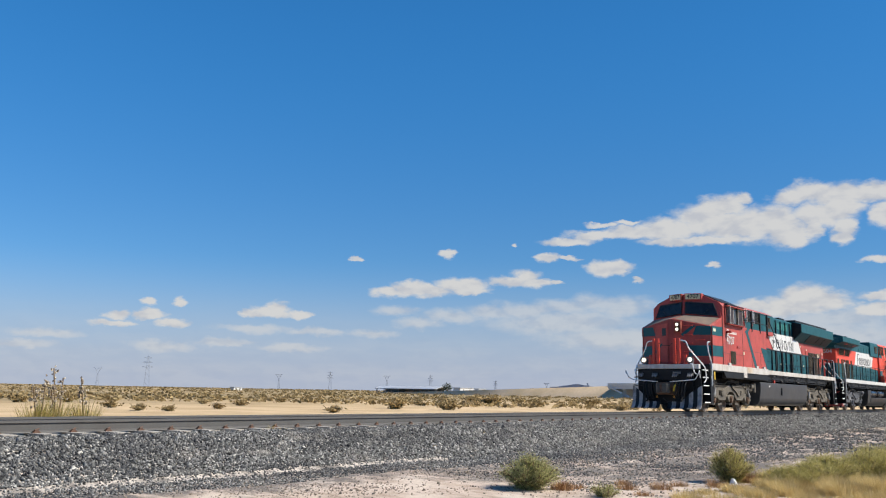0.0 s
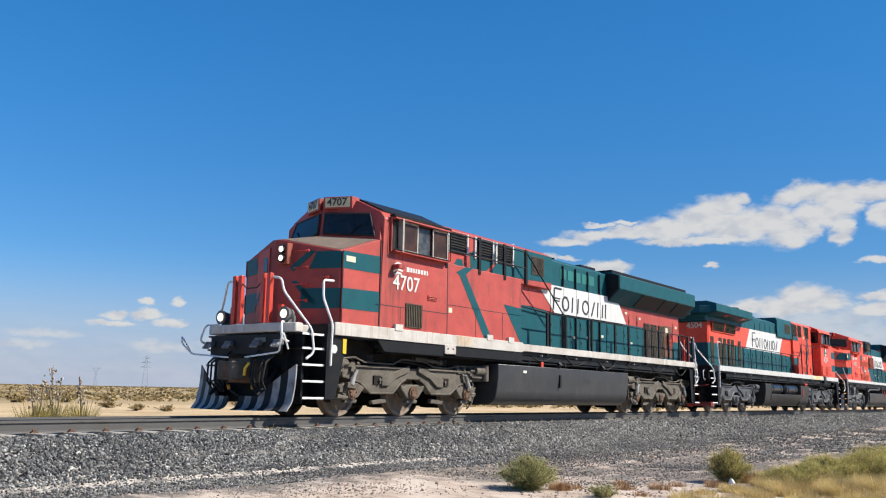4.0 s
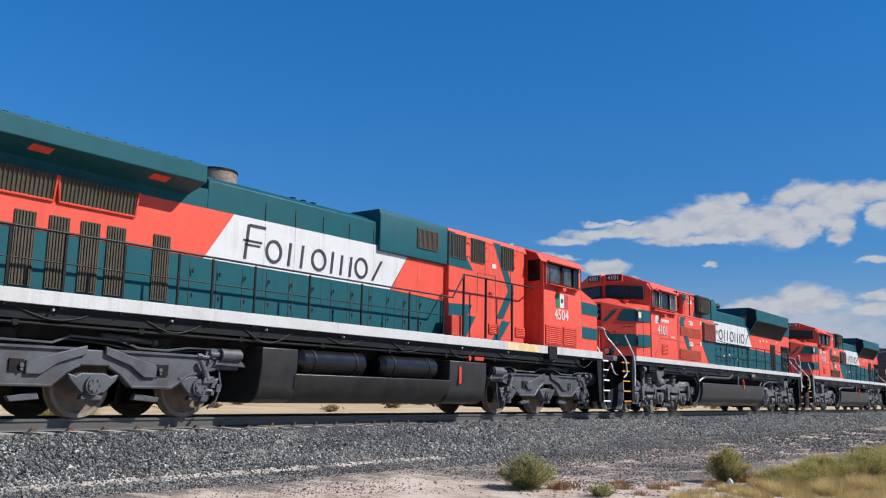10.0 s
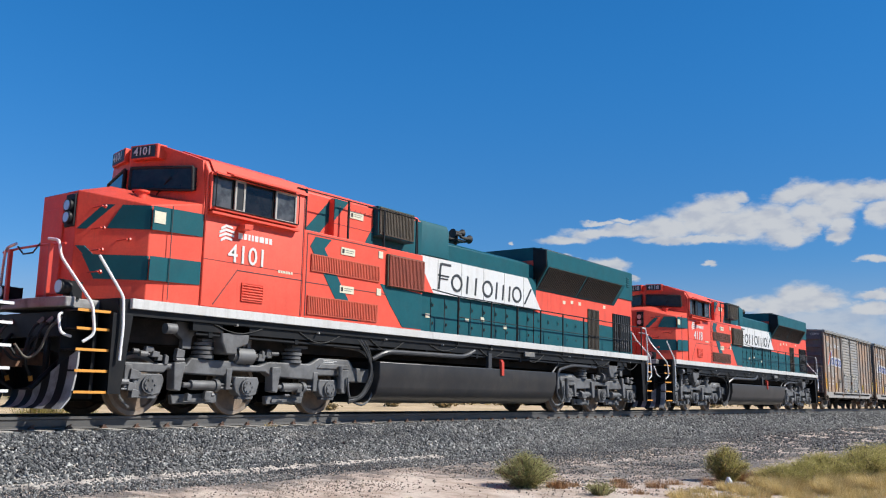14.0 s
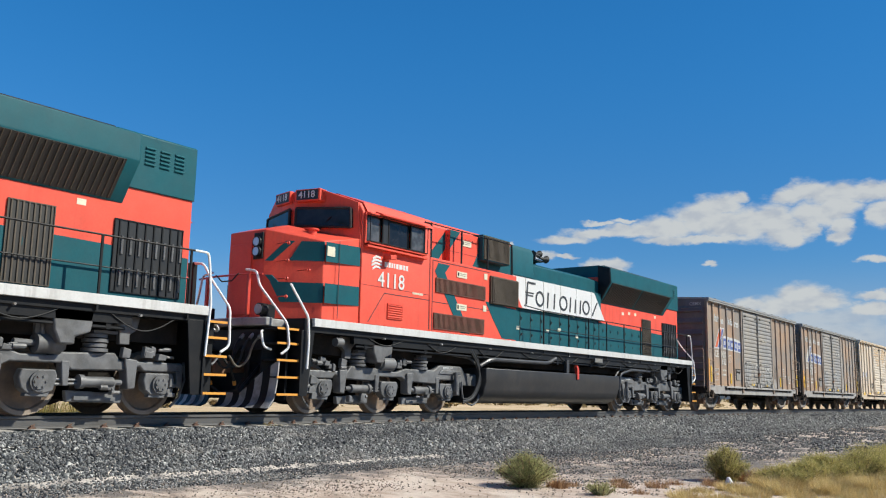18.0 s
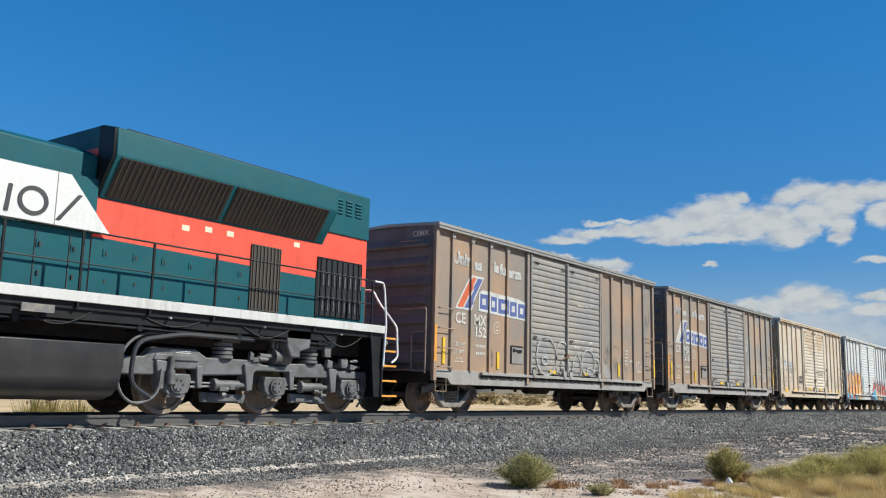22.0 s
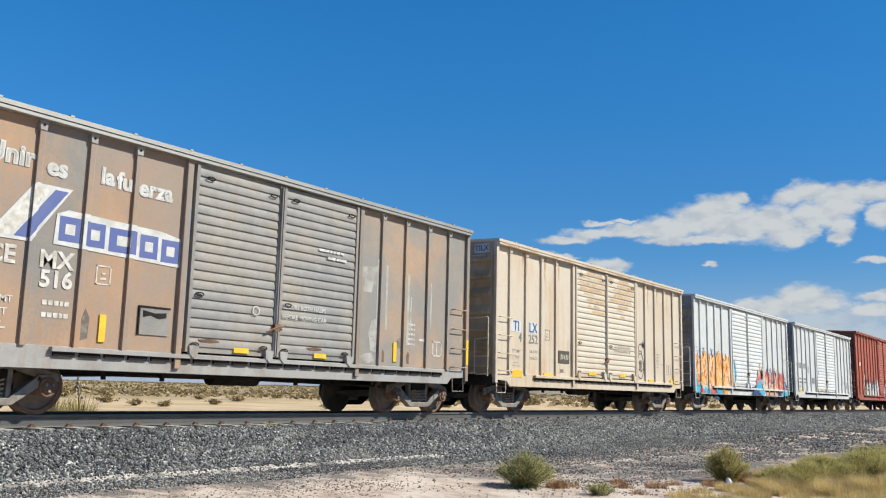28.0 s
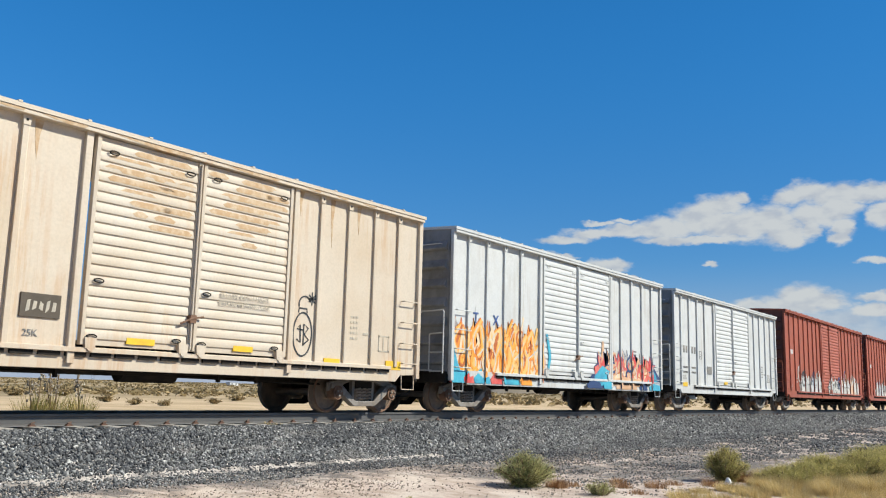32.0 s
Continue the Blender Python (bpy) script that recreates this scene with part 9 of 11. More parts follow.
# the second engine runs long hood first
def engine_second(place):
    loco = thing("locomotive", "bright red, white and teal diesel locomotive running long hood first", "locomotive", "engines of the train")
    frame_and_sill(loco, 0.45, 20.95, 0.80, 20.75)
    # long hood
    part("long_hood", Mesh().box(1.12, 8.0, -0.98, 0.98, 1.87, 3.75), RED_NEW, loco, "red long hood", bevel=0.015)
    hood(loco, "hood_top", 5.9, 13.2, 0.99, 1.87, 4.42, 0.30, TEAL)
    part("hood_end_top", Mesh().box(1.12, 6.0, -0.98, 0.98, 3.74, 4.1), TEAL, loco)
    flat("livery_panel", [(1.12, 1.88), (13.4, 1.88), (13.4, 2.70), (11.3, 2.80), (5.85, 2.82), (1.12, 2.82)], 0.995, TEAL, loco, "teal lower hood side")
    part("end_band", Mesh().box(1.105, 1.125, -0.98, 0.98, 1.87, 2.82), TEAL, loco)
    part("end_top_band", Mesh().box(1.105, 1.125, -0.98, 0.98, 3.66, 4.1), TEAL, loco)
    flat("livery_panel", [(5.90, 2.83), (6.55, 3.74), (5.9, 3.74), (1.2, 3.70), (1.2, 2.83)], 0.996, RED_NEW, loco, "red hood side")
    flat("livery_panel", [(5.87, 2.82), (11.1, 2.81), (11.80, 3.76), (6.52, 3.74)], 1.001, WHITE, loco, "white livery panel")
    flat("livery_panel", [(11.14, 2.81), (13.25, 2.74), (13.25, 3.66), (11.76, 3.70)], 1.001, RED_NEW, loco, "red hood side")
    wordmark(loco, 6.75, 2.94, 0.47, -1.007, (("ring", 0.80), ("stem", 0.42), ("stem", 0.42), ("ring", 0.82), ("3", 1.18), ("ring", 0.80), ("slant", 0.70)), 0.54)
    for x in (7.3, 8.1, 8.9, 9.7, 10.5, 11.3, 12.1):
        part("door_seam", Mesh().side(rect(x, x + 0.007, 1.90, 4.10), -1.006, -0.99), GRILLE_BROWN, loco)
    hood_doors(loco, [5.6 + 0.6 * i for i in range(12)], 1.92, 2.75, 1.0, TEAL)
    for x in (1.42, 2.40, 2.95, 3.48, 3.95, 4.83):
        louvre(loco, x, x + 0.30, 1.98, 3.08, 0.999, 6, GRILLE_OLIVE, back=GRILLE_BROWN, upright=True, name="hood_door", label="hood door with olive mesh")
    wing = [(-1.0, 3.72), (-1.0, 3.90), (-1.50, 4.06), (-1.50, 4.37), (-1.10, 4.50), (1.10, 4.50), (1.50, 4.37), (1.50, 4.06), (1.0, 3.90), (1.0, 3.72)]
    part("radiator_canopy", Mesh().extrude(wing, lambda p: (0.84, p[0], p[1]), lambda p: (5.46, p[0], p[1])), TEAL, loco, "overhanging teal radiator canopy", bevel=0.015)
    part("canopy_front", Mesh().plan([(0.55, -0.9), (0.86, -1.30), (0.86, 1.30), (0.55, 0.9)], 3.98, 4.30), TEAL, loco, bevel=0.015)
    for a, b in ((1.55, 2.95), (3.05, 4.4)):
        screen = part("radiator_screen", Mesh().extrude([(-1.0, 3.32), (-1.02, 3.32), (-1.10, 3.72), (-1.08, 3.72)], lambda p: (a + (p[1] - 3.32) * -0.2, p[0], p[1]), lambda p: (b, p[0], p[1])), GRILLE_OLIVE, loco, "olive radiator intake screen")
        for i in range(20):
            x = a + 0.04 + (b - a - 0.08) * i / 19
            part("slat", Mesh().rod((x, -1.03, 3.33), (x - 0.02, -1.112, 3.71), 0.009, 4), GRILLE_OLIVE, screen)
        part("screen_rim", Mesh().rod((a, -1.025, 3.32), (b, -1.025, 3.32), 0.02, 6).rod((b, -1.025, 3.32), (b, -1.105, 3.72), 0.02, 6).rod((a, -1.025, 3.32), (a - 0.08, -1.105, 3.72), 0.02, 6), RED_NEW, screen)
    part("rear_headlight", Mesh().box(0.50, 0.60, -0.50, -0.22, 3.90, 4.36), PLOW, loco, bevel=0.01)
    lamp_pair(loco, 0.50, -0.36, 4.02, False, -1, 0.22, 0.075)
    words("4504", 1.10, 3.52, 0.24, -0.45, LETTER_WHITE, loco, front=True)
    grab_pairs(loco, ((1.11, 0.8, 2.3), (1.11, 0.8, 2.7), (1.11, 0.8, 3.1), (1.11, 0.8, 3.5)), -1)
    part("chimney", Mesh().rod((6.82, 0, 4.36), (6.82, 0, 4.74), 0.42, 20), surface("scorched_exhaust", (0.32, 0.25, 0.19), 0.8, second=(0.10, 0.08, 0.07), amount=0.8, scale=4.0, bump=0.15), loco, "scorched pale exhaust chimney")
    part("chimney_rim", Mesh().rod((6.82, 0, 4.735), (6.82, 0, 4.765), 0.44, 20), BLACK, loco)
    for x in (2.35, 4.45):
        part("canopy_lamp", Mesh().extrude([(-1.24, 3.968), (-1.40, 4.019), (-1.40, 4.040), (-1.24, 3.990)], lambda p: (x, p[0], p[1]), lambda p: (x + 0.34, p[0], p[1])), RED_NEW, loco, "red hatch under the canopy")
    for i in range(14):
        part("canopy_bolt", Mesh().box(0.95 + 0.33 * i, 1.0 + 0.33 * i, -1.30, -1.24, 4.41, 4.452), TEAL, loco)
    for x in (8.6, 8.9, 9.2):
        part("exhaust_lug", Mesh().rod((x, -0.35, 4.40), (x, -0.35, 4.54), 0.07, 10), BLACK, loco)
    # filter hump and equipment body
    hood(loco, "filter_hump", 10.62, 13.25, 1.08, 3.64, 4.60, 0.05, TEAL)
    part("equipment_body", Mesh().box(13.2, 16.76, -1.12, 1.12, 1.87, 4.45), RED_NEW, loco, "red equipment body", bevel=0.015)
    hood(loco, "equipment_roof", 13.2, 16.9, 1.12, 4.40, 4.60, 0.08, RED_NEW)
    flat("livery_panel", [(13.2, 3.64), (14.24, 3.62), (13.93, 3.97), (13.42, 4.50), (13.2, 4.50)], 1.12, TEAL, loco, "teal livery panel")
    flat("livery_band", [(15.19, 4.50), (15.50, 4.50), (15.89, 3.88), (16.23, 3.23), (15.68, 2.50), (15.35, 2.49), (15.93, 3.28), (15.54, 3.90)], 1.12, TEAL, loco, "teal chevron band")
    flat("livery_band", [(15.14, 1.88), (15.50, 1.88), (16.03, 2.44), (15.64, 2.45)], 1.12, TEAL, loco)
    flat("livery_panel", [(13.21, 1.88), (13.94, 1.88), (14.39, 2.46), (14.01, 2.45), (14.23, 2.75), (13.21, 2.70)], 1.125, TEAL, loco, "teal arrow-ended livery panel")
    louvre(loco, 11.98, 12.78, 3.92, 4.36, 1.08, 16, GRILLE_BROWN, back=GRILLE_OLIVE, upright=True, label="upright-barred filter grille")
    for x in (13.29, 14.16, 15.58):
        g = louvre(loco, x, x + 0.60, 3.87, 4.45, 1.12, 6, GRILLE_BROWN, back=SIGN_SHADE_BLACK, upright=True, label="dark intake grille behind a square mesh")
        for k in range(9):
            part("mesh_bar", Mesh().box(x, x + 0.60, -1.152, -1.146, 3.93 + 0.06 * k, 3.936 + 0.06 * k), GRILLE_BROWN, g)
        for xx, zz in ((x - 0.07, 3.96), (x - 0.07, 4.30), (x + 0.69, 3.96), (x + 0.69, 4.30)):
            part("cover_bolt", Mesh().rod((xx, -1.12, zz), (xx, -1.145, zz), 0.022, 6), RED_NEW if x > 14 else TEAL, g)
    for pts in (rect(14.80, 14.812, 2.0, 4.3), rect(14.45, 14.457, 2.6, 3.6), rect(14.45, 15.3, 3.6, 3.607), rect(15.30, 15.307, 2.6, 3.6), rect(16.05, 16.06, 2.45, 3.85)):
        flat("panel_seam", pts, 1.123, GRILLE_RED, loco)
    for x in (15.0, 16.31):
        louvre(loco, x, x + 0.44, 2.09, 2.32, 1.125, 5, RED_NEW, back=RED_NEW, label="red pressed louvre")
    part("door_lock", Mesh().box(15.0, 15.16, -1.16, -1.12, 3.12, 3.16), RED_POST, loco, "red door handle")
    part("sticker", Mesh().side(rect(15.12, 15.32, 3.80, 3.92), -1.132, -1.11), STICKER, loco)
    part("jacking_pad", Mesh().side(rect(17.38, 17.84, 1.50, 1.87), -1.57, -1.40).both(), BLACK, loco, "black jacking bracket over the sill", bevel=0.012)
    part("tool_box", Mesh().box(12.98, 13.42, -1.40, -1.16, 1.88, 2.38), RED_POST, loco, "red box on the walkway", bevel=0.015)
    # cab
    cabx = [(-1.5, 1.87), (-1.5, 4.20), (-1.36, 4.42), (-0.66, 4.70), (0.66, 4.70), (1.36, 4.42), (1.5, 4.20), (1.5, 1.87)]
    mb = Mesh().extrude(cabx, lambda p: (17.19, p[0], p[1]), lambda p: (19.50 - max(0.0, p[1] - 3.72) * 0.25, p[0], p[1]))
    part("cab", mb, RED_NEW, loco, "bright red crew cab", bevel=0.02)
    part("cab_link", Mesh().box(16.55, 17.22, -0.88, 0.88, 1.87, 4.42), RED_NEW, loco, "narrow passage behind the cab", bevel=0.015)
    part("cab_roof_edge", Mesh().cross([(-1.56, 4.22), (-1.40, 4.45), (-0.66, 4.73), (0.66, 4.73), (1.40, 4.45), (1.56, 4.22), (1.40, 4.41), (0.66, 4.69), (-0.66, 4.69), (-1.40, 4.41)], 16.95, 19.55), RED_NEW, loco)
    part("rear_window", Mesh().box(17.165, 17.195, -1.38, -1.0, 3.70, 4.30).both(), GLASS, loco, "dark cab rear window")
    side_windows(loco, 17.28, 19.12, 3.64, 4.22, 1.50, (18.12, 18.22, 18.80), RED_NEW, (GLASS_GREY, SIGN_SHADE_BLACK, GLASS_GREY, GLASS))
    louvre(loco, 17.30, 18.15, 1.95, 2.45, 1.502, 9, RED_NEW, back=RED_NEW, label="pressed cab louvre")
    louvre(loco, 18.30, 19.05, 1.95, 2.45, 1.502, 9, RED_NEW, back=RED_NEW, label="pressed cab louvre")
    for i, m in enumerate((GREEN_FLAG, LETTER_WHITE, RED_FLAG)):
        part("flag", Mesh().side(rect(17.87 + 0.237 * i, 18.107 + 0.237 * i, 3.01, 3.40), -1.508, -1.5), m, loco, "painted national flag stripe")
    part("flag_emblem", Mesh().rod((18.225, -1.508, 3.21), (18.225, -1.514, 3.21), 0.07, 12), GRILLE_BROWN, loco)
    words("4504", 18.19, 2.79, 0.30, -1.512, LETTER_WHITE, loco, bold=0.010)
    mirror_box(loco, 17.95, 3.44, 1.5, RED_NEW)
    ring = [(19.50, -1.47, 3.66), (20.66, -1.40, 3.36), (20.95, -0.4, 3.50), (20.95, 0.4, 3.50), (20.66, 1.40, 3.36), (19.50, 1.47, 3.66)]
    mb = Mesh().add([(a, b, 1.87) for a, b, c in ring] + [(a, b, c) for a, b, c in ring], [(0, 1, 2, 3, 4, 5), (11, 10, 9, 8, 7, 6)] + [(i, (i + 1) % 6, 6 + (i + 1) % 6, 6 + i) for i in range(6)])
    part("nose", mb, RED_NEW, loco, "red short hood", bevel=0.02)
    for z0, z1 in ((2.95, 3.31), (2.22, 2.57)):
        mb = Mesh().add([(19.46, -1.482, z0), (20.66, -1.408, z0), (20.66, -1.408, z1), (19.46, -1.482, z1), (19.46, -1.46, z0), (20.66, -1.39, z0), (20.66, -1.39, z1), (19.46, -1.46, z1)], [(0, 1, 2, 3), (7, 6, 5, 4), (0, 4, 5, 1), (2, 6, 7, 3), (1, 5, 6, 2), (0, 3, 7, 4)])
        part("livery_band", mb.both(), TEAL, loco, "teal nose band")
    part("windshield", Mesh().box(19.40, 19.47, -1.2, 1.2, 3.75, 4.25), GLASS, loco, "dark windshield")
    part("stained_sill", Mesh().side(rect(15.28, 16.88, 1.665, 1.865), -1.535, -1.52), surface("orange_stained_white", (0.72, 0.52, 0.22), 0.6, second=(0.80, 0.72, 0.55), amount=1.0, scale=2.5, bump=0.03), loco, "orange-stained stretch of the sill")
    # rails, ends, steps
    stanchions(loco, (1.37, 2.10, 2.96, 3.96, 5.0, 5.71, 6.68, 8.08, 9.61, 11.21, 12.5), 1.62, 2.74, 1.50, BLACK, 0.04, 0.03)
    rail_line(loco, [(1.0, -1.50, 2.76), (12.86, -1.50, 2.78), (13.37, -1.48, 3.40), (16.7, -1.46, 3.42), (16.95, -1.30, 3.44)], BLACK, 0.021)
    stanchions(loco, (13.37, 14.35, 15.6), 1.9, 3.40, 1.46, BLACK, 0.055, 0.04)
    rail_line(loco, [(1.0, -1.50, 2.30), (12.5, -1.50, 2.32)], BLACK, 0.011)
    part("side_handrail", Mesh().tube(round_corner([(1.12, -1.50, 2.80), (0.80, -1.50, 2.82), (0.74, -1.52, 2.5), (0.86, -1.54, 1.9), (0.84, -1.54, 1.0)], 0.08), 0.022, 8), CHROME, loco, "white side handrail")
    step_well(loco, 0.12, 0.72, -1, CHROME)
    step_well(loco, 20.85, 21.40, 1, CHROME)
    end_rails(loco, 0.10, -1, True)
    end_rails(loco, 21.25, 1, False)
    part("end_sheet", Mesh().box(0.35, 0.42, -1.0, 1.0, 0.55, 1.62), BLACK, loco)
    part("end_guard", Mesh().box(0.0, 0.35, -1.45, -0.45, 0.25, 0.42).both(), RED_GRIME_SHADE, loco, "dull red end guard")
    part("front_sheet", Mesh().box(20.95, 21.02, -1.4, 1.4, 0.55, 1.62), BLACK, loco)
    plow(loco, 21.05, 1, PLOW)
    coupler(loco, 0.60, -1, 0.90)
    coupler(loco, 20.9, 1, 0.90)
    part("draft_gear_box", Mesh().box(0.05, 0.36, -0.42, 0.42, 0.62, 1.16), RUST, loco, "rust-red draft gear box", bevel=0.02)
    for s in (-1, 1):
        part("angle_cock", Mesh().rod((0.30, s * 0.55, 0.95), (0.02, s * 0.58, 0.90), 0.035, 8).box(0.0, 0.16, s * 0.56 - 0.05, s * 0.56 + 0.05, 0.86, 1.0), RED_POST, loco, "red air cock")
        part("cut_lever", Mesh().tube([(0.20, s * 1.30, 1.10), (0.06, s * 1.05, 1.04), (0.02, s * 0.5, 1.16), (-0.05, s * 0.1, 1.10)], 0.018, 7), RED_POST, loco, "red cut lever")
        for k in range(3):
            part("air_hose", Mesh().tube([(0.34, s * (0.62 + 0.12 * k), 1.34), (0.12, s * (0.62 + 0.12 * k), 1.22), (0.02, s * (0.60 + 0.10 * k), 0.92), (-0.10, s * (0.5 + 0.1 * k), 0.72)], 0.020, 6), RUBBER, loco, "hanging air hose")
        part("curved_grab", Mesh().tube(round_corner([(0.30, s * 1.10, 1.66), (0.02, s * 1.16, 1.60), (0.0, s * 1.18, 1.34), (0.24, s * 1.16, 1.28)], 0.1), 0.018, 7), CHROME, loco, "white curved grab rail")
    for k, yy in enumerate((-0.95, -0.70, -0.30, 0.0, 0.35, 0.70)):
        part("loose_hose", Mesh().tube(round_corner([(0.36, yy, 1.52), (0.10, yy - 0.05, 1.40), (-0.08, yy + 0.08, 1.02 - 0.06 * (k % 3)), (-0.30, yy + 0.12, 0.86), (-0.55, yy + 0.05, 1.12)], 0.15), 0.022, 6), RUBBER if k % 3 else TRUCK_TAN, loco, "loose coupling hose")
    part("drop_step", Mesh().box(-0.50, 0.30, -0.45, 0.45, 1.66, 1.70), TRUCK_GREY, loco, "folding plate between the platforms", bevel=0.008)
    part("end_beam", Mesh().box(0.24, 0.36, -1.30, 1.30, 1.22, 1.64), BLACK, loco, "black end beam", bevel=0.01)
    part("red_pilot", Mesh().side([(-0.05, 0.22), (0.35, 0.22), (0.40, 1.0), (0.15, 1.05)], -0.62, -0.50).both(), RED_POST, loco, "orange-red pilot bracket")
    part("pilot_plate", Mesh().box(0.28, 0.34, -1.0, 1.0, 0.24, 0.86), RED_GRIME_SHADE, loco, "grimy red pilot plate", bevel=0.01)
    for k in range(5):
        part("pilot_stripe", Mesh().box(0.268, 0.285, -0.86 + 0.40 * k, -0.70 + 0.40 * k, 0.26, 0.84), BLACK, loco)
    # split tank with two air reservoirs
    tank_box(loco, 6.95, 7.85, 0.26, 1.28, 0.30, TANK_BLACK, "black fuel tank end")
    tank_box(loco, 12.8, 14.35, 0.26, 1.28, 0.30, TANK_BLACK, "black fuel tank end")
    part("tank_shelf", Mesh().cross([(-1.5, 0.82), (-1.46, 0.55), (-1.2, 0.26), (1.2, 0.26), (1.46, 0.55), (1.5, 0.82)], 7.8, 12.85), TANK_BLACK, loco, "low middle of the fuel tank", bevel=0.02)
    part("tank_back", Mesh().box(7.8, 12.85, -0.75, 0.75, 0.8, 1.25), UNDER, loco)
    for a, b in ((8.0, 10.0), (10.45, 12.5)):
        tank = Mesh().rod((a + 0.12, -1.20, 1.08), (b - 0.12, -1.20, 1.08), 0.25, 22)
        tank.rod((a, -1.20, 1.08), (a + 0.12, -1.20, 1.08), 0.15, 22, 0.25).rod((b - 0.12, -1.20, 1.08), (b, -1.20, 1.08), 0.25, 22, 0.15)
        t = part("air_reservoir", tank, GLOSS_BLACK, loco, "glossy black air reservoir")
        for x in (a + 0.4, b - 0.4):
            part("reservoir_strap", Mesh().lathe([(0.245, -0.03), (0.262, -0.03), (0.262, 0.03), (0.245, 0.03)], n=20), BLACK, t).matrix_basis = pose(x, -1.20, 1.08, 0, 0, 90)
    part("gauge", Mesh().box(13.15, 13.25, -1.52, -1.49, 0.75, 1.15), RED_POST, loco, "red fuel gauge strip")
    part("emergency_valve", Mesh().rod((13.6, -1.45, 1.36), (13.6, -1.52, 1.36), 0.06, 10), RED_POST, loco)
    part("red_valve", Mesh().box(13.9, 14.3, -1.45, -1.38, 1.33, 1.42), RED_POST, loco)
    loco_truck(loco, (1.62, 3.78, 5.80), "wave", TRUCK_DARK)
    loco_truck(loco, (15.85, 17.92, 20.0), "wave", TRUCK_DARK)
    ROLLING.append((loco, place))


# two trailing engines of a squarer build, cab first
def engine_square(place, number):
    loco = thing("locomotive", "bright red, white and teal diesel locomotive numbered " + number + " running cab first", "locomotive", "engines of the train")
    frame_and_sill(loco, 0.75, 21.1, 0.97, 21.05, 1.71)
    # nose
    ring = [(0.47, -0.52, 3.66), (1.25, -1.42, 3.46), (2.30, -1.47, 3.66), (2.30, 1.47, 3.66), (1.25, 1.42, 3.46), (0.47, 0.52, 3.66)]
    mb = Mesh().add([(a, b, 1.87) for a, b, c in ring] + [(a, b, c) for a, b, c in ring] + [(1.05, -0.55, 3.84), (1.05, 0.55, 3.84), (1.9, -0.5, 3.86), (1.9, 0.5, 3.86)],
                    [(0, 1, 2, 3, 4, 5)] + [(i, (i + 1) % 6, 6 + (i + 1) % 6, 6 + i) for i in range(6)] + [(6, 7, 12), (11, 6, 12, 13), (10, 11, 13), (7, 8, 14, 12), (10, 13, 15, 9), (12, 14, 15, 13), (8, 9, 15, 14)])
    part("nose", mb, RED_NEW, loco, "bright red angular short hood", bevel=0.015)
    for z0, z1 in ((3.04, 3.44), (2.20, 2.60)):
        flat("livery_band", [(1.26, z0), (2.28, z0 + 0.03), (2.28, z1 + 0.03), (1.26, z1)], 1.475, TEAL, loco, "teal nose band")
        mb = Mesh()
        q = []
        for u, z in ((0.42 if z0 > 3 else 0.30, z0), (1.0, z0), (1.0, z1), (0.62 if z0 > 3 else 0.12, z1)):
            q.append((0.47 + 0.78 * u - 0.012, -0.52 - 0.90 * u - 0.010, z))
        for s in (1, -1):
            part("livery_band", Mesh().add([(a, s * b, c) for a, b, c in q] + [(a + 0.03, s * b, c) for a, b, c in q], [(0, 1, 2, 3), (7, 6, 5, 4), (0, 4, 5, 1), (1, 5, 6, 2), (2, 6, 7, 3), (3, 7, 4, 0)]), TEAL, loco)
    part("sticker", Mesh().side(rect(1.28, 1.50, 3.16, 3.36), -1.492, -1.47), STICKER, loco)
    part("headlight_housing", Mesh().box(0.43, 0.50, -0.50, -0.24, 3.06, 3.60), BLACK, loco, bevel=0.01)
    lamp_pair(loco, 0.43, -0.37, 3.21, False)
    part("nose_door", Mesh().box(0.435, 0.50, -0.18, 0.42, 1.95, 3.4), RED_NEW, loco, "nose door", bevel=0.01)
    grab_pairs(loco, [(0.47 + 0.867 * (-0.52 - y), y, z) for y, z in ((-0.80, 3.38), (-0.80, 3.02), (-0.80, 2.66), (-0.80, 2.30), (-1.12, 2.84))], -1)
    for za, zb in ((3.02, 3.44), (2.74, 2.32)):
        q = [(0.47 + 0.78 * u - 0.010, -0.52 - 0.90 * u - 0.009, z) for u, z in ((0.02, za), (0.14, za), (0.50, zb), (0.36, zb))]
        part("livery_band", Mesh().add(q + [(a + 0.03, b, c) for a, b, c in q], [(0, 1, 2, 3), (7, 6, 5, 4), (0, 4, 5, 1), (1, 5, 6, 2), (2, 6, 7, 3), (3, 7, 4, 0)]), TEAL, loco, "thin teal chevron")
    part("sand_filler", Mesh().rod((1.35, -0.95, 3.55), (1.35, -0.95, 3.74), 0.11, 12).rod((1.35, -0.95, 3.74), (1.35, -0.95, 3.77), 0.15, 12), RED_NEW, loco, "red sand filler")
    # cab
    cabx = [(-1.5, 1.87), (-1.5, 4.24), (-1.38, 4.46), (-0.62, 4.74), (0.62, 4.74), (1.38, 4.46), (1.5, 4.24), (1.5, 1.87)]
    mb = Mesh().extrude(cabx, lambda p: (2.30 + max(0.0, p[1] - 3.66) * 0.0 - (0.0 if abs(p[0]) > 1 else 0.30), p[0], p[1]), lambda p: (4.70, p[0], p[1]))
    part("cab", mb, RED_NEW, loco, "bright red crew cab", bevel=0.02)
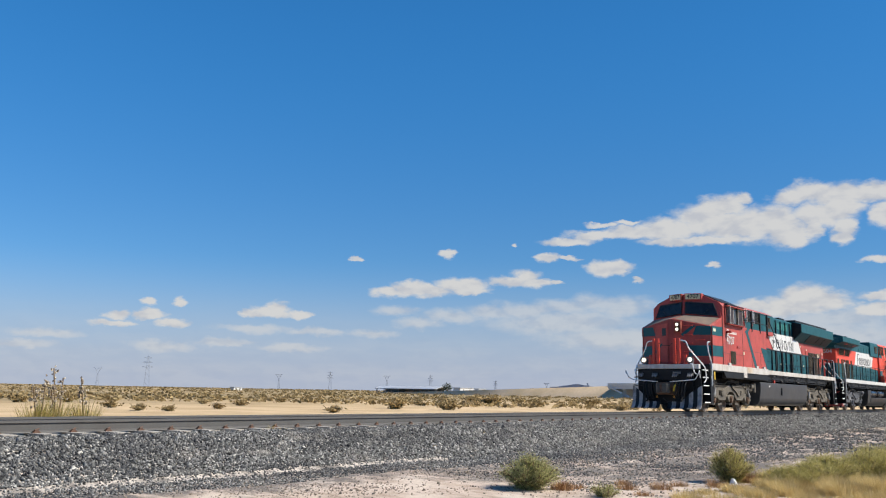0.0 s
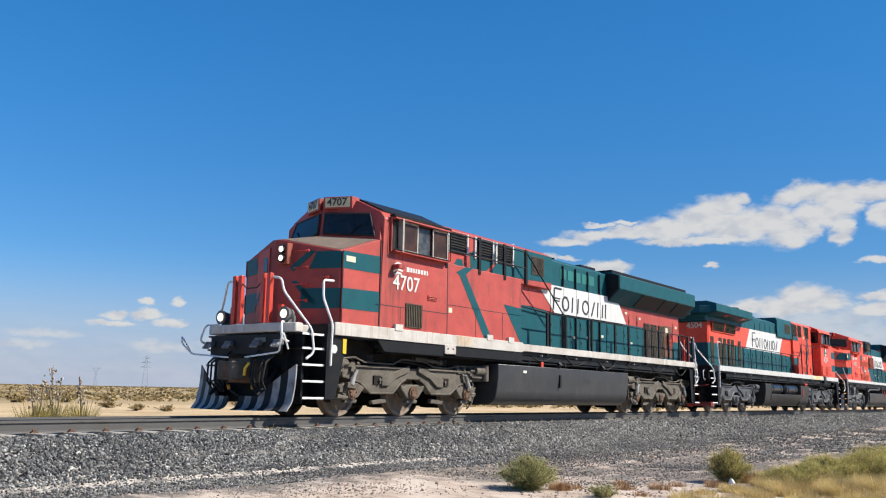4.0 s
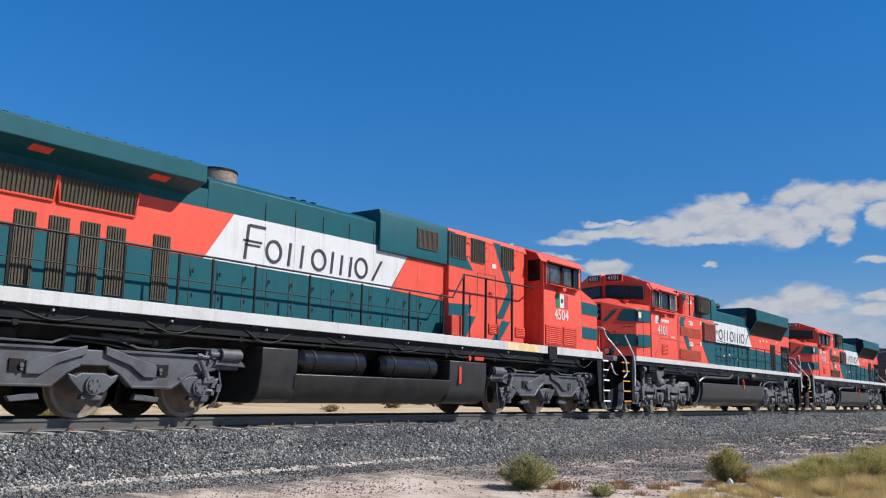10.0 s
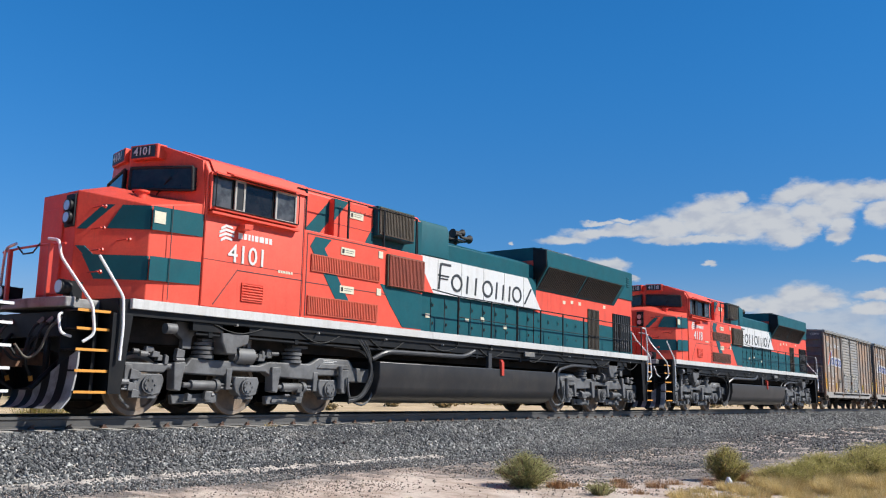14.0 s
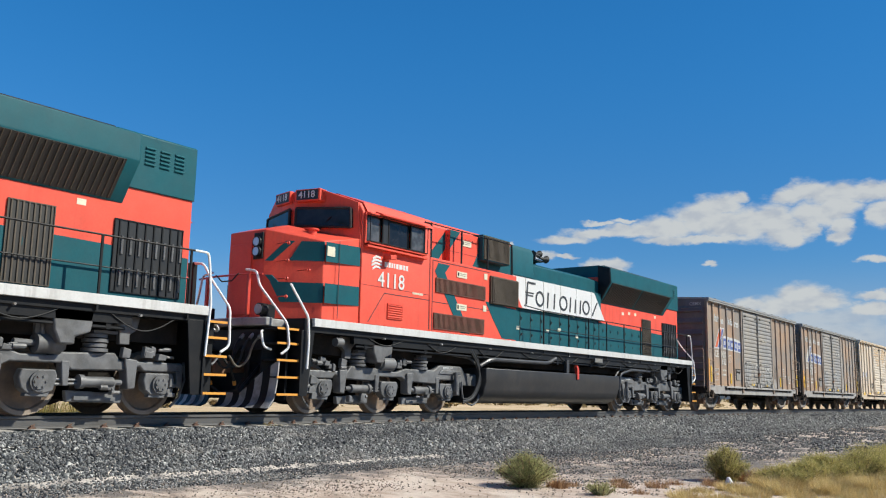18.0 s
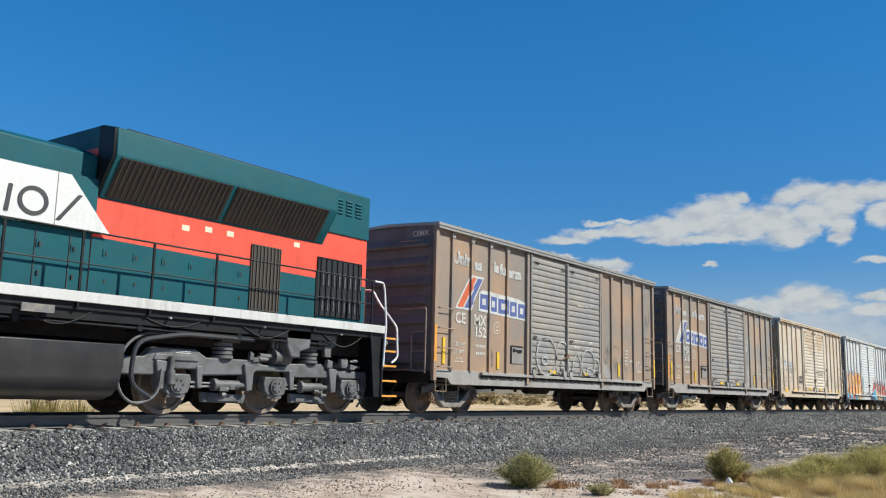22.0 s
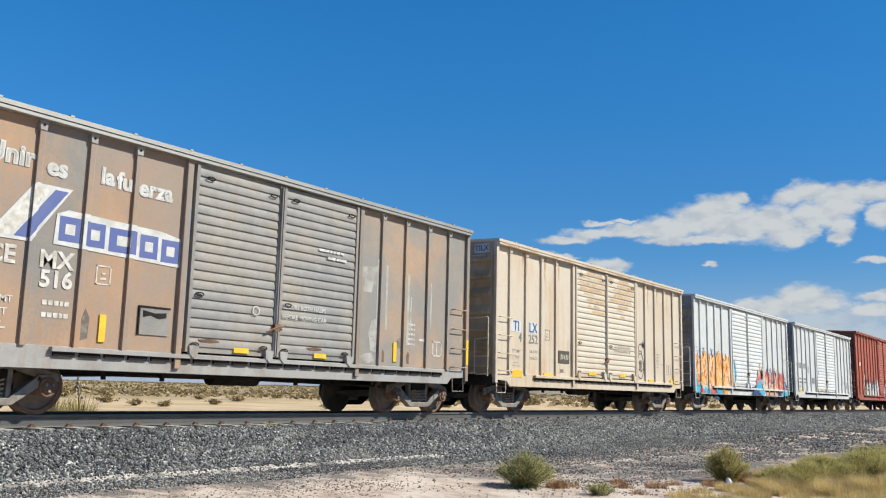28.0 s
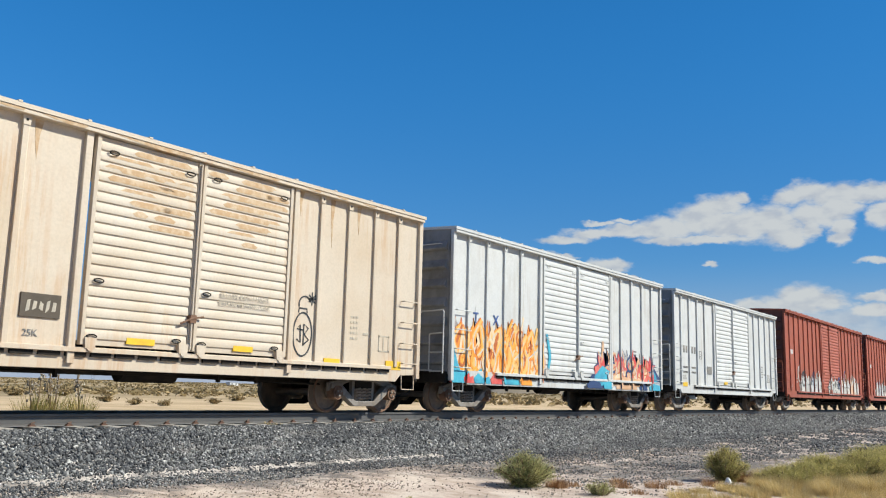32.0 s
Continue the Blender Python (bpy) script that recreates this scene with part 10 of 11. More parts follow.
    for s in (-1, 1):
        a, b, c, d = (2.19, s * 1.30, 3.90), (1.73, s * 0.10, 3.98), (1.74, s * 0.10, 4.36), (2.18, s * 1.28, 4.32)
        part("windshield_wall", Mesh().add([(2.28, s * 1.47, 3.66), (1.72, 0, 3.80), (1.74, 0, 4.74), (1.86, s * 0.68, 4.74), (2.26, s * 1.38, 4.46), (3.0, s * 1.47, 3.66), (3.0, 0, 3.80), (3.0, 0, 4.72), (3.0, s * 0.62, 4.74), (3.0, s * 1.38, 4.46)],
                                           [(0, 1, 2, 3, 4), (9, 8, 7, 6, 5), (0, 5, 6, 1), (1, 6, 7, 2), (2, 7, 8, 3), (3, 8, 9, 4), (4, 9, 5, 0)]), RED_NEW, loco)
        q = [a, b, c, d]
        w = part("windshield", Mesh().add([(x - 0.05, y, z) for x, y, z in q] + [(x + 0.05, y, z) for x, y, z in q], [(0, 1, 2, 3), (7, 6, 5, 4), (0, 4, 5, 1), (1, 5, 6, 2), (2, 6, 7, 3), (3, 7, 4, 0)]), GLASS, loco, "dark windshield")
        for e0, e1 in zip(q, q[1:] + q[:1]):
            part("windshield_seal", Mesh().rod((e0[0] - 0.05, e0[1], e0[2]), (e1[0] - 0.05, e1[1], e1[2]), 0.028, 6), RUBBER, w)
        part("wiper", Mesh().rod((1.92, s * 0.5, 3.80), (1.95, s * 0.9, 4.15), 0.010, 5), BLACK, loco)
        part("number_board", Mesh().plan([(1.66, s * 0.08), (1.80, s * 0.68), (2.0, s * 0.68), (1.9, s * 0.08)], 4.50, 4.765), RED_NEW, loco, "red number box", bevel=0.01)
        part("board_face", Mesh().plan([(1.662, s * 0.12), (1.775, s * 0.64), (1.80, s * 0.64), (1.69, s * 0.12)], 4.53, 4.735), SIGN_SHADE_BLACK, loco)
        words(number, 1.708, 4.632, 0.15, s * 0.38, LETTER_WHITE, loco, front=True, turn=-90 - s * 12)
    part("cab_roof", Mesh().cross([(-1.54, 4.26), (-1.40, 4.49), (-0.62, 4.77), (0.62, 4.77), (1.40, 4.49), (1.54, 4.26), (1.40, 4.45), (0.62, 4.73), (-0.62, 4.73), (-1.40, 4.45)], 2.40, 4.75), RED_NEW, loco, "red cab roof")
    part("sun_visor", Mesh().extrude([(-1.49, 4.30), (-1.72, 4.22), (-1.72, 4.24), (-1.49, 4.33)], lambda p: (2.7, p[0], p[1]), lambda p: (4.3, p[0], p[1])), RED_NEW, loco, "window awning")
    side_windows(loco, 2.38, 4.38, 3.62, 4.20, 1.50, (2.86, 3.10, 3.84), RED_NEW, (GLASS_GREY, SIGN_SHADE_BLACK, GLASS, GLASS_GREY), MULLION if number == "4101" else BLACK)
    part("window_ledge", Mesh().side(rect(2.35, 4.45, 3.50, 3.54), -1.62, -1.5), RED_NEW, loco)
    mirror_box(loco, 3.02, 3.30, 1.5, RED_NEW)
    emblem_disc(loco, 2.78, 3.23, 0.17, -1.502)
    bars(loco, 3.05, 3.16, (0.10, 0.07, 0.05, 0.05, 0.08, 0.11, 0.07, 0.07), 0.11, 0.03, -1.502, LETTER_WHITE, "brand_mark")
    words(number, 3.29, 2.86, 0.33, -1.512, LETTER_WHITE, loco, bold=0.010)
    bars(loco, 4.05, 2.66, (0.05, 0.05, 0.05, 0.05, 0.05, 0.05), 0.05, 0.015, -1.502, STICKER)
    for pts in ([(2.55, 1.92), (3.06, 2.58), (3.075, 2.575), (2.57, 1.92)], rect(3.06, 4.68, 2.575, 2.59), rect(4.66, 4.675, 1.9, 4.3), rect(1.62, 1.632, 1.9, 3.5), rect(2.3, 4.7, 2.70, 2.706), rect(4.78, 4.80, 1.9, 3.55), rect(4.78, 7.2, 2.56, 2.575), rect(4.78, 7.2, 3.53, 3.545)):
        flat("panel_seam", pts, 1.50, LETTER, loco)
    louvre(loco, 3.20, 3.68, 2.06, 2.36, 1.502, 6, RED_NEW, back=RED_NEW, label="pressed cab louvre")
    # equipment body
    mesh_ = GRILLE_BRIGHT if number == "4101" else GRILLE_WARM
    part("equipment_body", Mesh().box(4.70, 8.50, -1.50, 1.50, 1.87, 3.60), RED_NEW, loco, "wide red equipment body", bevel=0.015)
    hood(loco, "equipment_hood", 4.70, 8.85, 1.16, 3.58, 4.60, 0.12, RED_NEW)
    part("roof_box", Mesh().box(5.70, 6.93, -1.32, -1.10, 3.58, 4.43), RED_NEW, loco, "raised red equipment box", bevel=0.015)
    part("box_seam", Mesh().box(5.70, 6.93, -1.326, -1.315, 3.90, 3.912), RED_GRIME_SHADE, loco)
    for k in range(7):
        part("box_bolt", Mesh().rod((5.86 + 0.16 * k, -1.33, 4.28), (5.86 + 0.16 * k, -1.31, 4.28), 0.013, 6), RED_GRIME_SHADE, loco)
    part("livery_band", Mesh().side([(5.70, 3.96), (6.12, 4.43), (5.70, 4.43)], -1.325, -1.31), TEAL, loco)
    flat("livery_band", [(4.93, 3.60), (5.38, 3.60), (6.14, 4.47), (5.78, 4.47)], 1.165, TEAL, loco, "teal chevron band")
    flat("livery_band", [(4.87, 3.29), (5.00, 3.50), (5.46, 3.50), (5.27, 3.29), (6.34, 1.92), (5.94, 1.92)], 1.503, TEAL, loco, "teal chevron band")
    flat("livery_panel", [(7.02, 2.78), (8.495, 2.70), (8.495, 1.90), (7.80, 1.90), (7.36, 2.36)], 1.502, TEAL, loco, "teal livery panel")
    part("livery_panel", Mesh().side([(6.66, 3.62), (6.925, 3.62), (6.925, 4.04)], -1.325, -1.31), TEAL, loco)
    flat("livery_panel", [(6.94, 3.62), (8.85, 3.62), (8.85, 4.47), (7.52, 4.47)], 1.166, TEAL, loco, "teal livery panel")
    part("filter_box", Mesh().box(6.95, 8.22, -1.45, -1.10, 3.84, 4.50), TEAL, loco, "filter box that stands out from the hood", bevel=0.012)
    part("filter_box", Mesh().box(7.20, 8.49, -1.555, -1.45, 2.74, 3.46), GRILLE_OLIVE, loco, "filter box that stands out from the body", bevel=0.012)
    louvre(loco, 7.00, 8.17, 3.89, 4.46, 1.452, 22, GRILLE_BROWN, back=GRILLE_OLIVE, upright=True, label="upright-barred filter grille")
    louvre(loco, 7.26, 8.46, 2.78, 3.42, 1.557, 24, GRILLE_BROWN if mesh_ is GRILLE_WARM else GRILLE_RED, back=GRILLE_OLIVE if mesh_ is GRILLE_WARM else GRILLE_WARM, upright=True, label="upright-barred filter grille")
    louvre(loco, 4.92, 6.96, 2.82, 3.13, 1.506, 42, mesh_, back=mesh_, upright=True, label="long rust-brown mesh grille")
    louvre(loco, 4.86, 6.92, 1.96, 2.30, 1.506, 42, mesh_, back=mesh_, upright=True, label="long rust-brown mesh grille")
    for x, z in ((5.75, 3.25), (5.75, 2.46), (6.17, 4.10), (6.90, 2.52), (6.93, 3.33)):
        wide = x < 6.5
        tag = part("sticker", Mesh().side(rect(x, x + 0.42 if wide else x + 0.14, z, z + 0.15), -1.515 if z < 3.6 else -1.335, -1.5 if z < 3.6 else -1.31), STICKER, loco, "cream instruction label")
        if wide:
            part("label_mark", Mesh().side(rect(x + 0.03, x + 0.09, z + 0.03, z + 0.12), -1.518 if z < 3.6 else -1.338, -1.5 if z < 3.6 else -1.31), GRILLE, tag)
            part("label_line", Mesh().side(rect(x + 0.13, x + 0.38, z + 0.09, z + 0.105), -1.518 if z < 3.6 else -1.338, -1.5 if z < 3.6 else -1.31), STENCIL_DARK, tag)
            part("label_line", Mesh().side(rect(x + 0.13, x + 0.34, z + 0.05, z + 0.062), -1.518 if z < 3.6 else -1.338, -1.5 if z < 3.6 else -1.31), STENCIL_DARK, tag)
    for x in (4.72, 5.96, 7.11, 8.26):
        part("ledge_bracket", Mesh().box(x - 0.02, x + 0.02, -1.50, -1.47, 3.6, 4.42), BLACK, loco)
    rail_line(loco, [(4.48, -1.48, 4.40), (8.20, -1.48, 4.42), (8.30, -1.48, 4.30), (8.32, -1.48, 3.62)], BLACK, 0.014, both=False)
    # engine hood
    hood(loco, "engine_hood", 8.5, 14.3, 1.02, 1.87, 4.28, 0.35, TEAL)
    hood(loco, "forward_hood", 8.5, 10.05, 1.10, 3.5, 4.58, 0.08, TEAL)
    flat("livery_panel", [(8.73, 3.71), (9.44, 2.85), (14.58, 2.86), (13.82, 3.72)], 1.104, WHITE, loco, "white livery panel")
    part("panel_backing", Mesh().box(8.5, 14.3, -1.10, 1.10, 2.86, 3.74), TEAL, loco)
    flat("livery_panel", [(8.52, 3.71), (8.73, 3.71), (9.44, 2.85), (8.52, 2.85)], 1.105, RED_NEW, loco, "red wedge beside the white panel")
    wordmark(loco, 9.58, 2.97, 0.45, -1.11, (("ring", 0.80), ("stem", 0.42), ("stem", 0.42), ("ring", 0.82), ("3", 1.18), ("ring", 0.80), ("slant", 0.70)), 0.60)
    hood_doors(loco, [8.9 + 0.56 * i for i in range(17)], 1.92, 2.80, 1.025, TEAL)
    for x in (9.6, 10.6, 11.6, 12.6, 13.6):
        part("door_seam", Mesh().side(rect(x, x + 0.012, 2.88, 3.72), -1.113, -1.10), STENCIL_DARK, loco)
    for x, z in ((8.75, 2.45), (9.25, 2.25), (10.9, 2.28), (11.6, 2.35), (12.7, 2.22), (16.0, 3.2), (17.0, 3.25), (18.7, 3.3), (16.5, 3.25)):
        part("sticker", Mesh().side(rect(x, x + 0.16, z, z + 0.10), -1.034 if z > 3 or x < 8 else -1.036, -1.02), STICKER, loco)
    chimes(loco, 11.36, -0.35, 4.46, 5)
    # flared radiators
    part("rear_hood", Mesh().box(14.3, 20.90, -1.03, 1.03, 1.87, 4.3), RED_NEW, loco, "red rear hood", bevel=0.015)
    flat("livery_panel", [(14.3, 1.88), (20.88, 1.88), (20.88, 2.72), (14.3, 2.82)], 1.03, TEAL, loco, "teal lower hood side")
    rad = [(-1.04, 3.46), (-1.45, 4.10), (-1.45, 4.14), (-1.43, 4.58), (-1.0, 4.69), (1.0, 4.69), (1.43, 4.58), (1.45, 4.14), (1.45, 4.10), (1.04, 3.46)]
    part("radiator_housing", Mesh().cross(rad, 14.35, 19.50), TEAL, loco, "flared teal radiator housing", bevel=0.015)
    part("radiator_cap", Mesh().cross([(-1.06, 3.75), (-1.06, 4.70), (-1.02, 4.73), (1.02, 4.73), (1.06, 4.70), (1.06, 3.75)], 19.3, 20.92), TEAL, loco, "teal hood end", bevel=0.015)
    part("radiator_front", Mesh().cross([(-1.43, 4.10), (-1.42, 4.56), (-1.0, 4.66), (-1.0, 3.5), (-1.04, 3.5)], 14.30, 14.36).both(), BLACK, loco)
    for a, b in ((14.45, 16.75), (16.85, 19.25)):
        g = part("radiator_screen", Mesh().extrude([(-1.06, 3.50), (-1.07, 3.49), (-1.462, 4.09), (-1.45, 4.10)], lambda p: (a, p[0], p[1]), lambda p: (b, p[0], p[1])), GRILLE, loco, "dark sloping radiator screen")
        n = 22
        for i in range(n):
            x = a + (b - a) * (i + 0.5) / n
            part("slat", Mesh().rod((x, -1.085, 3.51), (x, -1.468, 4.08), 0.010, 4), GRILLE_BROWN, g)
    part("radiator_fans", Mesh().box(14.8, 19.3, -1.0, 1.0, 4.68, 4.745), BLACK, loco, bevel=0.02)
    for xx in (19.55, 19.85, 20.15, 20.45):
        for k in range(5):
            zz = 4.20 + 0.07 * k
            part("end_louvre", Mesh().extrude([(0.0, zz + 0.03), (-0.025, zz), (-0.028, zz + 0.008), (-0.004, zz + 0.038)], lambda p: (xx, -1.058 + p[0], p[1]), lambda p: (xx + 0.20, -1.058 + p[0], p[1])), TEAL, loco)
    louvre(loco, 17.62, 18.34, 1.96, 3.18, 1.036, 8, GRILLE_BROWN, upright=True, name="hood_door", label="hood door with upright bars")
    # flat black back in place of the shade within the cage
    cage = louvre(loco, 19.40, 20.72, 2.0, 3.18, 1.036, 8, BLACK, back=SIGN_SHADE_BLACK, upright=True, label="equipment cage with its inner dark painted flat")
    for i in range(8):
        for zz in (2.10, 2.62):
            xx = 19.40 + 1.32 * (i + 0.5) / 8
            part("cage_tube", Mesh().rod((xx + 0.06, -1.05, zz), (xx + 0.06, -1.05, zz + 0.30), 0.026, 6), TRUCK_GREY, cage)
    grab_pairs(loco, ((20.93, -0.75, 2.4), (20.93, -0.75, 2.9), (20.93, -0.75, 3.4)), 1)
    # walkway rails
    stanchions(loco, (9.95, 11.40, 12.66, 13.88, 15.15, 16.44, 18.91, 20.6), 1.62, 2.80, 1.50, BLACK, 0.04, 0.03)
    rail_line(loco, [(8.9, -1.50, 2.86), (9.95, -1.50, 2.80), (20.9, -1.50, 2.80)], BLACK, 0.016)
    rail_line(loco, [(9.95, -1.50, 2.30), (20.6, -1.50, 2.30)], BLACK, 0.011)
    # ends
    part("anticlimber", Mesh().plan([(-0.05, -0.65), (0.05, -1.15), (0.22, -1.15), (0.22, -0.95), (0.95, -0.95), (0.95, 0.95), (0.22, 0.95), (0.22, 1.15), (0.05, 1.15), (-0.05, 0.65)], 1.68, 1.84), PLOW, loco, "grimy grey front platform edge", bevel=0.02)
    plow(loco, 0.15, -1, PLOW)
    coupler(loco, 0.55, -1, 0.90)
    for s in (-1, 1):
        d = part("ditch_light", Mesh().rod((0.22, s * 0.9, 2.0), (0.06, s * 0.9, 2.0), 0.12, 18).box(0.2, 0.4, s * 0.9 - 0.1, s * 0.9 + 0.1, 1.84, 2.1), BLACK, loco)
        part("lens", Mesh().rod((0.06, s * 0.9, 2.0), (0.045, s * 0.9, 2.0), 0.10, 18), LAMP_OFF, d)
    end_rails(loco, 0.0, -1, False)
    part("pilot_sheet", Mesh().box(0.48, 0.54, -1.28, 1.28, 0.28, 1.68), BLACK, loco, "black sheet behind the pilot")
    for k, yy in enumerate((-1.0, -0.75, -0.48, 0.48, 0.75, 1.0)):
        part("loose_hose", Mesh().tube(round_corner([(0.12, yy, 1.50), (-0.08, yy * 0.98, 1.36), (-0.16, yy * 0.92, 0.98 - 0.05 * (k % 3)), (-0.30, yy * 0.8, 0.84), (-0.50, yy * 0.8, 1.08)], 0.15), 0.022, 6), RUBBER if k % 3 else TRUCK_TAN, loco, "loose coupling hose")
        part("gladhand", Mesh().rod((0.10, yy, 1.52), (0.02, yy, 1.44), 0.035, 8), PLOW, loco)
    for s in (-1, 1):
        part("grab_loop", Mesh().tube(round_corner([(0.16, s * 0.98, 1.60), (-0.02, s * 1.10, 1.56), (-0.02, s * 1.20, 1.26), (0.14, s * 1.24, 1.22)], 0.08), 0.022, 7), CHROME, loco, "white curved grab loop")
    part("front_rail", Mesh().tube([(0.08, -0.95, 2.68), (0.05, -0.4, 2.70), (0.05, 0.4, 2.70), (0.08, 0.95, 2.68)], 0.02, 7), RED_POST, loco)
    for yy in (-0.62, 0.62):
        part("rail_post", Mesh().box(0.0, 0.06, yy - 0.03, yy + 0.03, 1.84, 2.70), RED_POST, loco)
    step_well(loco, 0.10, 0.68, -1, ORANGE)
    part("side_handrail", Mesh().tube(round_corner([(0.40, -1.40, 2.50), (0.80, -1.52, 1.88), (0.82, -1.54, 1.4), (0.80, -1.54, 0.88)], 0.08), 0.024, 8), CHROME, loco, "white side handrail")
    step_well(loco, 21.0, 21.55, 1, ORANGE)
    part("rear_sheet", Mesh().box(21.05, 21.12, -1.4, 1.4, 0.55, 1.62), BLACK, loco)
    rear_rails(loco, 21.40, 21.02)
    coupler(loco, 21.0, 1, 0.90)
    # tank, pipes, blowers
    tank_box(loco, 7.1, 14.75, 0.24, 1.12, 0.55, TANK_SMOOTH, "smooth charcoal fuel tank")
    part("coolant_pipe", Mesh().tube(round_corner([(7.0, -1.36, 1.16), (7.35, -1.45, 1.34), (10.3, -1.45, 1.36), (10.75, -1.42, 1.52)], 0.25), 0.055, 9), TANK, loco, "thick grey pipe above the tank")
    part("coolant_pipe", Mesh().tube(round_corner([(15.4, -1.30, 0.30), (14.95, -1.38, 0.5), (15.0, -1.40, 1.20), (15.9, -1.40, 1.36), (17.5, -1.35, 1.36)], 0.25), 0.04, 9), TANK, loco)
    for k in range(3):
        part("drain_hose", Mesh().tube(round_corner([(6.45 + 0.1 * k, -1.40, 1.56), (6.75 + 0.06 * k, -1.43, 1.28), (6.98 - 0.05 * k, -1.44, 0.80), (6.72 - 0.06 * k, -1.40, 0.36), (6.3, -1.35, 0.24 + 0.05 * k)], 0.2), 0.024, 7), TANK if k % 2 else RUBBER, loco, "curved drain hose")
    part("tank_valve", Mesh().box(11.85, 11.97, -1.54, -1.46, 0.95, 1.30), RED_POST, loco, "red valve box over the tank", bevel=0.01)
    part("emergency_valve", Mesh().rod((11.9, -1.45, 1.30), (11.9, -1.52, 1.30), 0.06, 12), RED_POST, loco, "red emergency fuel valve")
    part("fuel_filler", Mesh().box(11.35, 11.5, -1.46, -1.38, 1.0, 1.5), TANK, loco)
    part("brand_plate", Mesh().box(13.0, 13.5, -1.54, -1.50, 1.50, 1.62), STENCIL_DARK, loco)
    for x in (3.2, 18.6):
        part("blower_duct", Mesh().side([(x - 0.35, 1.62), (x + 0.35, 1.62), (x + 0.30, 1.28), (x + 0.05, 1.2), (x + 0.05, 1.08), (x - 0.2, 1.08), (x - 0.3, 1.28)], -1.42, -1.05), TRUCK_GREY, loco, "grey blower duct", bevel=0.03)
    part("sander_valve", Mesh().rod((1.7, -1.40, 1.45), (1.9, -1.40, 1.45), 0.09, 12), TRUCK_GREY, loco)
    loco_truck(loco, (1.60, 3.70, 5.86), "beam", TRUCK_GREY, tank_side=-1)
    loco_truck(loco, (16.0, 18.25, 20.35), "beam", TRUCK_GREY)
    ROLLING.append((loco, place))


engine_lead(1.30)
engine_second(24.0)
engine_square(46.27, "4101")
engine_square(68.90, "4118")


# ---- the far side of the plain ----
PYLON = surface("hazy_steel_lattice", (0.27, 0.31, 0.38), 0.7, bump=0.0)
SHED = surface("pale_metal_shed_roof", (0.42, 0.45, 0.50), 0.5, amount=0.4, scale=0.1, bump=0.0)
SHED_WALL = surface("shaded_shed_wall", (0.20, 0.21, 0.22), 0.8, amount=0.5, scale=0.2, bump=0.0)
HOUSE_WALL = surface("whitewashed_wall", (0.72, 0.71, 0.68), 0.8, amount=0.3, scale=0.3, bump=0.0)
RAMP_SOIL = surface("bare_embankment_soil", (0.62, 0.47, 0.31), 0.95, second=(0.46, 0.34, 0.20), amount=0.8, scale=0.12, grain=1.5, bump=0.2)
CONCRETE = surface("pale_bridge_concrete", (0.68, 0.67, 0.65), 0.85, amount=0.4, scale=0.3, bump=0.0)
HILL = surface("hazy_blue_mountain", (0.33, 0.38, 0.50), 1.0, amount=0.4, scale=0.004, grain=0.05, bump=0.0, spec=0.0)
DARK_TREE = islands("dark_tree_leaves", ((0.0, (0.02, 0.03, 0.015)), (1.0, (0.06, 0.07, 0.03))))


def at_bearing(degrees, distance):
    """A place on the plain, by its bearing from the camera measured from the track."""
    x, y = distance * math.cos(radians(degrees)), distance * math.sin(radians(degrees)) - 13.8
    return x, y, ground_z(x, y)


def pylon(bearing, distance, height, tall):
    """Lattice transmission tower: tapering mast with three crossarms, or a spread Y head."""
    x, y, z = at_bearing(bearing, distance)
    t = thing("transmission_tower", "steel lattice transmission tower far across the plain", "transmission tower", "power line towers", x, y, z)
    t.rotation_euler = (0, 0, radians(bearing))
    w, r = height * 0.085, distance * 0.00022
    waist = height * (0.93 if tall else 0.62)
    for sx in (-1, 1):
        for sy in (-1, 1):
            part("leg", Mesh().rod((sx * w, sy * w, -1), (sx * w * 0.22, sy * w * 0.22, waist), r, 4), PYLON, t)
    n = 6
    for i in range(n):
        a, b = i / n, (i + 1) / n
        wa, wb = w * (1 - 0.78 * a), w * (1 - 0.78 * b)
        for sx in (-1, 1):
            part("brace", Mesh().rod((sx * wa, -wa, a * waist), (sx * wb, wb, b * waist), r * 0.6, 4), PYLON, t)
            part("brace", Mesh().rod((wa, sx * wa, a * waist), (-wb, sx * wb, b * waist), r * 0.6, 4), PYLON, t)
    if tall:
        part("mast_top", Mesh().rod((0, 0, waist), (0, 0, height), r, 4), PYLON, t)
        for f, l in ((0.62, 0.17), (0.76, 0.15), (0.90, 0.12)):
            part("crossarm", Mesh().rod((0, -height * l, height * f), (0, height * l, height * f), r, 4).rod((0, -height * l, height * f), (0, 0, height * (f + 0.05)), r * 0.7, 4).rod((0, height * l, height * f), (0, 0, height * (f + 0.05)), r * 0.7, 4), PYLON, t)
    else:
        for s in (-1, 1):
            part("head_arm", Mesh().rod((0, 0, waist), (0, s * height * 0.17, height), r * 1.1, 4), PYLON, t)
        part("crossarm", Mesh().rod((0, -height * 0.24, height * 0.96), (0, height * 0.24, height * 0.96), r, 4), PYLON, t)
        part("crossarm", Mesh().rod((0, -height * 0.12, height * 0.86), (0, height * 0.12, height * 0.86), r * 0.8, 4), PYLON, t)


for bearing, distance, height, tall in ((57.88, 1900, 36, False), (55.05, 1050, 36, True), (47.09, 2000, 33, False), (43.86, 1650, 35, True), (40.24, 2000, 34, False), (37.45, 1850, 35, True), (33.26, 2300, 32, True), (30.0, 2500, 30, False), (27.4, 2300, 30, True)):
    pylon(bearing, distance, height, tall)


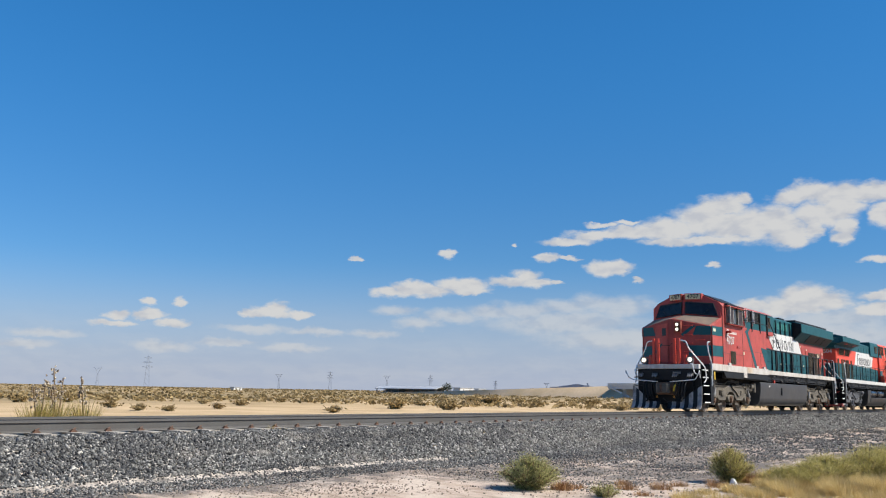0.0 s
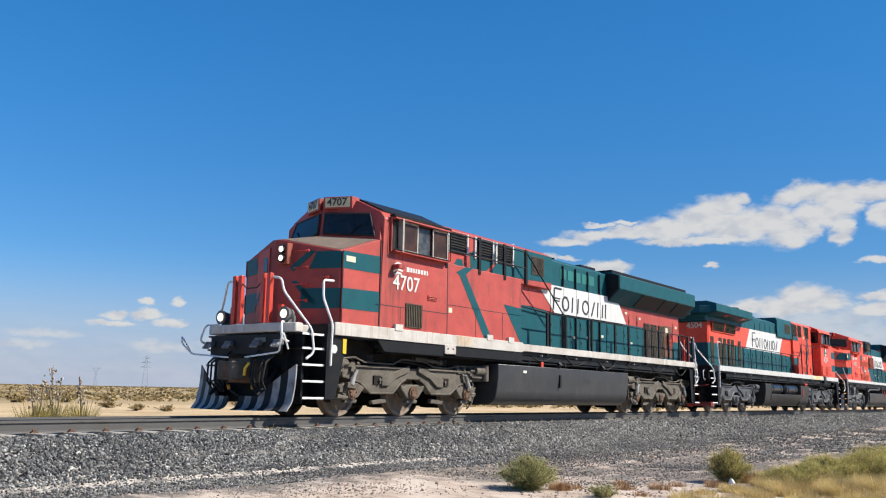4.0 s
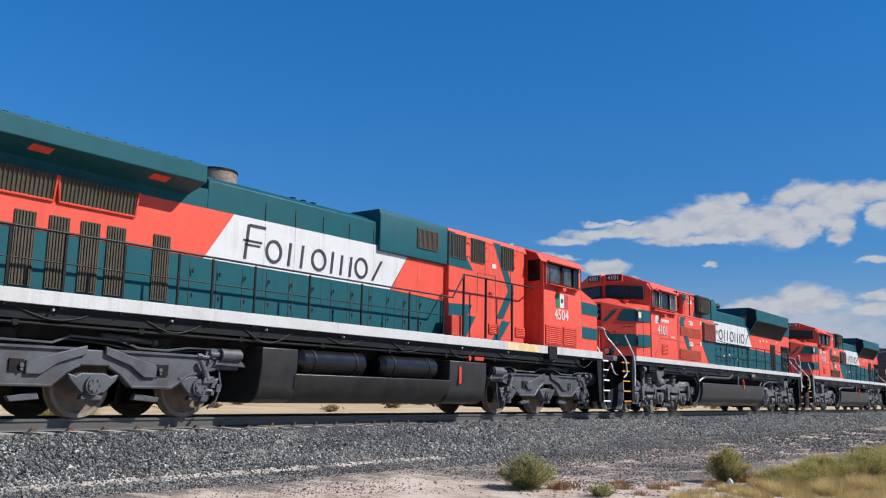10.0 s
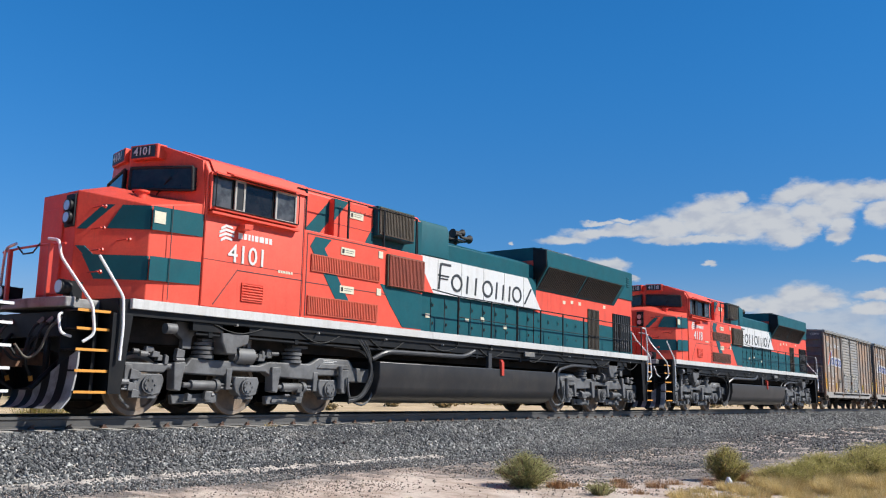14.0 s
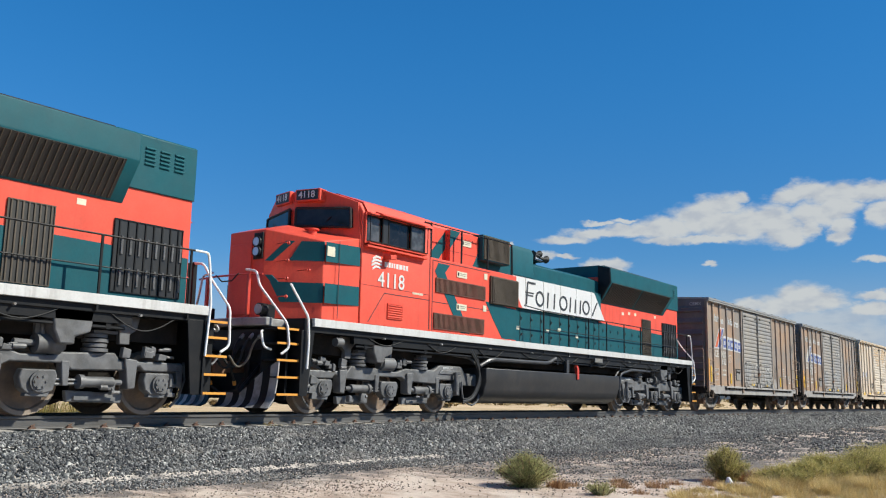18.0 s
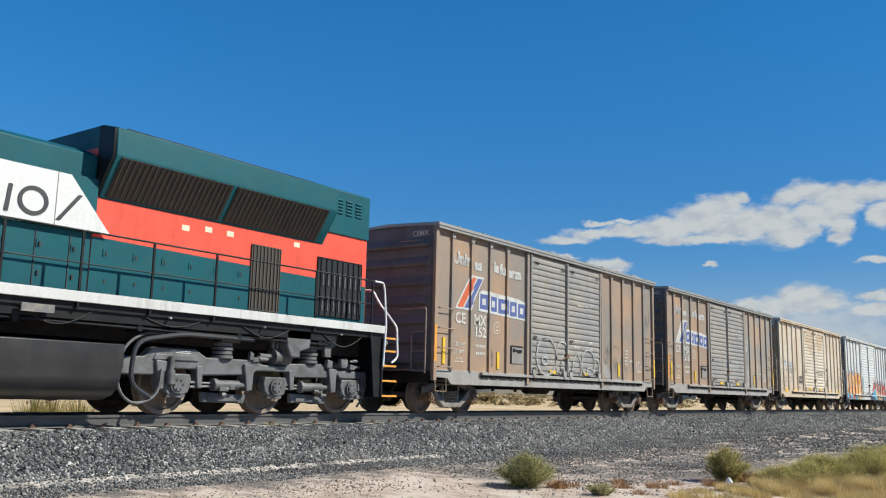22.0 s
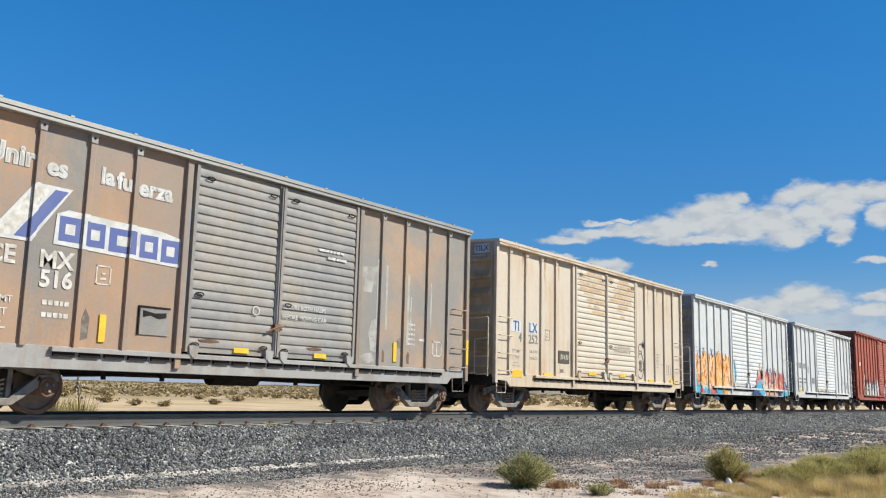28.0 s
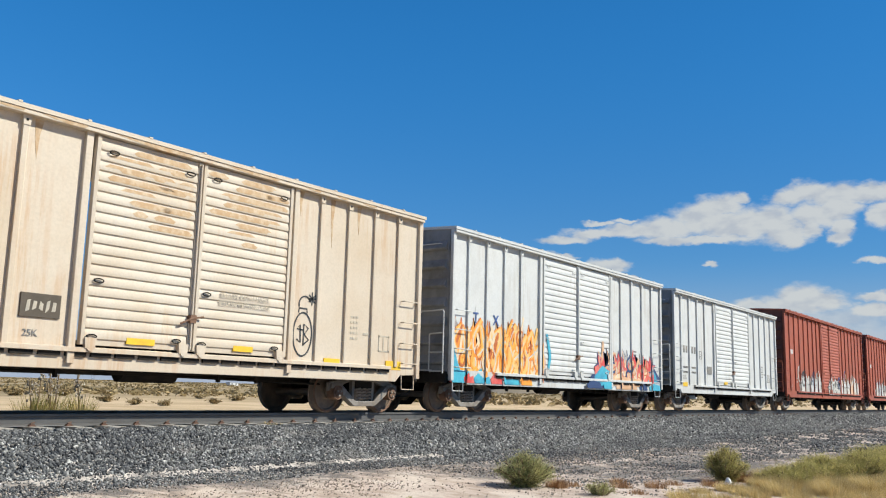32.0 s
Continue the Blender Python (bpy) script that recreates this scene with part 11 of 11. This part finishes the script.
def long_shed():
    x, y, z = at_bearing(40.6, 330)
    x2, y2, z2 = at_bearing(36.7, 318)
    t = thing("livestock_shed", "long low open shed with a pale metal roof", "shed", "", x, y, (z + z2) / 2)
    t.rotation_euler = (0, 0, math.atan2(y2 - y, x2 - x))
    l = math.hypot(x2 - x, y2 - y)
    part("roof", Mesh().cross([(-4.5, 1.7), (0, 2.6), (4.5, 1.7), (4.5, 1.5), (0, 2.35), (-4.5, 1.5)], 0, l), SHED, t, "pale corrugated roof")
    part("wall", Mesh().box(0.3, l - 0.3, 2.6, 2.9, -0.6, 1.7), SHED_WALL, t)
    part("low_wall", Mesh().box(0.3, l - 0.3, -3.9, -3.7, -0.6, 0.4), HOUSE_WALL, t)
    for i in range(9):
        u = 0.5 + (l - 1.0) * i / 8
        part("post", Mesh().box(u - 0.12, u + 0.12, -3.9, -3.66, -0.6, 1.6), SHED_WALL, t)


long_shed()


def white_house(bearing, distance, w, h, label):
    x, y, z = at_bearing(bearing, distance)
    t = thing("house", label, "house", "far buildings", x, y, z)
    t.rotation_euler = (0, 0, radians(bearing - 45))
    part("wall", Mesh().box(-w / 2, w / 2, -w / 4, w / 4, -0.5, h), HOUSE_WALL, t)
    part("roof", Mesh().box(-w / 2 - 0.2, w / 2 + 0.2, -w / 4 - 0.2, w / 4 + 0.2, h, h + 0.2), SHED, t)
    for u in (-0.25, 0.25):
        part("window", Mesh().box(u * w - 0.4, u * w + 0.4, -w / 4 - 0.04, -w / 4 + 0.02, h * 0.4, h * 0.75), SHED_WALL, t)


white_house(35.3, 420, 9, 2.6, "small white flat-roofed house on the plain")
white_house(34.2, 460, 6, 2.4, "small white hut on the plain")
white_house(49.7, 330, 4, 1.0, "white car-sized hut among scrub")
white_house(30.6, 520, 14, 2.6, "low white building beyond the embankment")


def far_tree(bearing, distance, size, seed):
    x, y, z = at_bearing(bearing, distance)
    t = thing("tree", "dark round tree far across the plain", "tree", "far trees", x, y, z)
    rng = random.Random(seed)
    part("trunk", Mesh().rod((0, 0, -0.3), (0, 0, size * 0.5), size * 0.05, 6), STALK, t)
    mb = Mesh()
    for _ in range(500):
        p = Vector((rng.gauss(0, 1), rng.gauss(0, 1), rng.gauss(0, 0.8))).normalized() * size * 0.5 * rng.uniform(0.5, 1.05) + Vector((0, 0, size * 0.62))
        d = Vector((rng.gauss(0, 1), rng.gauss(0, 1), rng.gauss(0, 1))).normalized()
        s = d.orthogonal().normalized() * size * 0.05
        mb.add([p - s, p + d * size * 0.05, p + s, p - d * size * 0.05], [(0, 1, 2, 3)])
    tagged(part("crown", mb, DARK_TREE, t), kind="stuff")


far_tree(36.35, 315, 3.6, 1)
far_tree(30.9, 500, 3.2, 2)
far_tree(29.6, 520, 2.6, 3)


def overpass():
    """Road ramp that climbs towards a bridge over the line."""
    ob = new("road_embankment")
    tagged(ob, "bare earth road embankment rising to an overpass", "embankment", kind="structure")
    stations = [(41, 300, 0.2), (38, 285, 0.7), (34, 262, 1.6), (30, 245, 2.35), (27, 236, 2.9), (25.2, 230, 3.2)]
    mb = Mesh()
    for b, d, h in stations:
        for dd, k in ((-h * 2.4 - 1, -0.5), (-1.5, h), (7, h), (8 + h * 2, -0.5)):
            x, y, z = at_bearing(b, d + dd)
            mb.v.append((x, y, at_bearing(b, d)[2] + k))
    mb.f = [(i * 4 + j, (i + 1) * 4 + j, (i + 1) * 4 + j + 1, i * 4 + j + 1) for i in range(len(stations) - 1) for j in range(3)] + [(20, 21, 22, 23)]
    part("embankment_slope", mb, RAMP_SOIL, ob)
    deck = thing("road_bridge", "pale concrete road bridge with railing and stair wall", "bridge")
    (x0, y0, z0), (x1, y1, z1) = at_bearing(25.6, 231), at_bearing(18.0, 215)
    l = math.hypot(x1 - x0, y1 - y0)
    deck.location, deck.rotation_euler = (x0, y0, z0 + 3.0), (0, 0, math.atan2(y1 - y0, x1 - x0))
    part("deck", Mesh().box(0, l, -4, 4, -0.7, 0.1), CONCRETE, deck)
    part("railing", Mesh().box(0, l, -4.1, -3.9, 0.1, 0.75), HOUSE_WALL, deck)
    for i in range(4):
        u = 4 + i * (l - 8) / 3
        part("pier", Mesh().box(u - 0.5, u + 0.5, -3, 3, -4.0, -0.7), CONCRETE, deck)
    part("wing_wall", Mesh().side([(-0.5, 0.1), (0.3, 0.1), (8.5, -3.3), (7.6, -3.4)], -4.3, -4.1), HOUSE_WALL, deck)


overpass()


def mountain():
    mb = Mesh()
    prof = ((26.6, 0), (27.0, 5), (27.4, 11), (27.7, 15), (28.05, 21), (28.3, 18), (28.6, 13), (28.9, 10), (29.3, 3), (29.8, 0))
    for b, h in prof:
        x, y, z = at_bearing(b, 4300)
        mb.v += [(x, y, 20), (x, y, 50 + 0.8 * h), (x * 1.06, y * 1.06, 20)]
    n = len(prof)
    mb.f = [f for i in range(n - 1) for f in ((i * 3, i * 3 + 3, i * 3 + 4, i * 3 + 1), (i * 3 + 1, i * 3 + 4, i * 3 + 5, i * 3 + 2))]
    ob = link("mountain", mb, HILL, smooth=False)
    tagged(ob, "hazy blue mountain on the horizon", "mountain", kind="structure")


mountain()


# ---- the train rolls past ----
# seconds and metres along the track
RUN = ((0, 31.61), (1, 26.16), (2, 20.75), (3.5, 12.90), (5, 5.16), (6, 0.0), (7, -5.09), (8, -10.09), (9, -15.01), (10, -19.87), (11, -24.70), (12, -29.49), (13, -34.23), (14, -38.94),
       (15.5, -45.93), (17, -52.88), (18, -57.49), (19, -62.08), (20, -66.62), (21, -71.07), (22, -75.42), (23, -79.73), (24, -84.01), (25, -88.21), (26, -92.36), (27.5, -98.44), (29, -104.47), (30, -108.42), (31, -112.34), (32, -116.22))


def motions():
    for car, place in ROLLING:
        walk(car, [(t, pose(place + s, 0, 0)) for t, s in RUN])
    ts, ss = [t for t, s in RUN], [s for t, s in RUN]
    fine = [i * 0.1 for i in range(321)]
    run = np.interp(fine, ts, ss)
    for ob, r in SPINNING:
        x, y, z = ob.location
        rows, last = [], None
        for t, s in zip(fine, run):
            turn = math.degrees(s / r)
            if last is None or abs(turn - last) > 62 or t > 31.95:
                rows.append((t, pose(x, y, z, 0, turn, 0)))
                last = turn
        walk(ob, rows)


motions()
